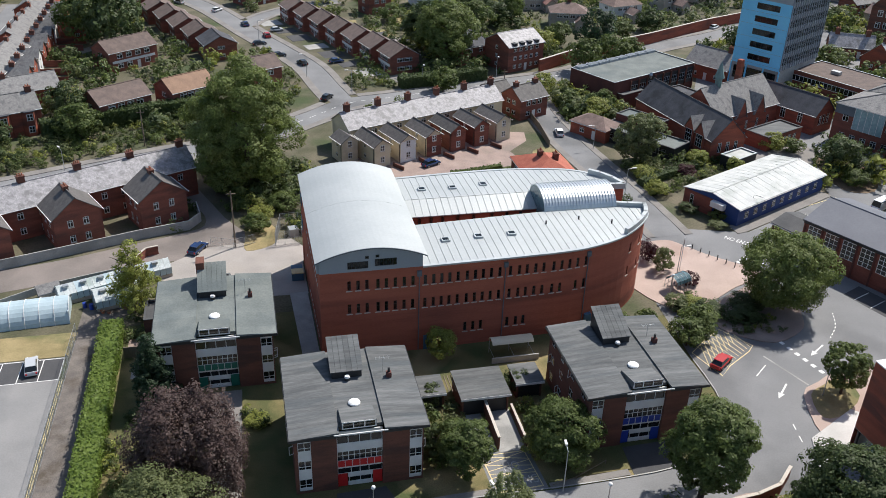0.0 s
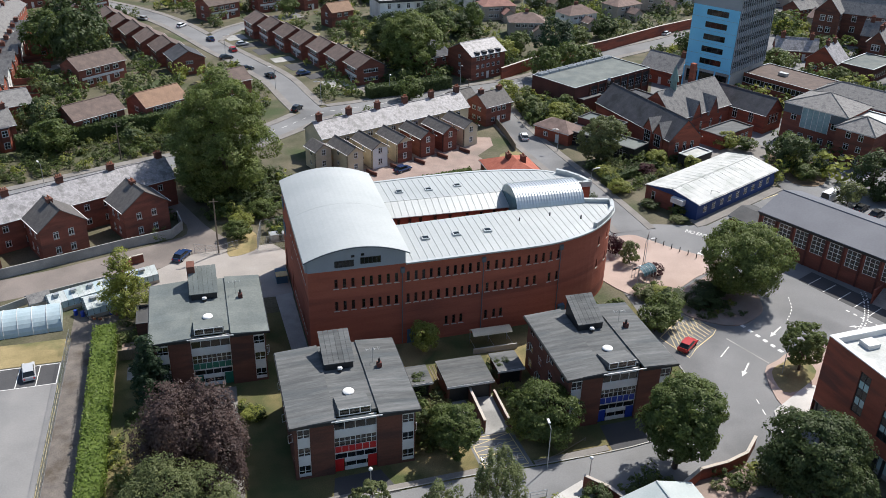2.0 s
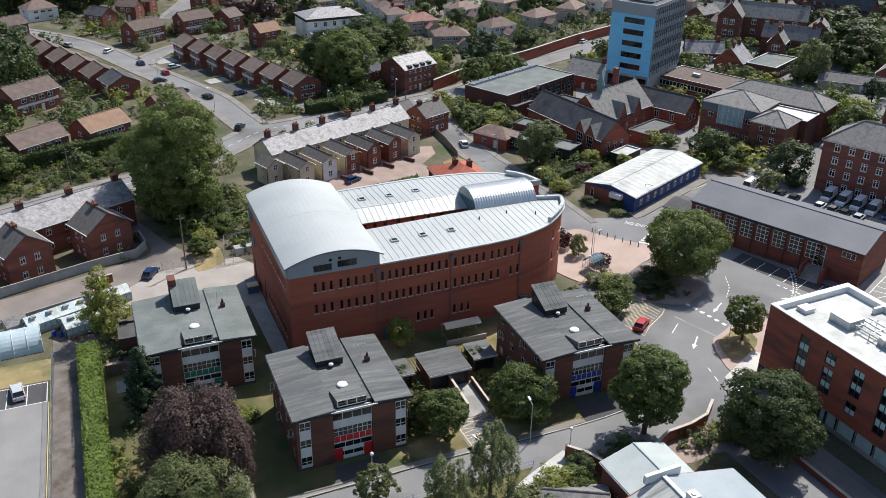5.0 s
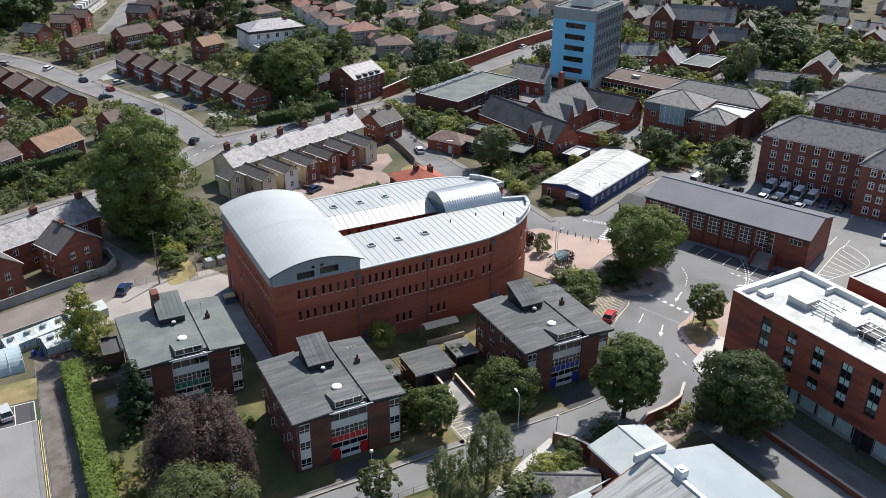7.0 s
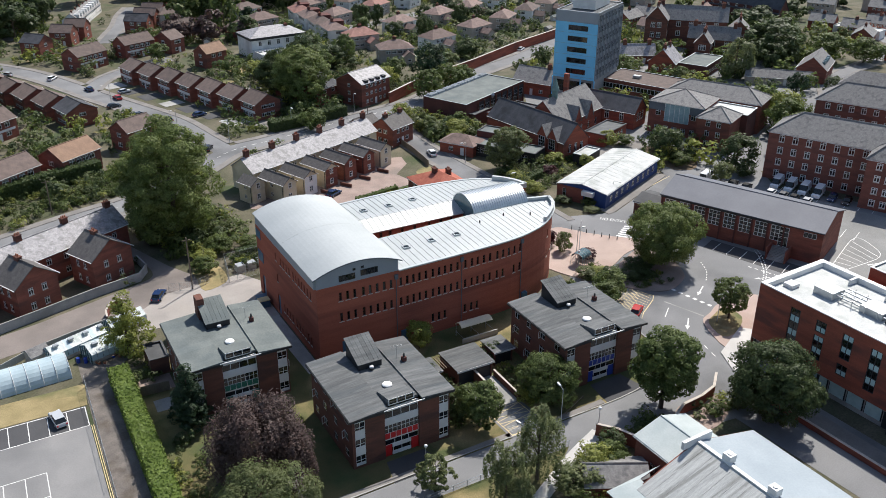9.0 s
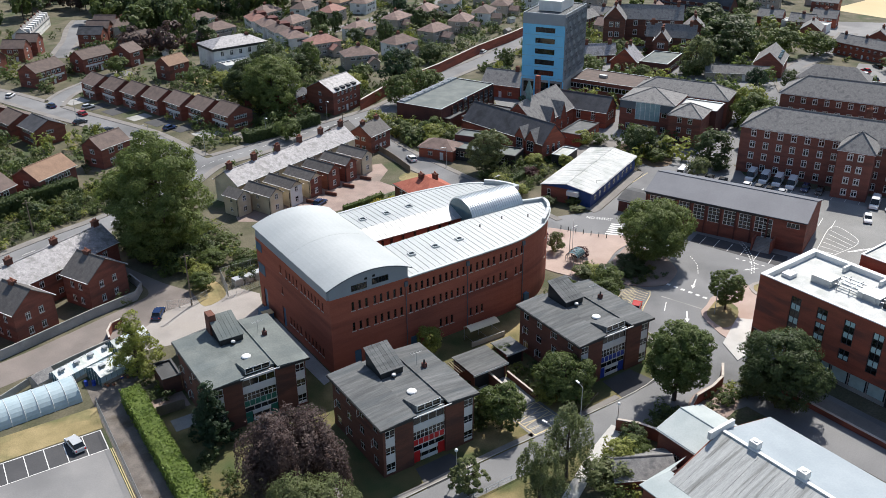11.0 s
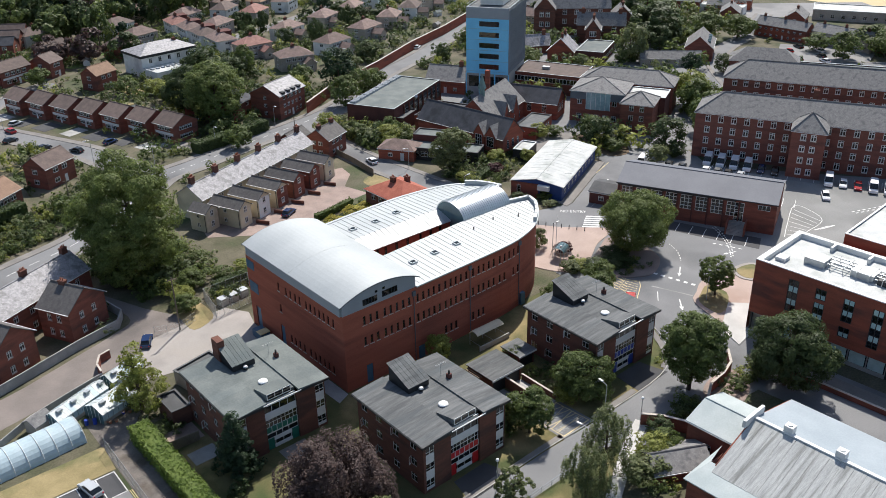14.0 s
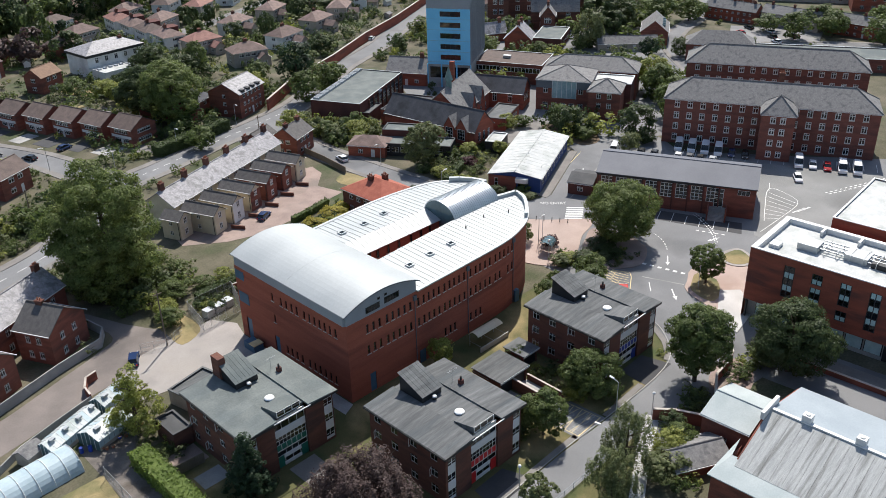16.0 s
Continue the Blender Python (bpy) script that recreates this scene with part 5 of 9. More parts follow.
for x, y, yaw, L, D, roof in ((-38.17, 143.78, 38, 14.4, 8.1, TILE_BROWN), (-36.29, 102.55, 35.2, 12.7, 8.3, TILE_BROWN), (-21.38, 108.67, 33.4, 11.4, 8.2, TILE_TAN), (-3.85, 121.63, 27.5, 9.3, 7, TILE_BROWN), (-1.84, 213.62, 32.7, 12.6, 8, TILE_BROWN), (16.65, 223.39, 23.8, 12.4, 7.4, TILE_BROWN), (29.5, 223.56, 31.9, 6.6, 8.4, TILE_BROWN),
                              (37.18, 195.94, 24.4, 8.8, 6.8, TILE_TAN), (-45.93, 231.37, 33.4, 12.1, 7.3, TILE_BROWN), (-49.37, 210.39, -67.6, 12.7, 7.5, TILE_BROWN), (-14.47, 240.45, -44.5, 8.2, 7.2, SLATE_DARK), (-3.28, 253.51, -31.2, 8.2, 6.6, TILE_BROWN), (2.85, 262.06, -31.3, 8.1, 6.4, TILE_BROWN), (26.24, 261.55, -35.8, 9.4, 6.2, SLATE_DARK), (31.6, 271.97, -36, 9.2, 5.9, TILE_BROWN), (36.77, 282.03, -36.2, 9.1, 5.7, TILE_BROWN), (37.46, 242.15, 20.3, 10.8, 6.3, TILE_BROWN)):
    hs = home(x, y, yaw, L, D, 5.3, 7.7, BRICK_HOUSE, roof, "brick semi-detached pair with white windows and a tiled roof", 4 if L > 10 else 2, gable_win=1, win=(1.7, 1.3), wbar=0.13)
    if L > 12:
        part("front_panel", B((-L / 2 + 0.8, -D / 2 - 0.08, 2.35, L / 2 - 0.8, -D / 2 + 0.02, 3.0)), WHITE, hs, "white boarded panel between the windows")
for x, y, yaw, L in ((-58.1, 111.9, 24.6, 15.3), (-67, 136, 86, 27), (-68, 168, 88, 32), (-69, 204, 88, 34), (-52.5, 177.8, 79.1, 15), (-91.2, 107.4, 26, 20.3)):
    home(x, y, yaw, L, 8, 5.2, 7.7, BRICK_OLD, SLATE, "old brick terrace with a slate roof and chimneys", int(L / 3.3), gable_win=1, chimneys=[(-L / 2 + 4 + 8 * k, 0, 1.2) for k in range(int(L / 8))])

for k in range(10):
    home(-61.2 - 0.12 * k, 125.5 + 7.4 * k, -3, 5.2, 3.6, 4.3, 6.2, RENDER_WHITE if k % 4 == 2 else BRICK_OLD, SLATE, "rear wing of the old brick terrace under slate", 1, gable_win=1, win=(0.9, 1.1), door=False, chimneys=((-1.2, 0, 0.9),))
bh = home(-57.5, 96.5, 24.6, 10.5, 8.0, 5.6, 8.4, BRICK_OLD, SLATE, "old red brick house with white bay windows", 0, gable_win=1, chimneys=((-4.2, 0, 1.2), (4.2, 0, 1.2)), door=False, sill=STONE)
for u in (-2.6, 2.6):
    bw = part("bay", prism([(u - 1.5, -4.0), (u - 0.8, -5.0), (u + 0.8, -5.0), (u + 1.5, -4.0)], 0, 5.4), BRICK_OLD, bh, "brick bay with white sashes")
    part("bay_roof", prism([(u - 1.7, -4.0), (u - 0.9, -5.2), (u + 0.9, -5.2), (u + 1.7, -4.0)], 5.4, 5.6), SLATE_DARK, bw)
    for z0 in (0.8, 3.5):
        put_window(bw, (u - 0.8, -5.0), (u + 0.8, -5.0), 0.8, z0, 1.3, 1.5, (0.5,), (0.5,), WHITE, -0.05, "sash_window", 0.12)

# ---- long terrace with rear wings ----
ux, uy = math.cos(radians(21)), math.sin(radians(21))
home(30.6, 84.3, 21, 40.5, 7.6, 5.3, 7.8, RENDER_CREAM, SLATE_PALE, "long terrace under pale mottled slate with rear wings", 12, chimneys=[(-18.6 + 7.6 * i, 0.2, 1.7) for i in range(6)])
for fx, fy, wall, gable, depth, eave in ((12.6, 68.6, RENDER_CREAM, RENDER_CREAM, 4.6, 4.5), (18.9, 65.4, RENDER_CREAM, RENDER_CREAM, 8.3, 4.6), (24.6, 67.3, RENDER_CREAM, RENDER_WHITE, 8.3, 4.6), (30.6, 69.5, RENDER_CREAM, BRICK_HOUSE, 8.3, 4.6), (36.4, 71.6, BRICK_HOUSE, BRICK_HOUSE, 8.3, 4.6), (42.2, 73.8, BRICK_HOUSE, BRICK_HOUSE, 8.3, 4.6), (47.8, 76.0, RENDER_CREAM, RENDER_CREAM, 8.3, 4.6)):
    wg = home(fx - uy * depth / 2, fy + ux * depth / 2, 21 - 90, depth, 3.7, eave, eave + 1.25, wall, SLATE_BROWN, "rear wing of the terrace with a pitched slate roof", 1, back=2, gable_win=0, win=(0.9, 1.2), door=False)
    face = part("gable_face", B((depth / 2 + 0.004, -1.85, 0, depth / 2 + 0.03, 1.85, eave)), gable, wg, "gable wall towards the yard")
    for z0 in (0.9, 3.4):
        put_window(face, (depth / 2 + 0.03, -1.85), (depth / 2 + 0.03, 1.85), 1.85, z0, 1.0, 1.3, (0.5,), (0.5,), WHITE, -0.04, "sash_window", 0.12, sill=STONE)
    part("drainpipe", tube((depth / 2 - 0.3, -1.95, 0), (depth / 2 - 0.3, -1.95, eave), 0.06, 0.06, 6), DARK, wg)
for k in range(5):
    fence_base = (20.6 + 5.8 * k, 64.2 + 2.1 * k)
    solo("yard_wall", B((-1.6, -0.12, 0, 1.6, 0.12, 0.75), (-1.66, -0.16, 0.75, 1.66, 0.16, 0.83)), BRICK_BLOCK, "low brick wall between the terrace yards", "wall", "yard walls", m=pose(fence_base[0] + 1.4, fence_base[1] - 0.2, 0, 0, 0, -58))
home(57.6, 92.2, 24, 8.4, 7.0, 5.0, 7.4, BRICK_HOUSE, SLATE_BROWN, "corner brick house at the end of the terrace", 3, gable_win=2, chimneys=((3, 0, 1.0), (-3, 0, 1.0)))
home(51.3, 97.6, 24, 7.5, 6.8, 4, 6.3, BRICK_HOUSE, SLATE_BROWN, "low slate-roofed outbuilding beside the terrace", 2, gable_win=1)

# ---- old terrace on the lane ----
home(-43.1, 49.7, 26.3, 52, 8.6, 5.8, 8.5, BRICK_HOUSE, SLATE_PALE, "old brick terrace with a pale mottled slate roof", 14, chimneys=[(-22 + 9.4 * k, 0.2, 1.3) for k in range(6)], win=(1.0, 1.3), sill=STONE, fit=(1.009, 0.969, 0.991))
for x, y, w in ((-24.5, 47.99, 8.4), (-37.94, 43.06, 7.9), (-51.28, 37.19, 8.1)):
    home(x, y, 26.3 - 90, 7.0, w, 5.8, 8.7, BRICK_HOUSE, SLATE_BROWN, "gabled rear wing of the old brick terrace", 2, gable_win=2, win=(0.95, 1.3), door=False, chimneys=((-1.0, 0, 0.7),), sill=STONE)

# ---- single houses ----
home(66.6, 131.2, 23, 12.6, 10.4, 7.1, 9.7, BRICK_HOUSE, SLATE_PALE, "three-storey brick house with a pale slate roof", 5, 3, gable_win=1, win=(1.1, 1.2))
for k in range(4):
    part("wall_dormer", B((-4.6 + 2.6 * k, -5.35, 6.5, -3.4 + 2.6 * k, -4.2, 7.75), (-4.7 + 2.6 * k, -5.45, 7.75, -3.3 + 2.6 * k, -3.6, 7.9)), DARK, bpy.data.objects[HOMES[-1]], "small dark dormer breaking the eaves")
home(52.44, 141.51, 25.3, 10.4, 17.8, 5, 7.1, BRICK_HOUSE, SLATE_DARK, "slate-roofed workshops behind the street", 2, gable_win=0)
home(48.1, 48.2, -89, 12.4, 9.8, 5.3, 7.9, BRICK_BLOCK, TILE_RED, "brick house with a bright red hipped roof", 4, 2, hip=True, chimneys=((-1.2, -0.9, 0.6), (0.6, 1.6, 0.6)))
wh = home(62.0, 203.2, 5, 20.8, 13.0, 7.7, 10.2, RENDER_WHITE, SLATE_PALE, "large white rendered house with a pale slate roof and black fascia", 5, 2, hip=True, trim=DARK, win=(1.2, 1.7), chimneys=((5.5, -1.0, 0.3),), wbar=0.07)
part("fascia", B((-10.9, -6.96, 6.85, 10.9, -6.54, 7.68), (10.45, -6.54, 6.85, 10.9, 6.9, 7.68), (-10.9, -6.54, 6.85, -10.45, 6.9, 7.68)), DARK, wh, "deep black fascia below the eaves")
an = hall(58.4, 191.8, 5, 11.4, 9.6, 3.5, RENDER_WHITE, WHITE_ROOF, "white flat-roofed extension of the large house", (4,), 1)
for k in range(5):
    part("rooflight", B((-4.6 + 2.0 * k, 0.6, 3.3, -3.6 + 2.0 * k, 1.8, 3.75)), PANEL_GREY, an)
SEMI = [(97.35, 172.06, -24.8), (90.85, 213.28, 73.2), (90.81, 226.34, 73), (91.39, 239.47, 72.7), (91.88, 252.75, 72.4), (119.14, 180.49, 4.3), (141.76, 191.06, 9.4), (161.62, 201.13, 29), (179.73, 210.11, 29.1), (196.53, 219.62, 29.2), (95.28, 197.56, -11.2), (118.92, 211.98, 10.3), (141.49, 220.43, 18.1), (161.39, 228.57, 26.1), (179.86, 237.26, 28.2), (102.54, 238.99, 16.9), (125.96, 250.54, 21.7), (147.61, 261.22, 26.6), (169.21, 268.9, 26.8), (71.43, 243.91, 6.7), (72.02, 267.29, 10.9), (101.74, 266.22, 16.1), (202.31, 240.93, 28.6), (218.69, 225.3, 29.6), (217.12, 254.08, 28.5), (127.46, 279.62, 20.8), (41.46, 273.81, 0.6), (216.89, 200.17, 30.5)]
for i, (x, y, yaw) in enumerate(SEMI):
    row = 1 <= i <= 4
    roof = (TILE_PINK, TILE_PINK, TILE_BROWN, TILE_PINK, TILE_ROSE, TILE_PINK)[i % 6]
    sm = home(x, y, yaw + 11, 12, 8, 4.9, 7.4, RENDER_WHITE if row else (RENDER_GREY, RENDER_GREY, RENDER_WHITE)[i % 3], roof, "white house pair with a boxed dormer and tiled roof" if row else "pebble-dashed semi-detached pair under a hipped tile roof", 4, hip=True, gable_win=1, chimneys=((0, 0.5, 0.9),), win=(1.7, 1.3), wbar=0.13)
    if row:
        dm = part("dormer", B((-2.2, -3.6, 5.2, 2.6, 0.5, 7.3), (-2.4, -3.8, 7.3, 2.8, 0.6, 7.45)), BRICK_DARK, sm, "dark red tile-hung dormer box")
        put_window(dm, (-2.2, -3.6), (2.6, -3.6), 2.4, 5.8, 2.0, 1.2, (0.5,), (), WHITE, -0.04, "window", 0.13)
    if i < 14:
        home(x + 2.4, y - 6, yaw + 11 - 90, 4.6, 3.9, 2.8, 4.3, RENDER_WHITE if row else RENDER_GREY, SLATE_BROWN if row else roof, "low rear wing of a house pair", 1, 1, gable_win=1, door=False)

dr = home(10, 297.91, 67.9, 72, 9, 5.2, 8.6, RENDER_WHITE, SLATE, "row of white dormered houses under pale slate", 18, chimneys=[(-30 + 12 * k, 0, 1.0) for k in range(6)], fit=(0.521, 0.775, 0.738))
for k in range(9):
    part("dormer", B((-33 + 8 * k, -4.2, 5.6, -29.5 + 8 * k, -0.8, 7.9)), WHITE, dr, "white boxed dormer")

extra = random.Random(23)
tries = 0
made_more = 0
while made_more < 12 and tries < 900:
    tries += 1
    y = extra.uniform(200, 440)
    x = extra.uniform(-100, 40 + 0.95 * y)
    if y < 150 + 0.62 * x or (40 < x < 120 and y < 300) or (-90 < x < 100 and y > 330) or (x < 60 and y < 260) or x > 400:
        continue
    if clear_of(*site(x, y), 7.5):
        home(*site(x, y), 28 + extra.uniform(-8, 8), 11.5, 7.8, 4.6, 7.4, extra.choice((RENDER_GREY, RENDER_WHITE, BRICK_HOUSE)), extra.choice((TILE_PINK, TILE_PINK, TILE_BROWN, TILE_PINK, TILE_TAN)), "pebble-dashed semi-detached pair under a hipped tile roof", 3, hip=True, gable_win=1, chimneys=((0, 0.5, 0.5),), win=(1.7, 1.2))
        made_more += 1

# ---- dark hall, school, tower, college, hospital ----
dk = hall(91.4, 106.01, 25.7, 43, 18, 7.9, BRICK_DARK, FELT_G, "dark brick hall with a row of rooflights", (), 1, fit=(0.726, 0.823, 0.839))
for i in range(8):
    rl = part("rooflight", B((-20 + 5.2 * i, 6.6, 7.6, -15.6 + 5.2 * i, 8.6, 8.4)), PANEL_GREY, dk, "dark glazed rooflight box")
    part("rooflight_pane", B((-19.7 + 5.2 * i, 6.85, 8.4, -15.9 + 5.2 * i, 8.35, 8.45)), CLAD_BLUE, rl)
# near-black slab before the wall paints the gallery's shade, nothing is set back
part("recess", B((-13.5, -9.1, 2.2, 21.2, -8.96, 7.0)), DARK, dk, "near-black panel standing in for the gallery's shade below the roof")
for i in range(9):
    part("column", B((-13.6 + 4.3 * i, -9.5, 0, -13.2 + 4.3 * i, -9.1, 7.3)), BRICK_BLOCK, dk)
for i in range(8):
    put_window(dk, (-13.5, -9.1), (21.2, -9.1), 2.3 + 4.3 * i, 3.4, 3.2, 2.4, (0.33, 0.66), (0.5,), PANEL_GREY, -0.05, "gallery_window", 0.1)
part("duct", tube((-2, -8.2, 6.2), (-4.5, -10.2, 8.3), 0.55, 0.55, 10), STEEL, dk, "bent metal duct")
hall(85.38, 95.8, 25.8, 9, 5.9, 3.8, BRICK_DARK, FELT, "low plant room beside the dark hall", (), edge=FELT_DARK)

sc = home(90.38, 72.42, -81, 35, 11, 5.6, 10.6, BRICK_OLD, SLATE_DARK, "Victorian school hall of red brick under blue slate", 0, 1, back=0, win=(1.2, 2.6), gable_win=3, first=2.2, door=False, fit=(0.835, 0.794, 0.869))
for u in (8.5, 13.0):
    part("dormer_gable", prism([(u - 1.9, -6.0), (u + 1.9, -6.0), (u + 1.9, -5.4), (u - 1.9, -5.4)], 0, 5.8), BRICK_OLD, sc)
    bm = bmesh.new()
    ring = [(u - 2.1, -6.1, 5.8), (u + 2.1, -6.1, 5.8), (u, -6.1, 9.0)]
    add_hull(bm, ring, [(x, -0.9, z) for x, _, z in ring])
    bmesh.ops.recalc_face_normals(bm, faces=bm.faces)
    dg = part("dormer", bm, BRICK_OLD, sc)
    for s in (-1, 1):
        bm = bmesh.new()
        r0 = [(u + s * 2.3, -6.3, 5.6), (u, -6.3, 9.1), (u, -0.8, 9.1), (u + s * 2.3, -0.8, 5.6)]
        add_hull(bm, r0, [(x, y, z + 0.15) for x, y, z in r0])
        bmesh.ops.recalc_face_normals(bm, faces=bm.faces)
        part("dormer_roof", bm, SLATE, dg)
    put_window(dg, (u - 2, -6.1), (u + 2, -6.1), 2.0, 2.6, 2.6, 3.2, (0.33, 0.66), (0.33, 0.66), WHITE, -0.05)
big = home(103.58, 78.49, 23.1, 30, 14, 6, 12.5, BRICK_OLD, SLATE, "Victorian school hall with a slate roof and cupola", 5, 1, win=(1.3, 2.4), gable_win=2, door=False, fit=(0.743, 0.843, 0.853))
for u in (-4, 5):
    bm = bmesh.new()
    ring = [(u - 2.4, -7.6, 5), (u + 2.4, -7.6, 5), (u, -7.6, 9.8)]
    add_hull(bm, ring, [(x, -1.5, z) for x, _, z in ring])
    bmesh.ops.recalc_face_normals(bm, faces=bm.faces)
    dg = part("dormer", bm, BRICK_OLD, big)
    for s in (-1, 1):
        bm = bmesh.new()
        r0 = [(u + s * 2.7, -7.8, 4.7), (u, -7.8, 9.9), (u, -1.2, 9.9), (u + s * 2.7, -1.2, 4.7)]
        add_hull(bm, r0, [(x, y, z + 0.15) for x, y, z in r0])
        bmesh.ops.recalc_face_normals(bm, faces=bm.faces)
        part("dormer_roof", bm, SLATE, dg)
cup = part("cupola", tube((-7, 0, 12.0), (-7, 0, 14.6), 1.0, 0.95, 8), VERDIGRIS, big, "verdigris copper cupola")
part("spire", tube((-7, 0, 14.5), (-7, 0, 19), 1.5, 0.03, 8), VERDIGRIS, cup)
part("school_chimney", B((9.5, 4, 8, 11, 5.5, 16)), BRICK_OLD, big)
home(120.57, 77.86, -64.4, 16.7, 7.9, 4.7, 8.2, BRICK_OLD, SLATE_DARK, "Victorian school wing with a gabled end", 3, 1, win=(1.3, 2.4), gable_win=3, first=2, door=False)
home(119.2, 113.7, -59.4, 12.9, 9.4, 4.1, 7.7, BRICK_OLD, SLATE, "gabled Victorian school house", 3, 1, gable_win=2, chimneys=((4, 0, 1.5),))
hall(108.8, 66.21, 23.6, 12.7, 6, 3.3, BRICK_OLD, FELT, "low flat-roofed link of the school", (5,), 1, (1.4, 1.4), edge=FELT_DARK)
hall(94.73, 88.5, 22.7, 14.9, 10, 4.3, BRICK_OLD, SLATE_DARK, "flat slate-grey roofed link of the school", (), edge=FELT_DARK)
hall(77.64, 67.75, -57.2, 19.4, 6.3, 3.2, DARK, FELT_G, "dark timber canteen with a grey-green flat roof", (7,), 1, (1.8, 1.4), edge=FELT_DARK)
hall(79.99, 74.21, -57.3, 10.5, 5.4, 4.6, BRICK_DARK, FELT_G, "raised flat-roofed kitchen block", (), edge=FELT_DARK)
home(69.92, 76.41, -57.6, 9.6, 6.3, 3, 4.8, BRICK_OLD, TILE_PINK, "low brick lodge with a hipped roof", 2, 1, hip=True)
hall(93.58, 54.54, 25.5, 7, 4, 2.8, DARK, WHITE_ROOF, "open porch with a white roof", ())

tw = hall(131.2, 104.9, 31, 20.5, 13.2, 27.2, CONCRETE, FELT, "tower block with sky-blue end panels", (), 0, name="tower_block", edge=PANEL_GREY)
TOWER_GLASS = surf("pale_tower_glazing", (0.13, 0.16, 0.18), (0.22, 0.26, 0.28), 0.25, 0.2, 0.0, 1.2, vary=0.2, spec=0.5)
for k in range(17):
    part("fin", B((-10.1 + 1.26 * k - 0.08, -6.95, 7.4, -10.1 + 1.26 * k + 0.08, -6.7, 26.6)), PANEL_GREY, tw, "grey vertical fin")
blue = part("blue_end", B((-10.5, -6.65, 7.2, -10.25, 6.65, 24.0)), SKYBLUE, tw, "sky-blue cladding panel")
for k in range(6):
    part("panel_joint", B((-10.53, -6.6, 7.9 + 3.25 * k, -10.5, 6.6, 7.96 + 3.25 * k)), PANEL_GREY, blue)
for k in range(5):
    put_window(blue, (-10.5, 6.6), (-10.5, -6.6), 7.2, 8.7 + 3.25 * k, 6.2, 1.5, (0.25, 0.5, 0.75), (), DARK, -0.05, "strip_window", 0.09)
part("grey_cap", B((-10.45, -6.7, 24.0, -10.25, 6.7, 27.2)), PANEL_GREY, tw, "grey cladding band above the blue end")
part("corner_pier", B((-10.5, -6.9, 0, -10.2, -6.6, 7.2), (-10.5, 6.6, 0, -10.2, 6.9, 7.2), (-10.5, -2.6, 0, -10.26, -2.2, 7.2), (-10.5, 2.2, 0, -10.26, 2.6, 7.2)), SKYBLUE, tw, "sky-blue ground-floor piers")
for k in range(6):
    z0 = 7.4 + 3.2 * k
    band = part("grey_front", B((-10.2, -6.7, z0, 10.2, -6.6, z0 + 1.1)), PANEL_GREY, tw, "grey spandrel band")
    part("glazing_strip", B((-10.1, -6.66, z0 + 1.2, 10.1, -6.65, z0 + 3.0)), TOWER_GLASS, band)
    put_window(band, (-10.25, -6.6), (10.25, -6.6), 10.25, z0 + 1.1, 20.2, 2.0, tuple(i / 16 for i in range(1, 16)), (0.5,), PANEL_GREY, -0.08, "strip_window", 0.1)
put_window(tw, (-10.25, 6.6), (-10.25, -6.6), 6.6, 3.0, 12.0, 3.4, (0.2, 0.4, 0.6, 0.8), (0.5,), DARK, -0.05, "ground_glazing", 0.15)
part("plant_room", B((-5.5, -3.6, 27.2, 6.5, 3.6, 30.2)), WHITE, tw, "pale rooftop plant room")
part("roof_rail", B((-10.1, -6.5, 28.1, 10.1, -6.45, 28.18), (-10.1, 6.45, 28.1, 10.1, 6.5, 28.18), (-10.15, -6.5, 28.1, -10.1, 6.5, 28.18)), STEEL, tw)
for k in range(9):
    part("roof_rail_post", B((-10.1 + 2.5 * k, -6.5, 27.2, -10.05 + 2.5 * k, -6.45, 28.1)), STEEL, tw)
lf = hall(144.05, 92.25, -66, 27.5, 21, 7.6, BRICK_HOUSE, TILE_BROWN, "low brick range with a ribbon of white windows", (), 1, fit=(0.803, 0.669, 0.81))
put_window(lf, (-13.75, -10.5), (13.75, -10.5), 13.75, 4.3, 26, 2.0, tuple(i / 18 for i in range(1, 18)), (), WHITE, -0.08, "ribbon_window", 0.16)
part("roof_vent", B((-4, -2, 7.5, -1, 0, 8.5)), STEEL, lf)

ga = home(132.9, 62.63, -62.2, 18, 18, 10.4, 13.8, BRICK_HOUSE, SLATE, "three-storey brick and glass college building", 5, 2, hip=True, win=(1.6, 1.9), door=False, fit=(0.849, 0.712, 0.844))
part("upper_cladding", B((-9.03, -9.07, 7.7, 9.03, -9.01, 10.35)), CLAD_BLUE, ga, "blue-grey cladding band below the eaves")
# sky reflection painted as one pale sheet over the glass front
part("glass_front", B((-3.6, -9.12, 4.4, 4.4, -8.95, 10.3)), SKY_GLAZE, ga, "curtain glazing coloured pale teal for the reflected sky")
for k in range(6):
    part("mullion", B((-3.6 + 1.6 * k - 0.06, -9.2, 4.4, -3.6 + 1.6 * k + 0.06, -9.1, 10.3)), WHITE, ga)
home(131.5, 48, -63.4, 8.7, 8.8, 8.2, 10.8, BRICK_HOUSE, SLATE, "brick entrance pavilion of the college", 2, 3, hip=True, win=(1.2, 1.8), door=False)
home(146.31, 63.57, -61.8, 26.9, 10.4, 8.3, 11.3, BRICK_HOUSE, SLATE, "rear range of the college under a hipped roof", 7, 3, hip=True, win=(1.3, 1.4), door=False)
hall(139.36, 51.94, -63.2, 12, 8.6, 8.1, BRICK_DARK, WHITE_ROOF, "white flat-roofed stair hall of the college", ())

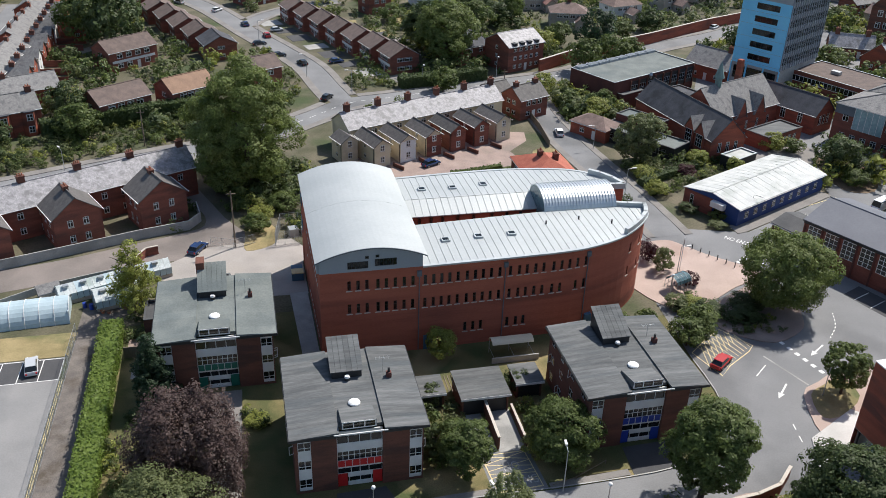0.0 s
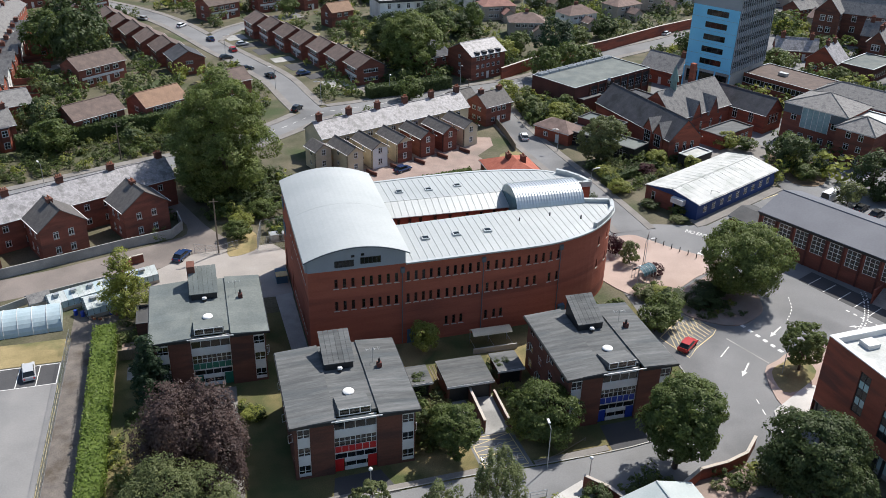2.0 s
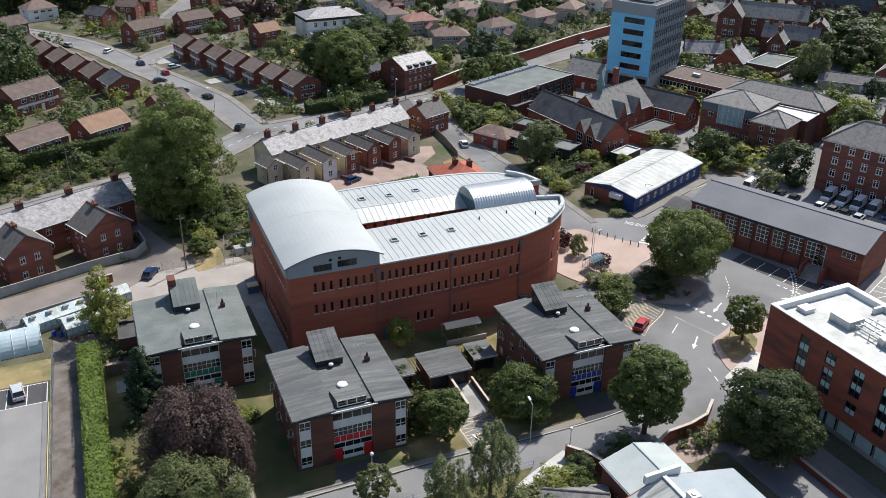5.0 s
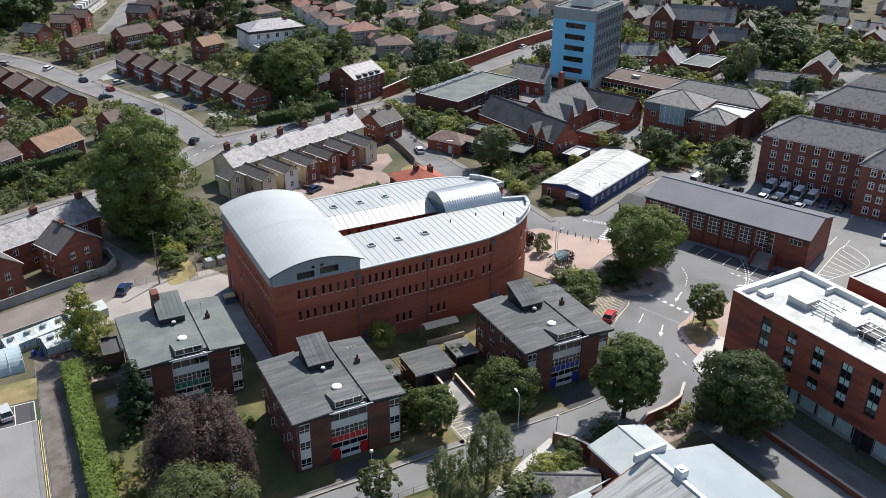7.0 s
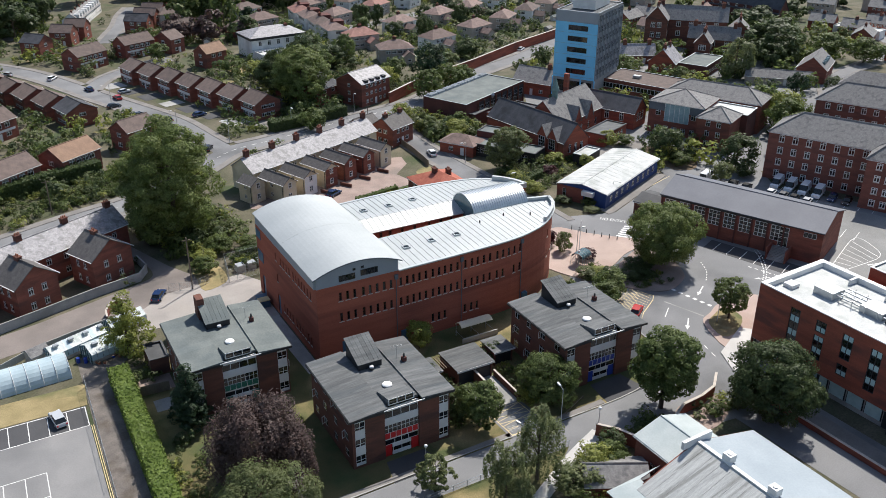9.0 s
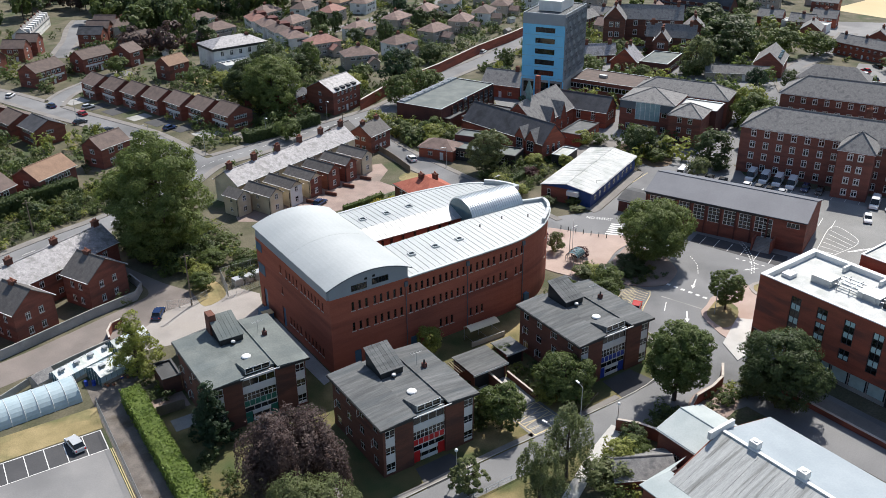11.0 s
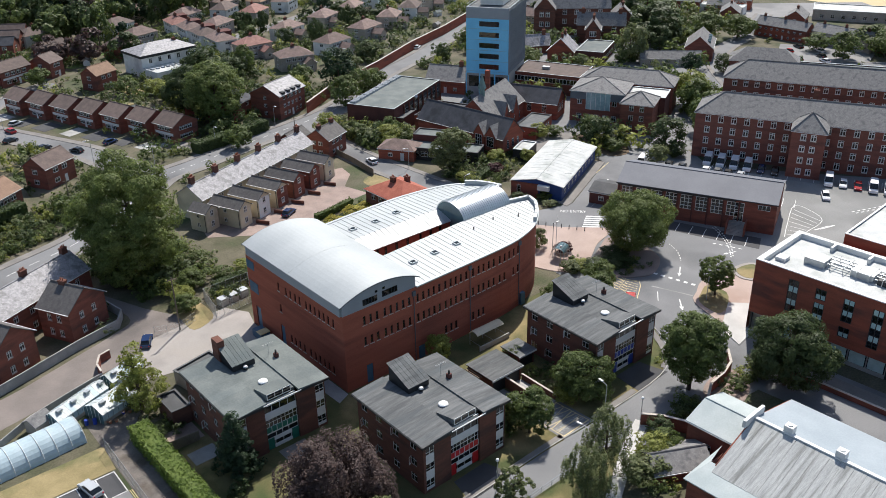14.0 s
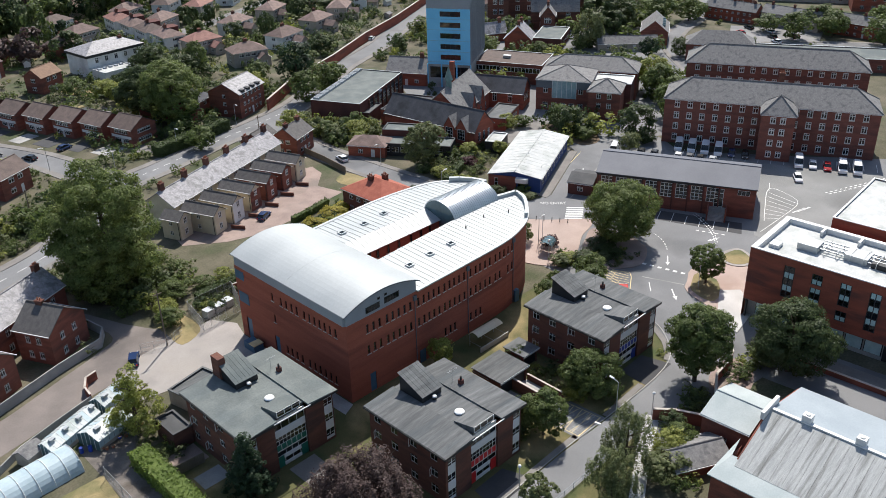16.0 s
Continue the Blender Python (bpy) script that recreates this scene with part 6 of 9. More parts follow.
h1 = home(140.9, 5.8, -64.2, 49.8, 11.6, 11.6, 15.8, BRICK_HOSP, SLATE, "four-storey brick hospital range with white sash windows", 15, 4, hip=True, win=(1.3, 1.75), bars=(0.5,), chimneys=((2, 2, 2.0),), door=False, wbar=0.14, sill=STONE)
home(134.6, 0.4, -64.2, 7.6, 8.4, 11.5, 15.2, BRICK_HOSP, SLATE, "projecting stair bay of the hospital", 2, 4, hip=True, win=(1.3, 1.6), door=False, wbar=0.18, sill=STONE)
home(171.4, 19.4, -63.2, 47.6, 11, 12, 16.1, BRICK_HOSP, SLATE, "rear hospital range of brick with a slate roof", 15, 4, hip=True, win=(1.3, 1.65), bars=(0.5,), door=False, wbar=0.15)
home(203.87, 54.02, -60.5, 21.2, 9.3, 5.6, 9.2, BRICK_HOSP, SLATE, "low hospital range with a hipped slate roof", 6, 2, hip=True, door=False)
hall(217.39, 25.81, -60.3, 55.5, 14, 4.2, BRICK_HOSP, FELT_G, "low flat-roofed hospital range with a pale roof", (14,), 1, (1.4, 1.4))
hall(176.8, -40.08, -58.8, 43.5, 18.5, 7.2, BRICK_HOSP, FELT_G, "flat-roofed hospital wing of brick", (10, 0, 0, 5), 2, (1.4, 1.5))

# tall Victorian buildings and houses beyond the tower
for x, y, yaw, L, D, e, r, lab in ((206.5, 138.6, -44, 26.2, 7.8, 10.6, 15.0, "tall Victorian brick range with steep slate roofs"), (194.0, 143.4, 42.1, 9.4, 8, 11.2, 15.8, "gabled Victorian wing with a steep slate roof"), (217.3, 124.5, 43.6, 9.4, 7.3, 8.2, 11.6, "gabled Victorian wing with a steep slate roof"), (202.5, 122.15, -50, 17.9, 6.5, 7.0, 10.8, "lower Victorian range with steep gables"), (195.09, 119.53, 37.7, 7.2, 5.3, 6.8, 10.2, "gabled Victorian bay of dark brick"), (171.87, 128.59, -27.4, 12.7, 5.9, 3.2, 6.4, "brick lodge under a steep slate roof"), (173.04, 114.33, 30, 9, 9.2, 3.8, 8.1, "bright red gabled schoolroom")):
    home(x, y, yaw, L, D, e, r, BRICK_OLD if "bright" in lab else BRICK_BLOCK if e > 6 else BRICK_HOUSE, SLATE_PALE if "bright" in lab or "lodge" in lab else SLATE, lab, max(2, int(L / 4.5)), 3 if e > 10 else 2 if e > 6 else 1, gable_win=2, win=(1.6, 2.0) if e > 6 else (1.3, 1.15), chimneys=((-L / 2 + 2, 0, 1.6), (L / 2 - 2, 0, 1.6)), wbar=0.14)
hall(183.25, 108.24, 27.4, 17.8, 9.9, 4, BRICK_DARK, FELT_G, "flat-roofed school annexe with a pale roof", (9, 4), 1, (1.8, 1.4))
rw = home(211.05, 83.46, 31, 28, 12, 6, 11, BRICK_HOUSE, SLATE, "brick house with roof windows by the lane", 5, gable_win=1, fit=(0.58, 0.778, 0.766))
for k in range(5):
    part("roof_window", B((-9 + 4.2 * k, -4.6, 7.35, -7.8 + 4.2 * k, -3.2, 8.75)), GLASS_B, rw)
home(194.24, 83.92, -46.1, 20.5, 6, 2.6, 4.5, RENDER_GREY, SLATE, "low slate-roofed cottage range", 4, 1)
home(255.59, 76.95, -89, 30, 10, 6.2, 9.6, BRICK_OLD, SLATE, "terrace of red brick houses with bay windows", 8, chimneys=[(-12 + 12 * k, 0, 1.4) for k in range(3)], gable_win=1, fit=(0.697, 0.608, 0.737))
home(258.62, 54.54, -92.3, 32, 10, 6.0, 9.2, RENDER_GREY, SLATE, "terrace of grey houses with bay windows", 8, chimneys=[(-12 + 12 * k, 0, 1.4) for k in range(3)], gable_win=1, fit=(0.714, 0.635, 0.754))
home(260.93, 29.61, -91.8, 32, 10, 6.0, 9.2, BRICK_OLD, SLATE, "terrace of red brick houses with slate roofs", 8, chimneys=[(-12 + 12 * k, 0, 1.4) for k in range(3)], gable_win=1, fit=(0.751, 0.647, 0.774))
hall(279.3, 119.35, -70.8, 18.3, 6.8, 3.4, RENDER_WHITE, WHITE_ROOF, "white pavilion with a shallow roof by the field", (8,), 1, (2.4, 1.4))
home(258.84, 160.95, -77.4, 35.1, 7.9, 6.6, 11.9, BRICK_DARK, SLATE_DARK, "large dark church with a long blue slate roof", 8, 1, win=(1.2, 5), first=3, door=False)
for x, y in ((274.88, 106.46), (291.96, 92.45), (276.98, 92.45)):
    home(x, y + 27, -65, 10, 7, 4.2, 6.8, BRICK_OLD, SLATE, "brick semi-detached pair near the field", 4, gable_win=1, chimneys=((0, 0, 1),))
hall(308.98, 69.5, -63.1, 43.8, 14.4, 4.2, RENDER_GREY, WHITE_ROOF, "pale flat-roofed sheds by the field", (10,), 1)
hall(310.55, 35.64, -62, 35.4, 13.2, 7.3, BRICK_OLD, FELT, "red brick block beyond the car park", (8,), 3)

# ---- navy hut ----
hut = home(88.99, 39.61, 25.4, 35.4, 13.4, 3.9, 5.1, NAVY, WHITE_ROOF, "navy-blue boarded hut with a white sheet roof", 9, 1, win=(1.6, 1.6), first=1.1, gable_win=0, back=6, door=False, bars=(0.33, 0.66), fit=(0.806, 0.901, 0.898))
part("brick_end", B((-17.9, -0.5, 0, -17.68, 6.8, 3.8)), BRICK_HOUSE, hut, "red brick entrance end")
part("porch_panel", B((-19.0, -3.6, 2.6, -17.7, -0.5, 3.8)), WHITE, hut, "white porch fascia")
part("entrance_door", B((-17.86, -2.8, 0.1, -17.72, -1.0, 2.3)), GLASS, hut)
put_window(hut, (-17.9, 6.7), (-17.9, -0.5), 2.0, 0.9, 0.9, 2.2, (), (0.5,), WHITE, -0.04)
for i in range(16):
    bm = bmesh.new()
    u = -17.0 + 2.27 * i
    for s in (-1, 1):
        r0 = [(u - 0.04, s * 7.05, 3.93), (u + 0.04, s * 7.05, 3.93), (u + 0.04, s * 0.1, 5.22), (u - 0.04, s * 0.1, 5.22)]
        add_hull(bm, r0, [(x, y, z + 0.07) for x, y, z in r0])
    part("roof_rib", bm, WHITE_ROOF, hut)

# ---- hall with tall windows ----
lh = home(97.4, 4.4, -65.6, 35.4, 17, 7.4, 9.7, BRICK_HOUSE, HALL_ROOF, "brick hall with tall white windows and a dark roof", 0, 1, back=6, gable_win=0, win=(2.6, 3.0), first=3.2, door=False, trim=DARK, fit=(0.939, 0.835, 0.921))
for i in range(8):
    u = 2.0 + 3.4 * i
    put_window(lh, (-17.7, -8.5), (17.7, -8.5), u + 0.4, 3.2, 2.7, 3.5, (0.33, 0.66), (0.25, 0.5, 0.75), WHITE, -0.06, "tall_window", 0.1)
put_window(lh, (-17.7, -8.5), (17.7, -8.5), 27.6, 2.2, 2.0, 4.5, (0.5,), (0.5, 0.75), WHITE, -0.06, "entrance_glazing", 0.1)
put_window(lh, (-17.7, -8.5), (17.7, -8.5), 32.8, 5.6, 2.6, 1.2, (0.33, 0.66), (), WHITE, -0.06)
part("dark_fascia", B((-17.7, -8.72, 6.8, 9.0, -8.5, 7.4)), DARK, lh)
for i in range(9):
    part("pier", B((-17.5 + 3.4 * i, -8.7, 0, -17.2 + 3.4 * i, -8.5, 6.8)), BRICK_DARK, lh)
stairs = thing("entrance_steps", lh.matrix_basis @ pose(9.9, -8.5, 0), "concrete steps up to the hall door", "steps")
for i in range(11):
    part("step", B((-1.8, -3.9 + 0.34 * i, 0.0, 1.8, -3.9 + 0.34 * (i + 1), 0.2 * (i + 1))), CONCRETE, stairs)
part("side_wall", B((-2.1, -4.0, 0, -1.8, 0, 2.9)), BRICK_HOUSE, stairs)
part("side_wall", B((1.8, -4.0, 0, 2.1, 0, 2.9)), BRICK_HOUSE, stairs)
home(87.37, 22.28, -67.9, 5.5, 7.5, 2.9, 3.8, BRICK_DARK, FELT_DARK, "low brick annexe at the end of the hall", 1, 1)

# ---- modern red brick building ----
md = thing("modern_hall", pose(61.6, -30.3, 0, 0, 0, 3.4) @ Matrix.Diagonal((1.03, 1.03, 0.885, 1)), "modern red brick hall with dark framed windows and a white roof", "building")
TAKEN.append((66, -60, 0, 16, 60))
H, W, DP = 15.1, 14.5, 52.0
holes, wins = [], []
for i in range(10):
    u = 6.6 + 4.35 * i
    for z0, z1, bars_ in (((7.0, 13.6, (0.2, 0.4, 0.6, 0.8)),), ((11.4, 13.6, (0.5,)), (6.3, 10.8, (0.25, 0.5, 0.75))), ((8.9, 13.5, (0.25, 0.5, 0.75)), (5.8, 7.9, (0.5,))), ((5.7, 13.4, (0.16, 0.33, 0.5, 0.66, 0.83)),))[i % 4]:
        holes.append((u - 0.85, z0, u + 0.85, z1))
        wins.append((u, z0, 1.7, z1 - z0, bars_))
bm = bmesh.new()
wall_panel(bm, (0, 0), (0, -DP), 4.1, H, holes, 0.3)
for k in range(5):
    part("column", tube((0.35, -0.5 - 11.5 * k, 0), (0.35, -0.5 - 11.5 * k, 4.1), 0.2, 0.2, 10), DARK, md)
wf = part("west_wall", bm, BRICK_OLD, md)
for u, z, w, h, bars_ in wins:
    wo = put_window(wf, (0, 0), (0, -DP), u, z, w, h, (0.5,), bars_, DARK, 0.12, "framed_window", 0.14)
    # alternate cells get a pale sheet as a painted sky reflection
    cells = [0.0, *bars_, 1.0]
    for k in range(len(cells) - 1):
        if k % 2 == (1 if len(cells) > 3 else 0):
            part("pale_pane", B((-w / 2 + 0.16, 0.004, h * cells[k] + 0.1, w / 2 - 0.16, 0.014, h * cells[k + 1] - 0.1)), SKY_PANE, wo)
bm = bmesh.new()
wall_panel(bm, (W, 0), (0, 0), 0, H)
wall_panel(bm, (W, -DP), (W, 0), 0, H)
wall_panel(bm, (0, -DP), (W, -DP), 0, H)
part("wall", bm, BRICK_OLD, md)
bm = bmesh.new()
wall_panel(bm, (1.2, 0), (1.2, -DP), 0, 4.1)
part("plinth_wall", bm, CONCRETE, md, "grey concrete ground-floor wall")
for i in range(17):
    # every fifth bay: a near-black slab on the wall as painted recess shade
    put_window(md, (1.2, 0), (1.2, -DP), 3.2 + 2.9 * i, 0.9, 2.7, 2.9, (0.5,), (), DARK, -0.08, "shop_window", 0.08) if i % 5 != 2 else part("recess", B((1.1, -4.6 - 2.9 * i, 0.1, 1.2, -1.8 - 2.9 * i, 3.2)), DARK, md)
    part("pale_glazing", B((1.02, -4.4 - 2.9 * i, 1.0, 1.06, -2.0 - 2.9 * i, 3.6)), SKY_PANE, md) if i % 5 != 2 else None
part("soffit", B((0, -DP, 4.05, 1.3, 0, 4.12)), CONCRETE, md)
part("roof", B((0.3, -DP + 0.3, 14.0, W - 0.3, -0.3, 14.3)), WHITE_ROOF, md, "white membrane roof")
for name, b in (("parapet", (-0.04, -DP, H, 0.5, 0.04, H + 0.16)), ("parapet", (W - 0.5, -DP, H, W + 0.04, 0.04, H + 0.16)), ("parapet", (0.5, -0.5, H, W - 0.5, 0.04, H + 0.16)), ("parapet", (0.5, -DP, H, W - 0.5, -DP + 0.5, H + 0.16))):
    part(name, B(b), WHITE, md, "pale metal parapet coping")
part("parapet_lining", B((W - 0.9, -DP, 14.2, W - 0.5, -0.5, H + 0.2), (0.5, -0.9, 14.2, W - 0.9, -0.5, H + 0.2)), WHITE, md)
for i in range(8):
    part("upstand", B((W - 2.6, -7 - 6 * i, 14.3, W - 0.9, -6.6 - 6 * i, 15.3)), WHITE, md)
plant = part("plant_box", B((5.2, -8.6, 14.3, 8.0, -5.4, 15.7)), STEEL, md, "grey rooftop plant unit")
part("plant_box", B((3.2, -3.2, 14.3, 5.0, -1.6, 15.0)), WHITE, md)
part("plant_box", B((6.0, -16, 14.3, 9.0, -12.5, 15.6)), STEEL, md)
for k in range(4):
    bm = tube((6.2 + 0.9 * k, -8.5, 15.1 + 0.12 * k), (6.2 + 0.9 * k, -48, 15.1 + 0.12 * k), 0.13)
    part("pipe_run", bm, STEEL, md)
for k in range(20):
    part("pipe_frame", B((5.6, -9.5 - 2 * k, 14.3, 5.7, -9.4 - 2 * k, 15.6), (9.4, -9.5 - 2 * k, 14.3, 9.5, -9.4 - 2 * k, 15.6), (5.6, -9.5 - 2 * k, 15.5, 9.5, -9.4 - 2 * k, 15.6)), STEEL, md)
for k in range(5):
    part("condenser", B((6.0, -19 - 5 * k, 14.35, 8.8, -16.6 - 5 * k, 15.3)), DARK, md)
e2 = hall(92.04, -60.08, 4, 21.9, 49.6, 14.3, BRICK_OLD, WHITE_ROOF, "rear wing of the modern hall with a white roof", (5,), 4, (1.5, 2.4), frame_mat=DARK, edge=WHITE)
part("roof_box", B((-8, 8, 14.3, -4, 16, 16)), WHITE, e2)

# ---- sports hall and shed ----
sp = thing("sports_hall", pose(30.43, -50.23, 0, 0, 0, 2.2), "sports hall with a pale sheet metal roof", "building")
TAKEN.append((29, -70, 0, 24, 42))
bm = bmesh.new()
wall_panel(bm, (10.1, 0), (-9, 0), 0, 5)
wall_panel(bm, (10.1, -38), (10.1, 0), 0, 6)
wall_panel(bm, (-9, 0), (-9, -38), 0, 5)
part("wall", bm, BRICK_HOUSE, sp)
bm = bmesh.new()
ring = [(-9, 0.0, 4.5), (10.1, 0.0, 4.5), (10.1, 0.0, 5.9), (0, 0.0, 8.35), (-9, 0.0, 5.1)]
add_hull(bm, ring, [(x, 0.25, z) for x, _, z in ring])
bmesh.ops.recalc_face_normals(bm, faces=bm.faces)
part("gable_wall", bm, BRICK_HOUSE, sp)
part("gable_coping", B((-2.4, -0.05, 8.0, 2.4, 0.4, 9.1)), WHITE, sp, "white coping upstand")
SHEET_PALE = surf("pale_ribbed_sheet", (0.37, 0.42, 0.42), (0.44, 0.485, 0.48), 0.4, 0.75, 0.1, 5, vary=0.06, spec=0.25)
CORR = surf("weathered_corrugated_sheet", (0.34, 0.35, 0.345), (0.44, 0.45, 0.44), 0.6, 0.85, 0.25, 4, stretch=(0.3, 5, 1), vary=0.18, dirt=(0.24, 0.245, 0.235), spec=0.2)
SMOOTH = surf("pale_blue_sheet", (0.30, 0.345, 0.375), (0.345, 0.39, 0.42), 0.2, 0.8, 0.03, 4, vary=0.05, spec=0.2)
for i in range(26):
    y0, y1 = -1.5 * i, -1.5 * (i + 1) + 0.03
    bm = bmesh.new()
    r0 = [(-9.6, y0, 4.95), (-9.6, y1, 4.95), (0, y1, 8.4), (0, y0, 8.4)]
    add_hull(bm, r0, [(x, y, z + 0.1) for x, y, z in r0])
    bmesh.ops.recalc_face_normals(bm, faces=bm.faces)
    part("roof_sheet", bm, CORR, sp)
bm = bmesh.new()
r0 = [(0.05, 0, 8.4), (0.05, -39, 8.4), (10.5, -39, 5.9), (10.5, 0, 5.9)]
add_hull(bm, r0, [(x, y, z + 0.1) for x, y, z in r0])
bmesh.ops.recalc_face_normals(bm, faces=bm.faces)
part("roof_slope", bm, SMOOTH, sp, "pale blue-grey roof slope")
part("ridge_cap", B((-0.25, -39, 8.42, 0.25, 0, 8.62)), WHITE, sp)
for y in (-4.6, -11.4, -18.2, -25):
    v = part("ridge_vent", B((-0.1, y - 0.6, 8.5, 1.0, y + 0.6, 9.5)), WHITE, sp, "white ridge ventilator")
    part("vent_cap", tube((0.45, y, 9.5), (0.45, y, 9.62), 0.32, 0.3, 12), STEEL, v)
bm = bmesh.new()
r0 = [(-12.4, 2.2, 4.2), (-12.4, -14, 4.2), (-8.2, -14, 5.2), (-8.2, 1.0, 5.2), (-4.2, 1.8, 5.0)]
add_hull(bm, r0, [(x, y, z + 0.15) for x, y, z in r0])
bmesh.ops.recalc_face_normals(bm, faces=bm.faces)
part("lean_to_roof", bm, SHEET_PALE, sp)
part("lean_to_wall", prism([(-12, 1.8), (-12, -13.8), (-8.3, -13.8), (-8.3, 0.8), (-4.4, 1.4)], 0, 4.25), BRICK_HOUSE, sp)
house(32.64, -45.15, 92.3, 6.7, 8.7, 4.5, 5.8, BRICK_HOUSE, SHEET_PALE, "small brick outbuilding with a pale sheet roof", 0, 1, back=1, win=(1.0, 1.2), door=False)
TAKEN.append((31.6, -44.9, 90, 7, 9))
home(23.21, -43.74, -28, 8.1, 5.3, 1.8, 3, BRICK_HOUSE, SLATE, "low outhouse with mossy grey tiles", 0, 1, door=False)


# ---- walls, fences and hedges ----
def fence_wall(points, height, thick, material, label, name="boundary_wall", cat="wall", cap=None):
    w = thing(name, pose(0, 0, 0), label, cat)
    for (ax, ay), (bx, by) in zip(points, points[1:]):
        L = math.dist((ax, ay), (bx, by))
        m = Matrix.Translation((ax, ay, 0)) @ Matrix.Rotation(math.atan2(by - ay, bx - ax), 4, "Z")
        s = part("wall_length", B((0, -thick / 2, -0.05, L + thick * 0.3, thick / 2, height)), material, w, m=m)
        if cap:
            part("coping", B((-0.02, -thick / 2 - 0.05, height, L + thick * 0.3 + 0.02, thick / 2 + 0.05, height + 0.1)), cap, s)
    return w


def mesh_fence(points, height, label, step=2.5):
    f = thing("mesh_fence", pose(0, 0, 0), label, "fence")
    for (ax, ay), (bx, by) in zip(points, points[1:]):
        L = math.dist((ax, ay), (bx, by))
        m = Matrix.Translation((ax, ay, 0)) @ Matrix.Rotation(math.atan2(by - ay, bx - ax), 4, "Z")
        n = max(1, round(L / step))
        for i in range(n):
            part("post", tube((L * i / n, 0, 0), (L * i / n, 0, height), 0.04, 0.04, 6), STEEL, f, m=m)
            bm = bmesh.new()
            x0, x1 = L * i / n, L * (i + 1) / n
            for k in range(13):
                x = x0 + (x1 - x0) * k / 13
                add_box(bm, x - 0.008, -0.008, 0.05, x + 0.008, 0.008, height)
            for z in (0.1, height / 2, height):
                add_box(bm, x0, -0.012, z - 0.012, x1, 0.012, z + 0.012)
            tagged(part("panel", bm, STEEL, f, m=m), kind="stuff")
    return f


lay_pavements()
for k in range(8):
    fence_wall([(-58.4 - 0.12 * k, 122 + 7.4 * k), (-50.5 - 0.12 * k, 122 + 7.4 * k)], 1.7, 0.2, BRICK_HOUSE, "brick wall between the terrace back yards")
fence_wall([(-47.06, 20.9), (-42.24, 23.84), (-39.48, 25.49), (-33.63, 27.47), (-27.15, 29.42)], 1.2, 0.16, CONCRETE, "grey concrete fence between lane and greenhouses")
fence_wall([(-27.15, 29.42), (-26.91, 31.84), (-25.66, 34.13), (-23.84, 34.67)], 1.5, 0.22, BRICK_HOUSE, "curved brick wall at the end of the greenhouses", cap=STONE)
fence_wall([(-56.29, 30.39), (-36.94, 36.97), (-27.2, 40.49), (-19.06, 42.75), (-17.16, 45.8), (-17.93, 50.59)], 1.8, 0.22, CONCRETE, "grey block yard wall behind the old terrace")
fence_wall([(71.94, 123.99), (87.96, 134.81), (115.73, 147.71), (142.07, 162.09), (168.29, 173.82), (202.53, 191.92), (226.22, 204.71)], 3.4, 0.5, BRICK_OLD, "high red brick boundary wall along the street", cap=STONE)
fence_wall([(27.23, -34.88), (29.19, -37.21), (30.69, -40.5), (31.13, -41.74)], 2.0, 0.3, BRICK_HOUSE, "low brick wall with a scalloped top", cap=STONE)
fence_wall([(36.95, -39.32), (41.53, -36.97), (45.38, -36.63), (48.71, -35.69), (51.45, -33.34)], 1.7, 0.3, BRICK_OLD, "curving red brick wall under the trees", cap=STONE)
fence_wall([(19.21, -13.46), (19.04, -22.21)], 1.9, 0.25, BRICK_BLOCK, "brick wall beside the concrete path", cap=STONE)
fence_wall([(22.69, -15.22), (22.6, -22.33)], 0.9, 0.2, BRICK_BLOCK, "low brick wall beside the concrete path", cap=STONE)
fence_wall([(43.26, 46.81), (43.2, 55.5)], 1.7, 0.12, WOOD, "weathered timber garden fence", "timber_fence", "fence")
fence_wall([(56.83, 70.46), (57.91, 80.39), (58.23, 88.54)], 1.7, 0.12, WOOD, "weathered timber garden fence", "timber_fence", "fence")
fence_wall([(6.39, 42.44), (13.05, 41.8), (22.38, 43.83)], 1.4, 0.2, BRICK_HOUSE, "brick garden wall north of the yard", cap=STONE)
fence_wall([(54.42, -37.12), (57.07, -85.99)], 0.9, 0.3, BRICK_HOUSE, "low brick wall along the ramp", cap=STONE)
mesh_fence([(-33.62, 11.67), (-34.72, -48.11)], 2.2, "galvanised mesh fence along the car park")
mesh_fence([(-4.55, 34.28), (3.61, 35.24), (6.02, 41.71), (-3.33, 41.4), (-4.55, 34.28)], 2.6, "grey mesh fence round the substation", 1.6)
mesh_fence([(-15.31, 36.21), (-11.54, 34.52), (-7.7, 36.14)], 1.7, "grey mesh gate across the yard")
hedge([(-28.62, 11.66), (-28.59, -8.22), (-28.49, -47.84)], 3.0, 2.5, LEAF_HEDGE, "long clipped bright green hedge")
hedge([(-50.93, 91.27), (-29.1, 99.46), (-15.77, 103.62)], 3.0, 4.0, LEAF_DK, "tall dark garden hedge", 0.6, 0.3)
hedge([(31.44, 115.37), (42.35, 117.17), (55.39, 120.25)], 3.5, 3.0, LEAF_DK, "clipped dark hedge beside the end house", 0.5, 0.26)
hedge([(-0.35, 43.55), (11.11, 44.15), (20.39, 48.43), (30.4, 51.68), (41.13, 53.96)], 1.6, 1.8, LEAF_DK, "low dark hedge behind the brick hall", 0.4, 0.2)
hedge([(68.62, 47.75), (75.19, 50.98), (83.32, 54.09), (88.68, 58.92)], 2.0, 1.6, LEAF_DK, "low garden hedge beside the school", 0.4, 0.2)
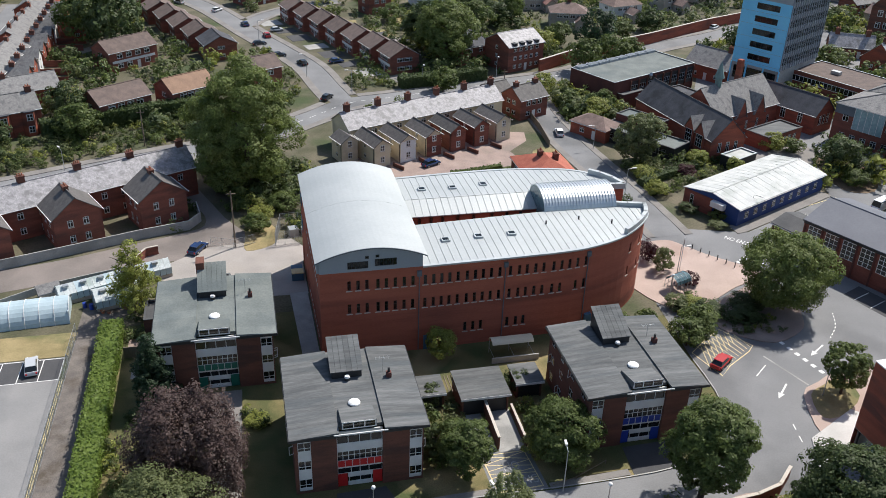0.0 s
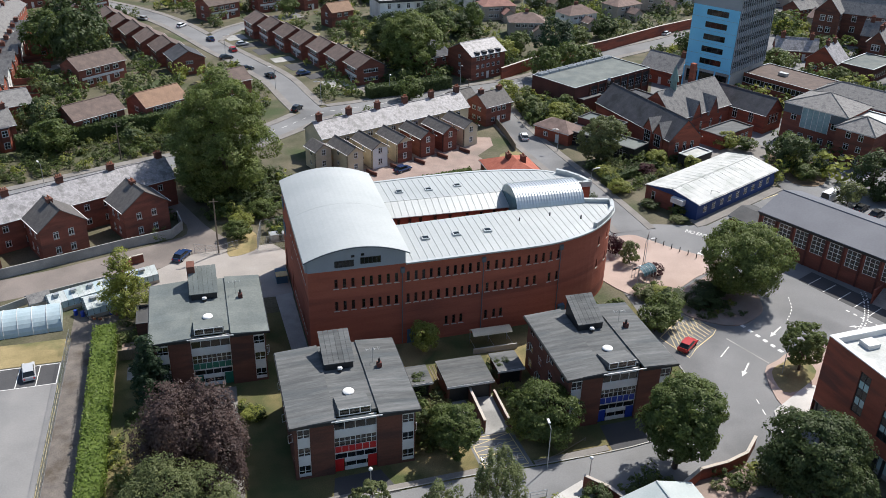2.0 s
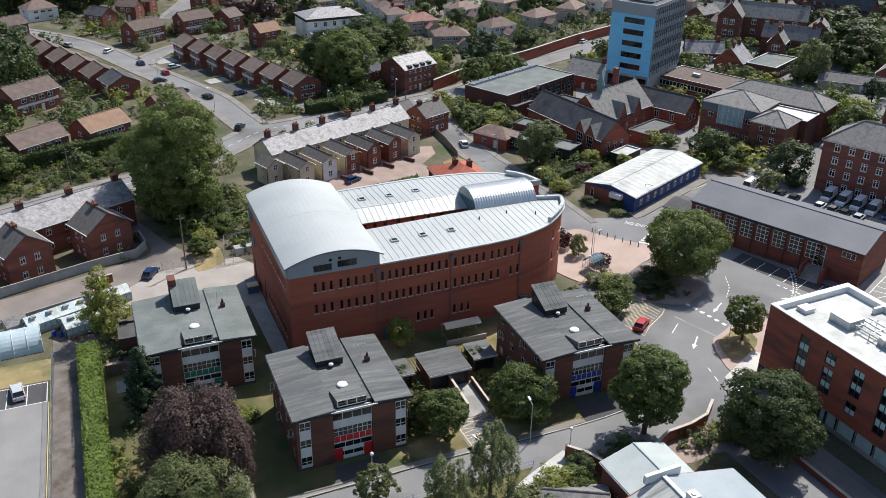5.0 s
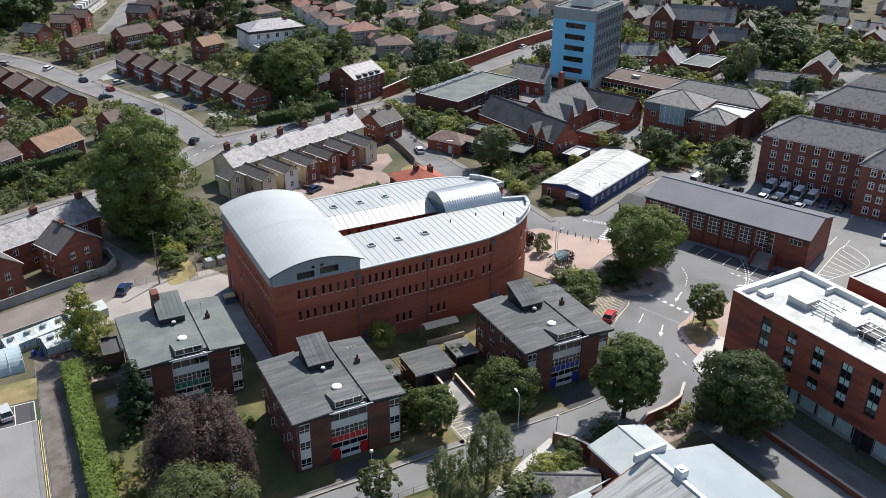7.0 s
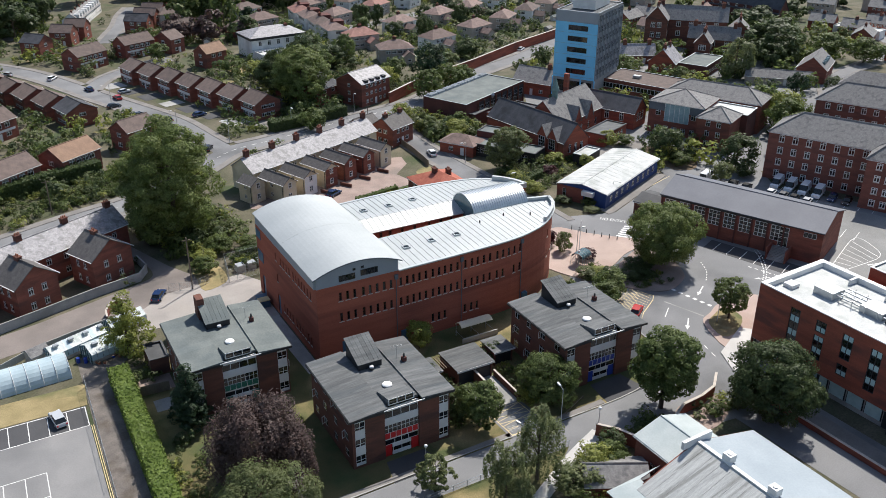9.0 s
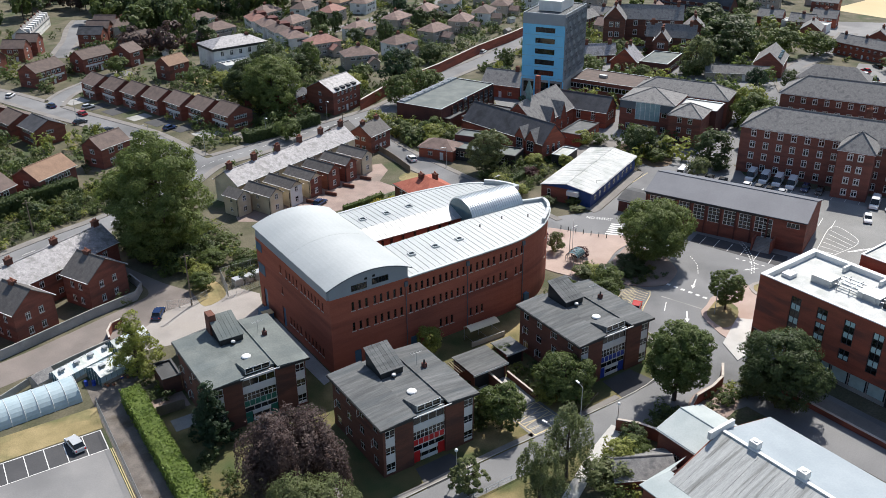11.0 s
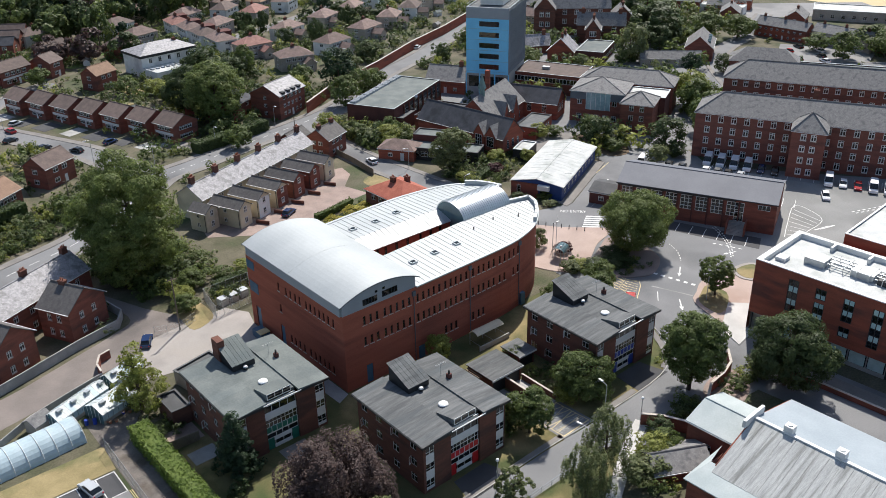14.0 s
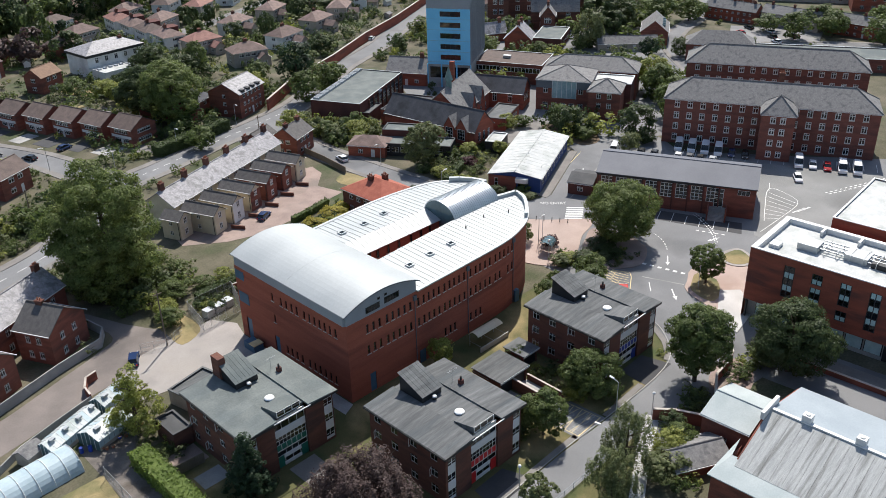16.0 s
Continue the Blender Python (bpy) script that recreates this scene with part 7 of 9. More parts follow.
hedge([(31.6, 57.6), (37, 58.4), (42.7, 59.8)], 1.3, 1.4, LEAF, "low garden hedge by the terrace", 0.4, 0.2)

# ---- trees of the campus ----
tree(-8.17, 58.97, 24.3, 10.5, LEAF_LIME, "tall spreading lime tree beside the street", 1, 83200, 0.232, 0.04, "tall", 120)
tree(71.47, 1.37, 12.3, 7.3, LEAF_LIME, "broad round tree on a kerbed bed", 2, 44200, 0.198, 0.07, lobes=90)
tree(39.67, -34.35, 13.6, 5.2, LEAF, "broad tree beside the campus road", 3, 33800, 0.189, 0.16, lobes=70)
tree(51.6, -43.4, 12.2, 6.6, LEAF_DK, "dense dark tree above the brick wall", 4, 44200, 0.189, 0.08, lobes=90)
tree(26.41, -24.69, 7.4, 4.8, LEAF, "low spreading tree on the lawn", 5, 23400, 0.163, 0.05, lobes=44)
tree(13.93, -25.43, 7.6, 3.6, LEAF, "small leafy tree beside the footpath", 6, 16900, 0.155, 0.08, lobes=38)
tree(67.51, -20.17, 7.5, 3.5, LEAF, "small neat tree on a dry grass patch", 7, 14300, 0.155, 0.24, lobes=36)
tree(-16.7, -21.8, 11.8, 8.8, LEAF_PURPLE, "copper beech with dark purple leaves", 8, 50000, 0.165, 0.03, "weep", lobes=90)
tree(-21.86, -5.57, 10.7, 3.7, LEAF_CONIFER, "dark upright conifer by the block", 9, 18200, 0.155, 0.02, "cone", 60)
tree(-18.9, -31.2, 9.6, 6.2, LEAF_GREY, "feathery green tree near the drive", 10, 28600, 0.146, 0.05, lobes=60)
tree(-25.87, 16.93, 13.1, 4.6, LEAF_LT, "layered yellow-green tree by the greenhouses", 11, 11700, 0.163, 0.08, "cone", 26)
tree(14.82, -38.57, 10.7, 4, LEAF_GREY, "silver birch with hanging grey-green sprays", 12, 14300, 0.120, 0.1, "weep", 40)
tree(8.24, -40.94, 9.3, 3.7, LEAF_GREY, "silver birch with hanging grey-green sprays", 13, 13000, 0.120, 0.1, "weep", 36)
tree(1.99, -34.25, 5.7, 2.7, LEAF_GREY, "small grey-green tree by the road", 14, 5200, 0.189, 0.1, lobes=18)
tree(11.25, -21.98, 4.5, 2.6, LEAF_DK, "dark bushy shrub beside the block", 15, 5200, 0.206, 0.02, lobes=18, name="shrub", cat="shrub")
tree(72.82, 60.02, 10.7, 5.5, LEAF_GREY, "loose grey-green tree in front of the school", 16, 18200, 0.206, 0.12, lobes=50)
tree(48.01, 134.57, 17.8, 9.3, LEAF_LIME, "tall broad tree behind the terrace houses", 17, 33800, 0.310, 0.06, lobes=80)
tree(46.52, 146.56, 15.1, 8.4, LEAF_DK, "dark broad tree behind the terrace houses", 18, 26000, 0.327, 0.06, lobes=70)
for x, y, h, r, leaf in ((16, -2.89, 5, 2.3, LEAF_LT), (58.85, 1.11, 2.5, 2.3, LEAF_DK), (55.31, 3.76, 2.1, 2.1, LEAF_GREY), (54.53, -3.53, 5, 3.2, LEAF), (51.97, -5.88, 4.2, 2.7, LEAF), (57.79, 3.58, 1.7, 1.9, LEAF_LT), (43.31, -2.46, 3.9, 2.3, LEAF), (47.88, -0.49, 3.3, 1.5, LEAF), (56.69, 19.15, 3.4, 1.9, LEAF_MAROON), (58.02, 14.87, 4.3, 1.8, LEAF_GREY), (60.09, 10.47, 2.1, 1.7, LEAF_MAROON),
                         (63.06, -0.87, 2.1, 2.9, LEAF_DK), (66.46, 2.48, 1.9, 2.8, LEAF_DK), (22.2, -40.6, 4.1, 2.6, LEAF_LT), (24.9, -41.0, 3.5, 2.4, LEAF), (17.93, -42.15, 3.7, 3.1, LEAF_GREY), (27.6, -38.0, 2.6, 1.8, LEAF_DK), (-9.47, -12.09, 1.2, 1.6, LEAF_LT), (-7.62, 40.01, 3.5, 2.5, LEAF), (-6.65, 43.73, 3.1, 2.3, LEAF_LT), (12.45, -12.26, 3, 1.8, LEAF_DK), (24.53, -11.37, 2.8, 1.8, LEAF_DK), (23.23, -23.54, 2.6, 1.8, LEAF_LT),
                         (33.12, 51.77, 2.4, 2.6, LEAF_YELLOW), (39.03, 52.8, 2.6, 3, LEAF_YELLOW), (42.71, 54.42, 2.2, 2.2, LEAF_YELLOW), (36.39, 49.25, 2.2, 2.4, LEAF_LT), (23.27, 45.17, 1.9, 1.9, LEAF_DK), (3.45, 47.13, 2.5, 2.3, LEAF), (8.2, 47.9, 2.1, 1.9, LEAF_LT), (-2.32, 48.23, 3.3, 2.9, LEAF), (-18.69, 2.6, 2.4, 1.2, LEAF_DK), (76.71, 31.29, 2, 1.8, LEAF), (72.61, 35.37, 1.8, 2, LEAF_DK), (75.22, 28.19, 1.3, 1.7, LEAF_GREY),
                         (84.84, 55.72, 3.4, 2.5, LEAF_LT), (91.01, 51.27, 3.2, 2.1, LEAF_LT), (81.16, 60.08, 2.7, 2.3, LEAF), (80.19, 51.66, 2.3, 2.1, LEAF_MAROON), (55.02, 42.9, 5.1, 3.3, LEAF_DK), (58.43, 37.48, 4.2, 2.8, LEAF_DK), (69.79, 43.36, 2.9, 2.4, LEAF_LT), (70.45, 52.01, 2.5, 2.2, LEAF_LT), (74.08, 86.7, 4.8, 3.5, LEAF_LT), (77.03, 90.49, 5.6, 2.9, LEAF), (70.24, 94.14, 4.3, 3.1, LEAF), (71.86, 83.62, 3.5, 2.6, LEAF_LT)):
    far_tree(x, y, h, r, leaf, name="shrub" if h < 4 else "tree", cat="shrub" if h < 4 else "tree", label="bushy planting beside the campus paths")
for x, y, h, r, leaf in ((112.1, 46.75, 7.9, 4, LEAF_DK), (116.35, 51.17, 6.5, 3.8, LEAF), (113.1, 41.25, 3.5, 3, LEAF), (117.5, 44.49, 4, 3.1, LEAF_DK), (122.84, 32.53, 8.8, 4.9, LEAF_DK), (121.4, 27.85, 3.5, 2.8, LEAF_DK), (112.91, 27.39, 5.3, 2.8, LEAF_GREY), (143.16, 32.1, 10.3, 6, LEAF), (137.42, 28.85, 7.8, 4.3, LEAF), (151.35, 38.53, 8.5, 5.1, LEAF), (106.86, 62.24, 3.8, 2.9, LEAF_LT), (110.29, 59.64, 3.1, 2.6, LEAF),
                         (186.28, 95.15, 13.2, 5.8, LEAF_GREY), (168.58, 101.52, 4.7, 3.1, LEAF), (183.24, 132.57, 5.2, 3.4, LEAF), (241.71, 45.8, 9.3, 5.4, LEAF), (253.59, 37.26, 9.3, 5.4, LEAF), (253.4, 19.05, 11, 7.1, LEAF), (249.41, 88.15, 6.6, 3.3, LEAF), (154.77, 45.74, 10.1, 5.5, LEAF), (159.82, 51.16, 10, 5, LEAF_LT), (188.63, 71.2, 7.1, 3.2, LEAF_CONIFER), (197.84, 64.78, 6.3, 3.2, LEAF_DK), (215.14, 105.68, 14.9, 10.4, LEAF_DK), (222.91, 111.52, 13.2, 8.8, LEAF_DK), (232.26, 96.19, 10.3, 6.7, LEAF), (207.42, 98.27, 9.1, 5.3, LEAF_DK), (155.43, 116.01, 7, 4.7, LEAF), (242.86, 88.66, 8.8, 5.9, LEAF), (259.41, 43.71, 9.2, 6.9, LEAF), (271.21, 24.91, 10.8, 7.7, LEAF), (246.81, 58.66, 6.1, 4.6, LEAF), (198.82, 45.04, 6.5, 4, LEAF_GREY),
                         (93.54, 124.11, 9.9, 5.3, LEAF), (84.57, 122.04, 9.1, 5, LEAF), (100.5, 129.2, 7.3, 4.1, LEAF), (94.2, 139.82, 12.9, 6.1, LEAF_CONIFER), (77.59, 140.22, 7.4, 4.1, LEAF_LT), (85.22, 147.86, 7.3, 4, LEAF), (108.69, 153.29, 5.5, 3.9, LEAF), (121.53, 162.25, 6.9, 4.2, LEAF_DK), (41.81, 111.35, 6.1, 3.9, LEAF), (66.97, 105.38, 5.6, 3.4, LEAF_LT), (56.44, 153.36, 9.9, 5.8, LEAF)):
    far_tree(x, y, h, r, leaf)
woods = random.Random(5)
BELT = []
for i in range(46):
    x, y = woods.uniform(-110, 110), woods.uniform(325, 450)
    if clear_of(*site(x, y), 4):
        far_tree(*site(x, y), woods.uniform(11, 17), woods.uniform(5, 8), woods.choice((LEAF_DK, LEAF_DK, LEAF, LEAF_PURPLE)))
for i in range(46):
    x, y = woods.uniform(110, 420), woods.uniform(330, 480)
    if y > 250 + 0.35 * x and clear_of(*site(x, y), 4):
        far_tree(*site(x, y), woods.uniform(7, 13), woods.uniform(3.8, 6.8), woods.choice((LEAF_DK, LEAF, LEAF)))
for x, y, h, r, leaf in ((-42.87, 159.67, 16.1, 8.1, LEAF_DK), (-45.9, 180.69, 16.7, 8.8, LEAF_DK), (-51.98, 166.95, 14.4, 7.2, LEAF), (-46.5, 99.5, 9.5, 4.6, LEAF_DK), (-59.5, 87.5, 6.0, 3.6, LEAF_DK), (-42.99, 89.89, 7.7, 4.8, LEAF), (22.08, 210.86, 6.4, 4, LEAF), (46.93, 230.71, 12.3, 6.9, LEAF_PURPLE), (34.81, 235.96, 10.8, 6.2, LEAF_PURPLE), (58.75, 227.37, 9.9, 6.1, LEAF_DK), (73.84, 216.81, 8.3, 5.3, LEAF), (46.5, 174.6, 5.0, 4.0, LEAF_LT), (40.59, 182.63, 5.7, 4.1, LEAF), (46.26, 165.24, 6.6, 4.1, LEAF_LT), (54.71, 177.3, 5.2, 4.0, LEAF_DK), (66.5, 187.0, 7.6, 4.6, LEAF_DK), (69.42, 183.89, 9.5, 5.5, LEAF_DK), (64.79, 166.34, 9.7, 5.7, LEAF), (74.12, 171.91, 8, 4.8, LEAF_DK), (241.87, 140.43, 11.1, 8.3, LEAF_DK), (222.57, 151.84, 11.2, 8.4, LEAF_DK), (256.21, 147.29, 9.5, 8.1, LEAF_DK), (229.78, 168.09, 10.2, 8.2, LEAF)):
    far_tree(x, y, h, r, leaf)
for i in range(64):
    x, y = woods.uniform(90, 290), woods.uniform(190, 370)
    if y > 150 + 0.62 * x and clear_of(*site(x, y), 2.5):
        far_tree(*site(x, y), woods.uniform(5.5, 11), woods.uniform(2.8, 4.8), woods.choice((LEAF_DK, LEAF, LEAF_DK, LEAF_CONIFER)))
for i in range(60):
    x, y = woods.uniform(-120, -8), woods.uniform(332, 480)
    if clear_of(*site(x, y), 4):
        far_tree(*site(x, y), woods.uniform(10, 16), woods.uniform(4.6, 7.6), woods.choice((LEAF_DK, LEAF_DK, LEAF)))
for i in range(70):
    x, y = woods.uniform(290, 560), woods.uniform(110, 400)
    if (x > 470 and y < 215) or (395 < x < 475 and 85 < y < 200) or not clear_of(*site(x, y), 7):
        continue
    if i % 3 == 0:
        home(*site(x, y), -66 + woods.uniform(-6, 6) + 90 * (i % 2), 11.5, 7.4, 4.4, 7.0, woods.choice((BRICK_OLD, BRICK_HOUSE, RENDER_GREY)), woods.choice((SLATE, SLATE, TILE_PINK)), "brick pair under a slate roof near the church", 4, gable_win=1, chimneys=((0, 0, 1.2),))
    else:
        far_tree(*site(x, y), woods.uniform(7, 13), woods.uniform(3.8, 6.8), woods.choice((LEAF_DK, LEAF, LEAF_DK)))
for i in range(60):
    x, y = woods.uniform(38, 128), woods.uniform(256, 352)
    if y > 250 + 0.35 * abs(x - 60) and clear_of(x, y, 3.2) and not any(math.dist((x, y), q) < 5.5 for q in BELT):
        BELT.append((x, y))
        far_tree(x, y, woods.uniform(13, 19), woods.uniform(5.5, 8.5), woods.choice((LEAF_DK, LEAF_DK, LEAF_CONIFER, LEAF)))
for i in range(104):
    x, y = woods.uniform(-170, 62), woods.uniform(262, 430)
    if clear_of(x, y, 4) and not (-5 < x < 45 and y < 330):
        far_tree(x, y, woods.uniform(11, 18), woods.uniform(5, 8.5), woods.choice((LEAF_DK, LEAF_DK, LEAF, LEAF_PURPLE)))
gard = random.Random(11)
spots = {0: [], 1: [], 2: [], 3: []}
for i in range(9000):
    y = gard.uniform(92, 420)
    x = gard.uniform(-80 - 0.1 * y, 30 + 1.02 * y)
    if x > 95 and y < 150 + 0.35 * (x - 95) or (x > 300 and y < 260):
        continue
    h = gard.choice((1.2, 1.6, 2.0, 2.4, 3.0, 3.6, 5, 6.5)) * 0.86
    r = h * gard.uniform(0.42, 0.7)
    if clear_of(*site(x, y), r * 0.7):
        spots[min(3, int((y - 92) // 90))].append((*site(x, y), h, r))
for k, some in spots.items():
    planting("mixed green shrubs and small trees filling the gardens", some[:430], 40 + k, "garden_planting", "shrubs", 260 if k < 2 else 190, 0.072 if k < 2 else 0.09)
near_spots = []
for i in range(700):
    x, y = gard.uniform(-22, 48), gard.uniform(37, 62)
    if (y > 44 + 0.36 * max(x, 0) or y < 39.5 + 0.3 * max(x, 0)) and not (x < -2 and y > 46):
        continue
    if x < -1 and not (-24 < x < -14) or not clear_of(*site(x, y), 1.0):
        continue
    h = gard.uniform(1.0, 2.6)
    near_spots.append((*site(x, y), h, h * gard.uniform(0.5, 0.8)))
for i in range(160):
    x, y = gard.uniform(-22, 9), gard.uniform(50, 73)
    if clear_of(*site(x, y), 0.5) and math.dist((x, y), (-8, 61.5)) < 14:
        h = gard.uniform(1.5, 4.0)
        near_spots.append((*site(x, y), h, h * gard.uniform(0.5, 0.8)))
for i in range(260):
    x, y = gard.uniform(73, 106), gard.uniform(46, 72)
    if clear_of(*site(x, y), 0.6) and y > 44 + 0.42 * (x - 74) and y < 62 + 0.55 * (x - 74):
        h = gard.uniform(0.9, 2.4)
        near_spots.append((*site(x, y), h, h * gard.uniform(0.5, 0.8)))
for i in range(120):
    x, y = gard.uniform(76, 95), gard.uniform(96, 116)
    if clear_of(*site(x, y), 0.8):
        h = gard.uniform(1.5, 4.5)
        near_spots.append((*site(x, y), h, h * gard.uniform(0.5, 0.75)))
for x0, x1, y0, y1, n_, hh in ((10.5, 15.5, -24, -14, 26, 2.0), (22.8, 29, -24.5, -14.5, 26, 1.5), (-11, -7, -13, -9.5, 12, 1.1), (16, 27, -46, -40.5, 34, 2.4), (-20, -1, -44, -37, 30, 2.4), (-27, -22, 8, 20, 20, 1.8), (54, 62, 1, 6.5, 26, 1.5), (62, 72, -6, 3, 40, 1.3), (40.5, 52, -4, 2, 30, 1.8), (41, 46, -28, -24, 12, 1.4), (30, 36, -40, -36, 20, 2.0), (42, 56, -41, -37.5, 26, 2.0), (-26, -21.5, -30, -8, 30, 1.6)):
    for i in range(n_):
        x, y = gard.uniform(x0, x1), gard.uniform(y0, y1)
        if clear_of(*site(x, y), 0.5):
            h = hh * gard.uniform(0.5, 1.3)
            near_spots.append((*site(x, y), h, h * gard.uniform(0.5, 0.8)))
for i in range(420):
    x = gard.uniform(-75, -8)
    y = 69 + (x + 50) * 0.53 + gard.uniform(6.5, 26)
    if clear_of(*site(x, y), 0.6):
        h = gard.uniform(0.9, 2.6)
        near_spots.append((*site(x, y), h, h * gard.uniform(0.5, 0.75)))
planting("low mixed green shrubs along paths and walls", near_spots, 77, "shrubbery", "shrubs", 270, 0.07)
far_spots = []
for i in range(900):
    x, y = gard.uniform(118, 400), gard.uniform(20, 260)
    if (x < 150 and y < 45) or y > 150 + 0.5 * (x - 95) or (x > 280 and 40 < y < 98) or not clear_of(*site(x, y), 2.0) or gard.random() < (0.5 if x < 200 else 0.1):
        continue
    h = gard.choice((1.2, 2.0, 3.2, 4.8, 6.4))
    far_spots.append((*site(x, y), h, h * gard.uniform(0.45, 0.7)))
planting("green shrubs and trees round the college and hospital", far_spots[:420], 91, "grounds_planting", "shrubs", 240, 0.09)
# lawns, patios and sheds in the gardens
for i in range(190):
    y = gard.uniform(100, 380)
    x = gard.uniform(-70, 30 + 0.9 * y)
    if x > 95 and y < 160 + 0.4 * (x - 95):
        continue
    if clear_of(*site(x, y), 4):
        x, y = site(x, y)
        w, d, a = gard.uniform(3.4, 7.5), gard.uniform(3.4, 6.6), gard.uniform(0, 1.5)
        poly = [(x + w / 2 * sx * math.cos(a) - d / 2 * sy * math.sin(a), y + w / 2 * sx * math.sin(a) + d / 2 * sy * math.cos(a)) for sx, sy in ((-0.9, -0.82), (1.1, -0.81), (1.08, 1.19), (-0.92, 1.18))]
        m, lab = gard.choice(((GRASS_DRY, "parched garden lawn"), (GRASS_G, "green garden lawn"), (PAVING, "paved garden patio"), (GRASS_DRY, "parched garden lawn")))
        sheet("lawn" if m is not PAVING else "patio", poly, 0.02 + 0.0002 * i, m, lab + " behind a house", "lawn" if m is not PAVING else "patio")
for i in range(30):
    y = gard.uniform(120, 340)
    x = gard.uniform(-60, 20 + 0.9 * y)
    if x > 95 and y < 170 + 0.4 * (x - 95):
        continue
    if clear_of(*site(x, y), 3):
        home(*site(x, y), gard.uniform(0, 90), 3.2, 2.2, 1.7, 2.3, gard.choice((WOOD, RENDER_GREY, RENDER_WHITE)), gard.choice((FELT, FELT_G, SLATE)), "small garden shed with a felt roof", 1, 1, back=0, win=(0.8, 0.7), door=False, name="garden_shed", trim=None)


# ---- small buildings between the blocks ----
def flat_roofed(x0, y0, x1, y1, h, label, name="garage", open_front=True):
    g_ = thing(name, pose(0, 0, 0), label, "garage")
    bm = B((x0, y1 - 0.2, 0, x1, y1, h), (x0, y0, 0, x0 + 0.2, y1 - 0.2, h), (x1 - 0.2, y0, 0, x1, y1 - 0.2, h))
    part("wall", bm, BRICK_BLOCK, g_)
    part("garage_door", B((x0 + 0.2, y0 + 0.25, 0, x1 - 0.2, y0 + 0.3, h - 0.35)), DARK, g_)
    part("roof", B((x0 - 0.25, y0 - 0.3, h, x1 + 0.25, y1 + 0.25, h + 0.16)), FELT, g_)
    part("fascia", B((x0 - 0.28, y0 - 0.36, h - 0.2, x1 + 0.28, y0 - 0.3, h + 0.12)), WHITE, g_, "pale fascia board")
    return g_


flat_roofed(16.1, -15.4, 22.2, -9.8, 2.8, "flat-roofed brick double garage")
flat_roofed(11.2, -13.4, 14.2, -9.8, 2.5, "small flat-roofed brick store", "store")
flat_roofed(24.0, -13.2, 27.4, -9.4, 2.5, "small flat-roofed brick store", "store")
pg = thing("pergola", pose(0, 0, 0), "timber pergola beams beside the garage", "pergola")
for k in range(4):
    part("beam", B((14.4 + 0.45 * k, -13.3, 2.4, 14.5 + 0.45 * k, -9.9, 2.55)), WOOD, pg)
can = thing("cycle_shelter", pose(26.12, -3.3, 0), "cream curved-roof cycle shelter on grey posts", "shelter")
bm = bmesh.new()
ang = [0.35 + 2.1 * k / 10 for k in range(11)]
low = [(-3, 1.25 * math.cos(t) - 0.1, 1.7 + 1.2 * math.sin(t)) for t in ang]
hi = [(x, y * 1.05, z + 0.06) for x, y, z in low[::-1]]
add_hull(bm, low + hi, [(3, y, z) for _, y, z in low + hi])
bmesh.ops.recalc_face_normals(bm, faces=bm.faces)
part("roof", bm, RENDER_CREAM, can, "cream curved roof")
for x in (-2.9, 0, 2.9):
    part("post", tube((x, 0.9, 0), (x, 0.9, 2.2), 0.05), STEEL, can)
    part("rail", tube((x, 0.9, 0.9), (x, -1.6, 0.9), 0.03), STEEL, can)
part("ramp_wall", B((-3.2, -1.9, 0, 3.6, -1.7, 0.9)), CONCRETE, can)
gl = thing("glass_shelter", pose(57.73, 9.07, 0.13, 0, 0, 21.7), "glazed barrel-roofed shelter on the plaza", "shelter")
for k in range(5):
    bm = bmesh.new()
    x = -1.6 + 0.8 * k
    pts = [(x, -1.3, 0), (x, -1.3, 1.7)] + [(x, -1.3 * math.cos(t), 1.7 + 1.0 * math.sin(t)) for t in (0.5, 1.0, 1.57, 2.1, 2.6)] + [(x, 1.3, 1.7), (x, 1.3, 0)]
    for p, q in zip(pts, pts[1:]):
        add_tube(bm, p, q, 0.04, 0.04, 6)
    part("hoop", bm, STEEL, gl)
for k in range(4):
    bm = bmesh.new()
    x0, x1 = -1.58 + 0.8 * k, -0.82 + 0.8 * k
    pr = [(-1.28 * math.cos(t), 1.7 + 0.98 * math.sin(t)) for t in (0, 0.5, 1.0, 1.57, 2.1, 2.6, 3.14)]
    low = [(x0, y, z) for y, z in pr] + [(x0, y * 0.98, z - 0.02) for y, z in pr[::-1]]
    add_hull(bm, low, [(x1, y, z) for _, y, z in low])
    bmesh.ops.recalc_face_normals(bm, faces=bm.faces)
    part("pane", bm, GLASS_B, gl)

# polytunnel and long white-roofed caravans
pt = thing("polytunnel", pose(-45.79, 17.47, 0, 0, 0, 4), "long hazy blue polythene tunnel", "polytunnel")
for k in range(12):
    bm = bmesh.new()
    x0, x1 = 10.6 - 2.0 * k - 1.98, 10.6 - 2.0 * k
    an = [math.pi * i / 14 for i in range(15)]
    low = [(x0, -2.9 * math.cos(t), 2.9 * math.sin(t) * 0.95) for t in an] + [(x0, -2.82 * math.cos(t), 2.82 * math.sin(t) * 0.95) for t in an[::-1]]
    add_hull(bm, low, [(x1, y, z) for _, y, z in low])
    bmesh.ops.recalc_face_normals(bm, faces=bm.faces)
    part("skin", bm, POLY, pt)
    bm = bmesh.new()
    for t0, t1 in zip(an, an[1:]):
        add_tube(bm, (x1, -2.95 * math.cos(t0), 2.95 * math.sin(t0) * 0.95), (x1, -2.95 * math.cos(t1), 2.95 * math.sin(t1) * 0.95), 0.05, 0.05, 5)
    part("hoop", bm, WHITE, pt)
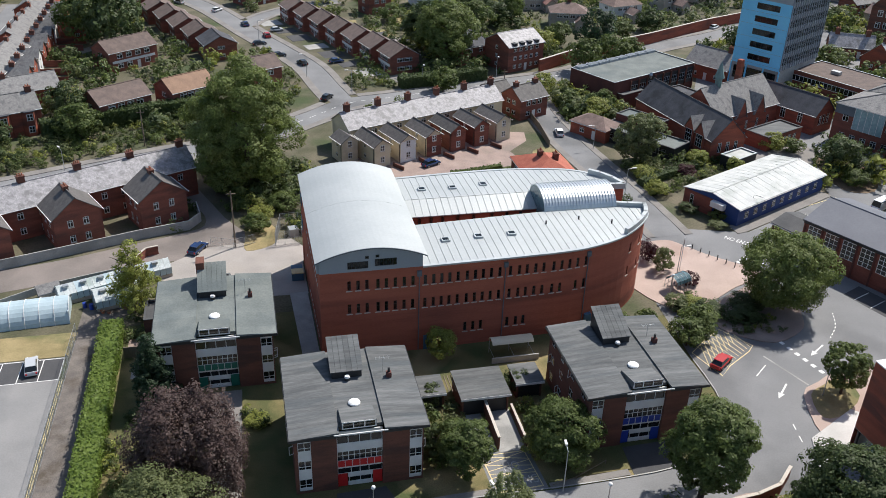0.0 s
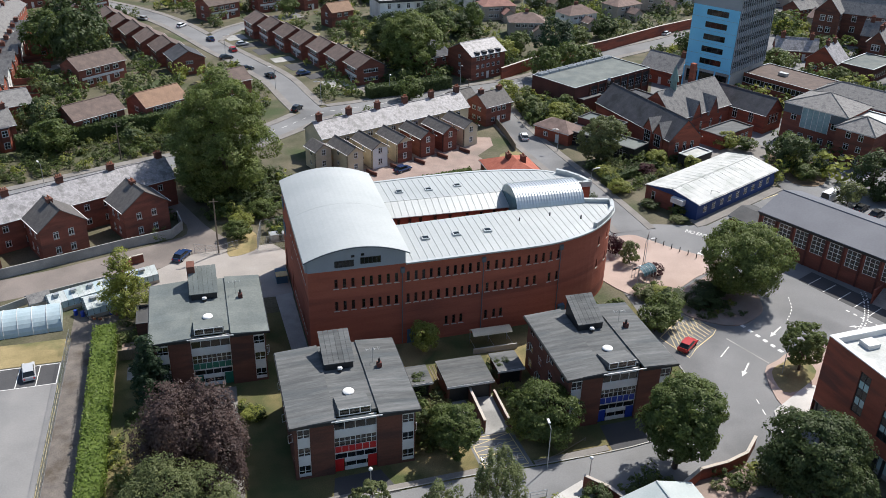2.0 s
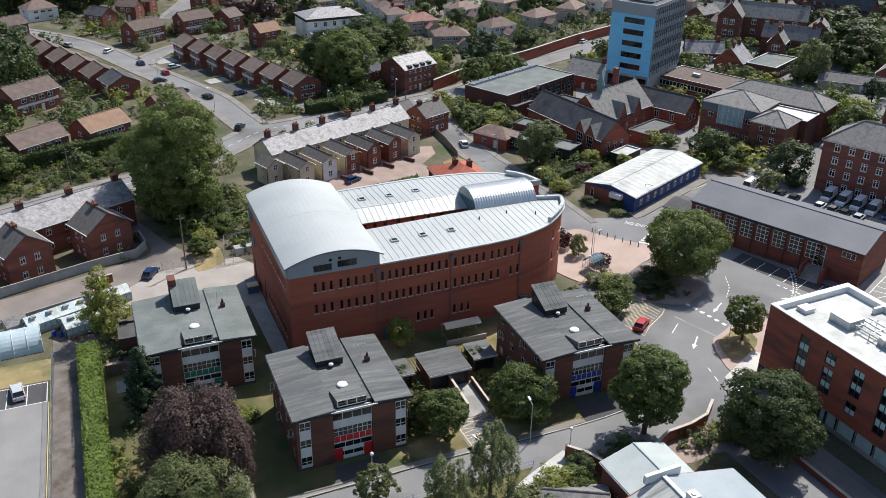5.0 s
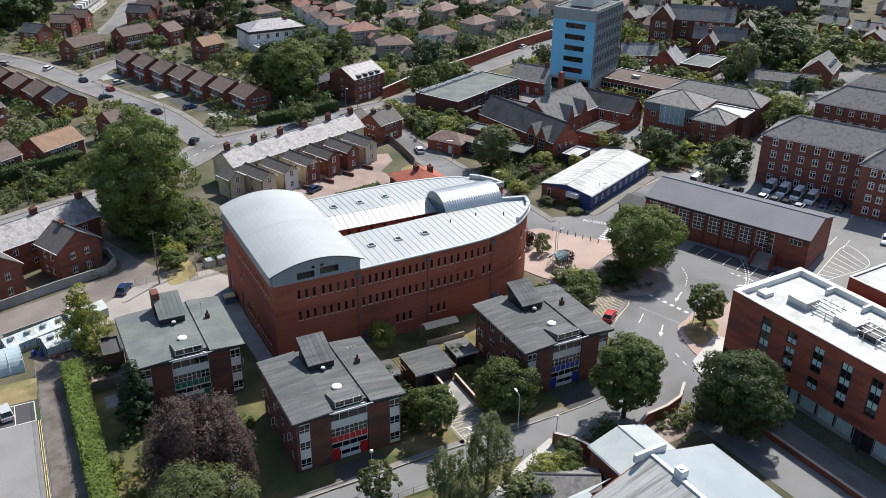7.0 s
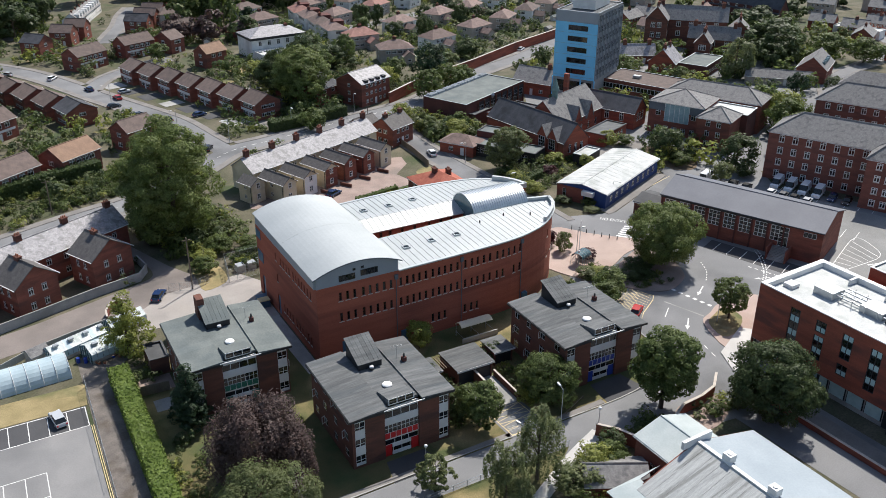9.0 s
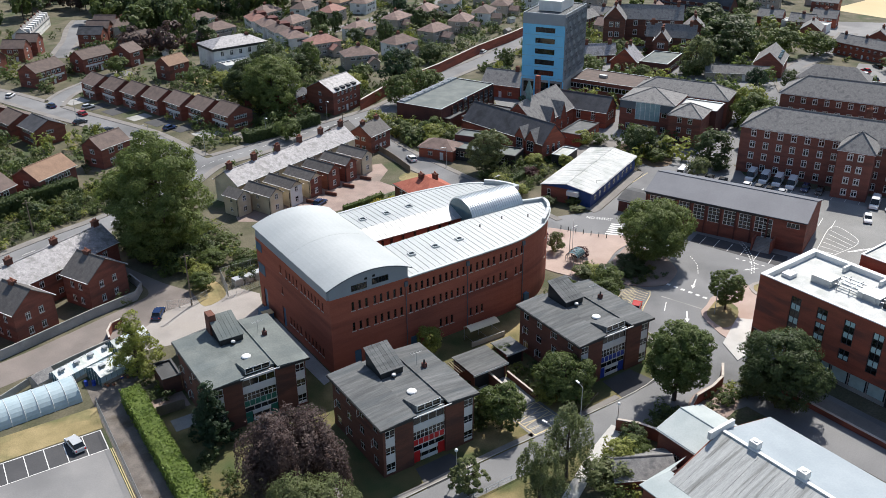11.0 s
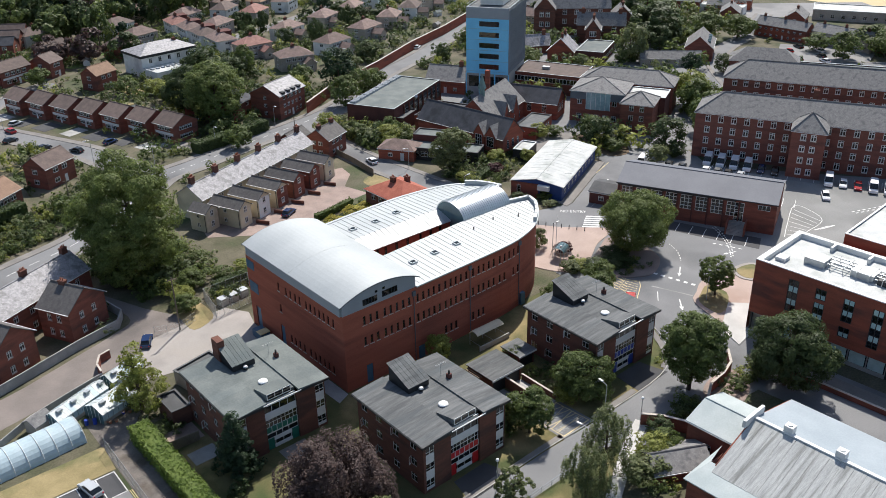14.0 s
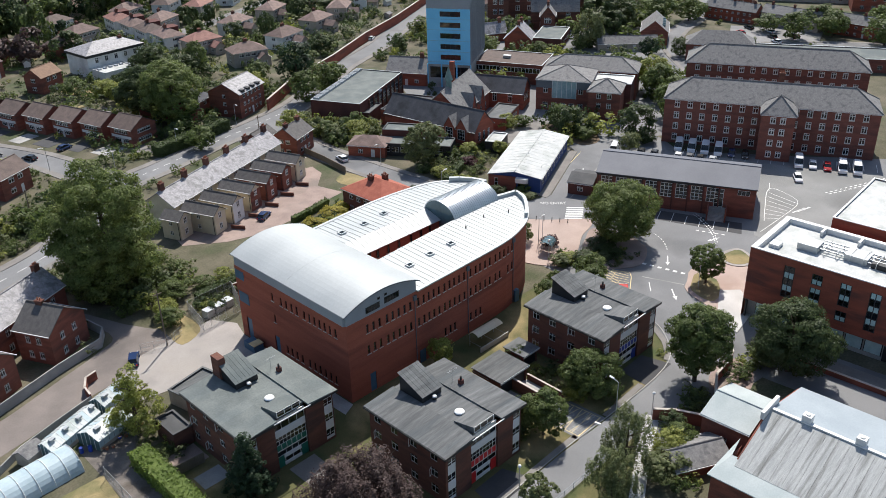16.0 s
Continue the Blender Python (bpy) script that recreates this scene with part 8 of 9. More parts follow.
part("end_wall", B((10.4, -2.5, 0, 10.5, 2.5, 1.9)), POLY, pt)


def greenhouse(x, y, yaw, L, W, label):
    """A gabled greenhouse: base, glazing bars, whitewashed panes and roof vents."""
    c = thing("greenhouse", pose(x, y, 0, 0, 0, yaw), label, "greenhouse")
    a, b, e, r = L / 2, W / 2, 1.7, 2.7
    part("base_wall", B((-a, -b, 0, a, -b + 0.1, 0.6), (-a, b - 0.1, 0, a, b, 0.6)), RENDER_GREY, c)
    n = max(3, round(L / 0.9))
    for i in range(n):
        x0, x1 = -a + L * i / n + 0.03, -a + L * (i + 1) / n - 0.03
        for s in (-1, 1):
            part("side_pane", B((x0, s * (b - 0.05) - 0.01, 0.6, x1, s * (b - 0.05) + 0.01, e)), POLY, c)
            bm = bmesh.new()
            ring = [(x0, s * b, e), (x1, s * b, e), (x1, 0, r), (x0, 0, r)]
            add_hull(bm, ring, [(px, py, pz + 0.02) for px, py, pz in ring])
            bmesh.ops.recalc_face_normals(bm, faces=bm.faces)
            part("roof_pane", bm, WASHED if (i * 7 + s) % 5 else POLY, c)
        bm = bmesh.new()
        add_tube(bm, (x1 + 0.03, -b, e + 0.03), (x1 + 0.03, 0, r + 0.03), 0.03, 0.03, 5)
        add_tube(bm, (x1 + 0.03, 0, r + 0.03), (x1 + 0.03, b, e + 0.03), 0.03, 0.03, 5)
        part("glazing_bar", bm, STEEL, c)
        if i % 3 == 1:
            part("roof_vent", B((x0, -0.9, r - 0.2, x1, -0.3, r + 0.12)), STEEL, c, "opened grey roof vent")
    for s in (-1, 1):
        bm = bmesh.new()
        ring = [(s * a - 0.01, -b, 0), (s * a - 0.01, b, 0), (s * a - 0.01, b, e), (s * a - 0.01, 0, r), (s * a - 0.01, -b, e)]
        add_hull(bm, ring, [(px + 0.02, py, pz) for px, py, pz in ring])
        bmesh.ops.recalc_face_normals(bm, faces=bm.faces)
        gable = part("gable_glazing", bm, GLASS_B, c)
        for yy in (-b * 0.6, -b * 0.2, b * 0.2, b * 0.6):
            part("gable_bar", B((s * (a + 0.03) - 0.02, yy - 0.02, 0, s * (a + 0.03) + 0.02, yy + 0.02, e + (r - e) * (1 - abs(yy) / b))), WHITE, gable)
    return c


WASHED = surf("whitewashed_glass", (0.42, 0.47, 0.47), (0.56, 0.60, 0.60), 0.9, 0.4, 0.02, 4, vary=0.12, dirt=(0.30, 0.36, 0.34), spec=0.5)
greenhouse(-33.19, 23.63, 22.2, 9.6, 3.4, "long whitewashed greenhouse beside the lane")
greenhouse(-29.01, 20.62, 17.3, 6.6, 4.3, "short whitewashed greenhouse with glazed gables")
greenhouse(-24.73, 27.14, 19.3, 6.4, 3.2, "small greenhouse with grey glazing behind the maple")
home(-39.02, 23.1, 22, 2.9, 2.4, 1.8, 2.5, RENDER_GREY, SLATE, "small grey garden shed by the greenhouses", 0, 1, door=False, name="garden_shed", trim=None)
hall(-15.06, 18.63, 11.7, 7, 4.9, 2.5, RENDER_GREY, FELT, "flat-roofed rear annexe of the block", (), name="annexe", edge=FELT)
hall(-22.63, 12.34, -0.4, 2.9, 5.2, 2.9, BRICK_BLOCK, FELT_DARK, "flat-roofed bin store beside the block", (), name="bin_store", edge=FELT_DARK)
sheet("side_slabs", [(-25.45, 0.03), (-21.5, 0.06), (-21.47, 3.1), (-25.41, 3.09)], 0.05, CONCRETE, "concrete slabs beside the block", "path")
fence_wall([(-26.63, 5.21), (-22.49, 4.92)], 1.7, 0.1, WOOD, "weathered timber fence beside the block", "timber_fence", "fence")
sheet("brick_patio", [(-26.42, 5.51), (-21.56, 5.32), (-21.53, 9.54), (-26.37, 9.55)], 0.06, BRICKPAVE, "red brick paved yard beside the block", "patio")
sheet("dry_corner", smooth_outline([(-9.46, 33.24), (-5.14, 34.67), (-4.18, 38.04), (-4.8, 42.28), (-9.1, 43.79), (-9.57, 38.17)], 3), 0.07, GRASS_DRY, "parched grass corner beside the substation", "lawn")
rngc = random.Random(8)
for k in range(16):
    x, y = rngc.uniform(-31.5, -24.5), rngc.uniform(16.8, 18.6)
    pot = thing("plant_pot", pose(x, y + 0.25 * (x + 31), 0, 0, 0, rngc.uniform(0, 90)), "terracotta plant pot standing by the greenhouses", "plant pot", "plant pots by the greenhouses")
    part("pot", tube((0, 0, 0), (0, 0, 0.4), 0.2, 0.28, 10), TERRACOTTA if k % 3 else BLUE, pot)
    part("soil", tube((0, 0, 0.36), (0, 0, 0.41), 0.24, 0.24, 10), SOIL, pot)
sub = thing("transformer", pose(0.87, 38.3, 0, 0, 0, 7.6), "grey electrical transformer boxes in an enclosure", "transformer")
for k in range(3):
    part("cabinet", B((-3 + 2.2 * k, -0.8, 0, -1.4 + 2.2 * k, 0.8, 1.4)), STEEL, sub)

# ---- lamps, poles, bollards, bins ----
def lamp(x, y, h, label, globe=False, yaw=0):
    l = thing("street_lamp", pose(x, y, 0, 0, 0, yaw), label, "lamp", "street lamps")
    part("post", tube((0, 0, 0), (0, 0, h), 0.08, 0.05), STEEL, l)
    if globe:
        bm = bmesh.new()
        bmesh.ops.create_uvsphere(bm, u_segments=12, v_segments=8, radius=0.25, matrix=pose(0, 0, h + 0.2))
        part("globe", bm, DOME, l, "white globe")
    else:
        part("arm", tube((0, 0, h), (1.3, 0, h + 0.15), 0.04), STEEL, l)
        part("head", B((0.9, -0.14, h + 0.08, 1.7, 0.14, h + 0.24)), WHITE, l, "white lamp head")


for x, y, h, gl_, yaw in ((24.42, -30.51, 6, False, 81.7), (14.94, -35.19, 6.1, False, 101.6), (28.3, -34.12, 3.6, True, 1.9), (2.46, -30.76, 4.6, True, 1.2), (64.75, -20.24, 4.8, False, 2.5), (55.32, 6.8, 4, True, 1.7), (59.33, 12.62, 5.7, False, 1.6), (8.56, 126.89, 6.2, False, 177.9), (18.58, 111.67, 6.2, False, 178.5), (37.4, 115.26, 6.1, False, -91.1), (58.63, 120.33, 6, False, -90.7), (-42.63, 66.82, 6.8, False, 118), (-2.44, 164.04, 6, False, -3.2), (63.67, 44.42, 5.5, False, 1), (66.32, 68.31, 5.3, False, 180.6), (90.53, 131.66, 5.7, False, -60.6), (83.53, 31.6, 4.5, False, -58.2)):
    lamp(x, y, h, "white globe lamp on a grey post" if gl_ else "grey street lamp with a white head", gl_, yaw)
for x, y, h in ((-11.25, 34.99, 10.5), (-29.35, 83.77, 8.1), (-6.46, 101.26, 7.4), (56.33, 105.45, 6.9)):
    p = thing("utility_pole", pose(x, y, 0), "tall wooden utility pole", "pole")
    part("pole", tube((0, 0, 0), (0, 0, h), 0.15, 0.1), WOOD, p)
    part("crossarm", B((-0.8, -0.05, h - 0.6, 0.8, 0.05, h - 0.48)), WOOD, p)
for k in range(7):
    t = k / 6
    b = thing("bollard", pose(65.65 + 5.021 * t, 22.73 - 8.759 * t, 0.12), "dark metal bollard on the plaza edge", "bollard", "bollards on the plaza")
    part("post", tube((0, 0, 0), (0, 0, 0.85), 0.09, 0.08), DARK, b)
    part("cap", tube((0, 0, 0.85), (0, 0, 0.97), 0.1, 0.04), DARK, b)
bn = thing("skip", pose(-1.7, 23.4, 0.04), "blue and yellow waste container in the yard", "container")
part("body", B((-0.9, -1.5, 0, 0.9, 1.5, 1.3)), BLUE_DOOR, bn)
part("lid", B((-0.95, -1.55, 1.3, 0.95, 0, 1.45)), LINE_Y, bn, "yellow lid")
fl = thing("flagpole", pose(58.87, 11.32, 0.13), "slim white flagpole on the plaza", "pole")
part("pole", tube((0, 0, 0), (0, 0, 8), 0.06, 0.04), WHITE, fl)
for x, y in ((-32.45, 18.77), (-33.48, 19.38), (-25.44, 18.71), (-42.34, 20.05)):
    bb = thing("waste_barrel", pose(x, y, 0), "blue plastic barrel beside the cabins", "barrel")
    part("barrel", tube((0, 0, 0), (0, 0, 0.9), 0.3, 0.3, 12), BLUE, bb)


# ---- road markings ----
def mark(points, width, material=None, label="painted road line", z=0.042, dash=None, name="road_marking"):
    if dash:
        pts, segs = [Vector(p) for p in points], []
        for p, q in zip(pts, pts[1:]):
            L = (q - p).length
            n = max(1, round(L / dash))
            segs += [(p.lerp(q, (i + 0.1) / n), p.lerp(q, (i + 0.6) / n)) for i in range(n)]
        m = thing(name, pose(0, 0, 0), label, "road marking", kind="structure")
        for p, q in segs:
            part("dash", strip([tuple(p), tuple(q)], width, z), material or LINE, m)
        return m
    return solo(name, strip(points, width, z), material or LINE, label, "road marking", kind="structure")


for k in range(12):
    mark([(-34.55 - 2.608 * k, 6.52 - 0.003 * k), (-34.65 - 2.62 * k, 1.62 - 0.012 * k)], 0.12, label="white parking bay line")
for k in range(9):
    mark([(-41.31 - 2.648 * k, -6.29 - 0.028 * k), (-41.56 - 2.671 * k, -16.39 - 0.049 * k)], 0.12, label="white parking bay line")
mark([(-41.43, -11.32), (-62.78, -11.63)], 0.12, label="white line between the parking bays")
mark([(-41.31, -6.29), (-62.56, -6.52)], 0.12, label="white line along the parking bays")
sheet("bay_asphalt", [(-34.59, 1.62), (-34.5, 6.52), (-64.86, 6.48), (-65.08, 1.47)], 0.036, ASPHALT_D, "dark tarmac parking bays", "parking bays")
sheet("dry_garden", smooth_outline([(52.63, 68.98), (56.83, 70.46), (59.41, 63.58), (56.57, 60.71), (52.44, 64.75)], 3), 0.05, GRASS_DRY, "parched garden lawn by the red-roofed house", "lawn")
mark([(-34.65, 1.62), (-65.08, 1.47)], 0.12, label="white line along the parking bays")
mark([(-34.55, 6.52), (-64.86, 6.48)], 0.12, label="white line along the parking bays")
mark([(-34.12, 1.52), (-34.95, -42.58)], 0.1, LINE_Y, "yellow line along the car park edge", 0.05)
mark([(-34.38, 1.52), (-35.22, -42.59)], 0.1, LINE_Y, "yellow line along the car park edge", 0.05)
dx, dy = math.cos(radians(-70)), math.sin(radians(-70))
for k in range(6):
    mark([(88.52 + 0.931 * k, 2.76 - 2.711 * k), (84.82 + 0.845 * k, 1.25 - 2.775 * k)], 0.14, label="white parking bay line")
sheet("bay_tarmac", [(88.17, 4.89), (94.76, -12.85), (90.06, -15.33), (83.98, 3.02)], 0.036, ASPHALT_D, "dark tarmac parking bays", "parking bays")


def arrow(x, y, yaw, s=1.0):
    bm = bmesh.new()
    for ring in ([(-0.12, -2), (0.12, -2), (0.12, 0.6), (-0.12, 0.6)], [(-0.42, 0.6), (0.42, 0.6), (0, 2)]):
        bm.faces.new([bm.verts.new((px * s, py * s, 0)) for px, py in ring])
    solo("road_arrow", bm, LINE, "white arrow painted on the road", "road marking", kind="structure", m=pose(x, y, 0.044, 0, 0, yaw))


arrow(70.4, -10.38, 122.2, 1.0)
arrow(60.09, -18.17, 133.8, 1.0)
arrow(84.24, -12.27, 70.6, 0.8)
arrow(123.7, 42.63, -57.3, 1.0)
arrow(95.56, 28.91, -62.8, 0.9)
arrow(90, 25.28, 112.1, 0.9)
mark(smooth_outline([(78.81, -1.7), (77.02, -5.12), (74.11, -8.02)], 4, False), 0.16, dash=2.2, label="dashed white centre line")
mark([(57.67, -24.38), (56.61, -28.92)], 0.14, dash=3.0, label="dashed white centre line")
mark([(66.2, -7.26), (68.24, -16.14)], 0.6, dash=1.55, label="row of white give-way blocks")
mark([(61.83, -10.31), (64.4, -17.59)], 0.3, CONCRETE, label="worn pale line across the road")
mark([(60.94, -12.37), (58.3, -14.47)], 0.16, label="short white centre line")
for off in (0.0, 0.75):
    mark(smooth_outline([(92.0 + off, -3.0), (90.4 + off, -5.8), (86.6 + off, -10.5), (82.5 + off, -13.8)], 4, False), 0.22, dash=1.0, label="dotted white edge line")
mark([(85.53, -7.39), (87.7, -13.46)], 0.3, dash=1.3, label="row of white road blocks")
mark(smooth_outline([(77.35, 27.44), (91.34, 31.97), (105.51, 36.69)], 4, False), 0.14, LINE_Y, "yellow line along the kerb", 0.05)
mark(smooth_outline([(81.36, 21.45), (92.57, 24.89), (104.02, 28.76), (123.18, 34.39)], 4, False), 0.25, CONC_PALE, "pale kerb line along the hut road", 0.05, name="kerb")
for k in range(8):
    cx_, cy_ = 77.83 - 0.899 * k, 17.47 - 0.591 * k
    mark([(cx_ - 1.2, cy_ + 1.4), (cx_ + 1.2, cy_ - 1.4)], 0.6, label="white zebra bar")
for k in range(7):
    mark([(100.08 + 2.135 * k, -15.04 + 0.883 * k), (101.77 + 1.623 * k, -17.29 + 0.082 * k)], 0.14, label="white hatching line")
mark(smooth_outline([(98.85, -15.73), (104.62, -12.97), (114.88, -8.69), (114.83, -12.97), (111.78, -16.98), (103.35, -17.54), (93.6, -17.56)], 4, False), 0.14, label="white hatching outline")
for off in (0.0, 0.9):
    mark([(120.7, -18.9 - off), (134.3, -24.2 - off), (145.5, -28.9 - off)], 0.3, dash=1.4, label="broad dashed give-way line")
for k in range(2):
    mark([(106.52 + 1.085 * k, -18.23 - 0.546 * k), (110.56 + 1.081 * k, -19.28 - 0.544 * k)], 0.4, label="worn painted bar on the road")
sheet("bed_kerb", smooth_outline([(78.43, -16.71), (82.22, -17.02), (83.8, -18.93), (81.08, -23.08), (77.58, -22.19), (76.47, -19.48)], 3), 0.26, CONC_PALE, "pale kerb round a dry bed", "kerb")
sheet("dry_bed", smooth_outline([(78.75, -17.39), (81.92, -17.71), (83.09, -19.04), (80.75, -22.31), (77.99, -21.59), (77.2, -19.56)], 3), 0.3, GRASS_DRY, "parched grass bed inside a kerb", "planting bed")
mark(smooth_outline([(-62.34, 62.43), (-49.73, 67.6), (-28.48, 76.59), (-9.76, 83.51), (6.43, 96.15), (17, 105.31), (29.14, 108.4), (46.73, 113.29), (62.12, 116.59), (78.45, 121.13), (96.59, 131.04)], 4, False), 0.14, dash=5.0, label="dashed white centre line", z=0.052)
for k in range(16):
    bx, by = 123.87 + 1.38 * k, 18.27 - 2.61 * k
    mark([(bx, by), (bx - 4.6, by - 2.1)], 0.12, label="white parking bay line")
for k in range(14):
    bx, by = 98 + 1.196 * k, 20.73 - 2.316 * k
    mark([(bx, by), (bx + 4.6, by + 2.1)], 0.12, label="white parking bay line")
yel = [(51.98, -7.72), (53.69, -13.57), (55.91, -11.57), (60.36, -8.88), (61.66, -7.6), (58.81, -2.81), (55.09, -5.26)]
mark(yel + yel[:1], 0.14, LINE_Y, "yellow hatched box outline")
for k in range(9):
    mark([(52.68 + 0.925 * k, -12.11 + 0.791 * k), (54.19 + 0.81 * k, -5.66 + 0.297 * k)], 0.1, LINE_Y, "yellow hatching line", 0.046)
    mark([(53.28 + 0.854 * k, -6.06 + 0.347 * k), (55.45 + 0.709 * k, -11.68 + 0.496 * k)], 0.1, LINE_Y, "yellow hatching line", 0.05)
mark([(16.67, -23.09), (17.02, -29.38), (22.5, -29.22), (22.03, -23.06), (16.67, -23.09)], 0.14, LINE_Y, "yellow box outline by the garages", 0.05)
sheet("garage_apron", [(16.36, -22.69), (16.53, -29.92), (23.01, -29.72), (22.61, -22.54)], 0.035, ASPHALT, "tarmac apron before the garages", "apron")
for k in range(5):
    mark([(16.78 + 0.036 * k, -23.29 - 1.497 * k), (22.27 + 0.034 * k, -24.49 - 1.184 * k)], 0.1, LINE_Y, "yellow hatching line", 0.054)
    mark([(22.13 + 0.042 * k, -23.16 - 1.491 * k), (16.81 + 0.028 * k, -24.63 - 1.189 * k)], 0.1, LINE_Y, "yellow hatching line", 0.058)


def lettering(text, x, y, yaw, size, stretch=1.6):
    c = bpy.data.curves.new("lettering", "FONT")
    c.body, c.size, c.align_x = text, size, "CENTER"
    c.extrude = 0.002
    c.materials.append(LINE_WORN if "PARK" in text or text == "NO" else LINE)
    ob = new("road_lettering", c)
    ob.matrix_basis = pose(x, y, 0.065, 0, 0, yaw) @ Matrix.Diagonal((1, stretch, 1, 1))
    tagged(ob, f"white words {text} painted on the road", "road lettering", kind="structure")


lettering("NO", 19.73, -26.1, 1.5, 1.3)
lettering("PARKING", 19.8, -28.58, 1.6, 1.2)
lettering("NO ENTRY", 76.03, 22.06, -47.8, 1.15)
lettering("STAFF", 93.88, 28.93, 22.1, 1.3)
lettering("ONLY", 92, 26.49, 22.1, 1.3)
mark(smooth_outline([(-14.14, -30.4), (12.61, -29.62), (25.59, -29.85), (39.26, -29.24), (45.84, -26), (50.52, -19.07), (51.36, -8.22)], 4, False), 0.16, CONCRETE, "pale kerb line along the lawn", 0.16, name="kerb")
for pts in ([(-24.73, -30.39), (12.6, -29.2), (16.12, -29.3)], [(23.2, -29.51), (33.22, -29.01)], [(41.54, -28.36), (45.8, -25.2), (49.76, -18.89)]):
    solo("footway", strip(smooth_outline(pts, 4, False), 1.0, 0.15), PAVING, "narrow concrete footway beside the road", "pavement", kind="structure")
solo("footway", strip(smooth_outline([(28.0, -34.6), (24.6, -36.0), (20.6, -37.8), (14.6, -41.0), (8.0, -44.6)], 4, False), 2.0, 0.15), WHITE_CONC, "bright pale concrete path through the grass", "pavement", kind="structure")
sheet("roadside_lawn", [(-12, -35.5), (22.5, -35.15), (17.6, -39.0), (10.2, -43.0), (-12, -46)], 0.11, GRASS, "green and parched grass beside the road", "lawn")
gr = thing("guard_rail", pose(0, 0, 0), "pale painted guard rail along the road", "railing")
for z in (0.55, 1.0):
    part("rail", tube((0, -35.35, z), (22.6, -35.0, z), 0.035), PANEL_GREY, gr)
for k in range(12):
    part("post", tube((2.05 * k, -35.35 + 0.0318 * k, 0), (2.05 * k, -35.35 + 0.0318 * k, 1.05), 0.04), PANEL_GREY, gr)
for pts in ([(31, -27.02), (26.55, -29), (23.41, -29.71)],):
    rl = thing("timber_rail", pose(0, 0, 0), "low timber rail along the lawn edge", "fence")
    for p, q in zip(pts, pts[1:]):
        part("rail", tube((*p, 0.5), (*q, 0.5), 0.05), WOOD, rl)
        part("post", tube((*p, 0), (*p, 0.6), 0.06), WOOD, rl)


# ---- vehicles ----
CARPAINT = {}


def paint(name, c):
    if name not in CARPAINT:
        CARPAINT[name] = surf(f"{name}_car_paint", c, tuple(1.1 * v for v in c), 0.5, 0.25, 0.0, 3, vary=0.02, spec=0.6)
    return CARPAINT[name]


CARS = {}


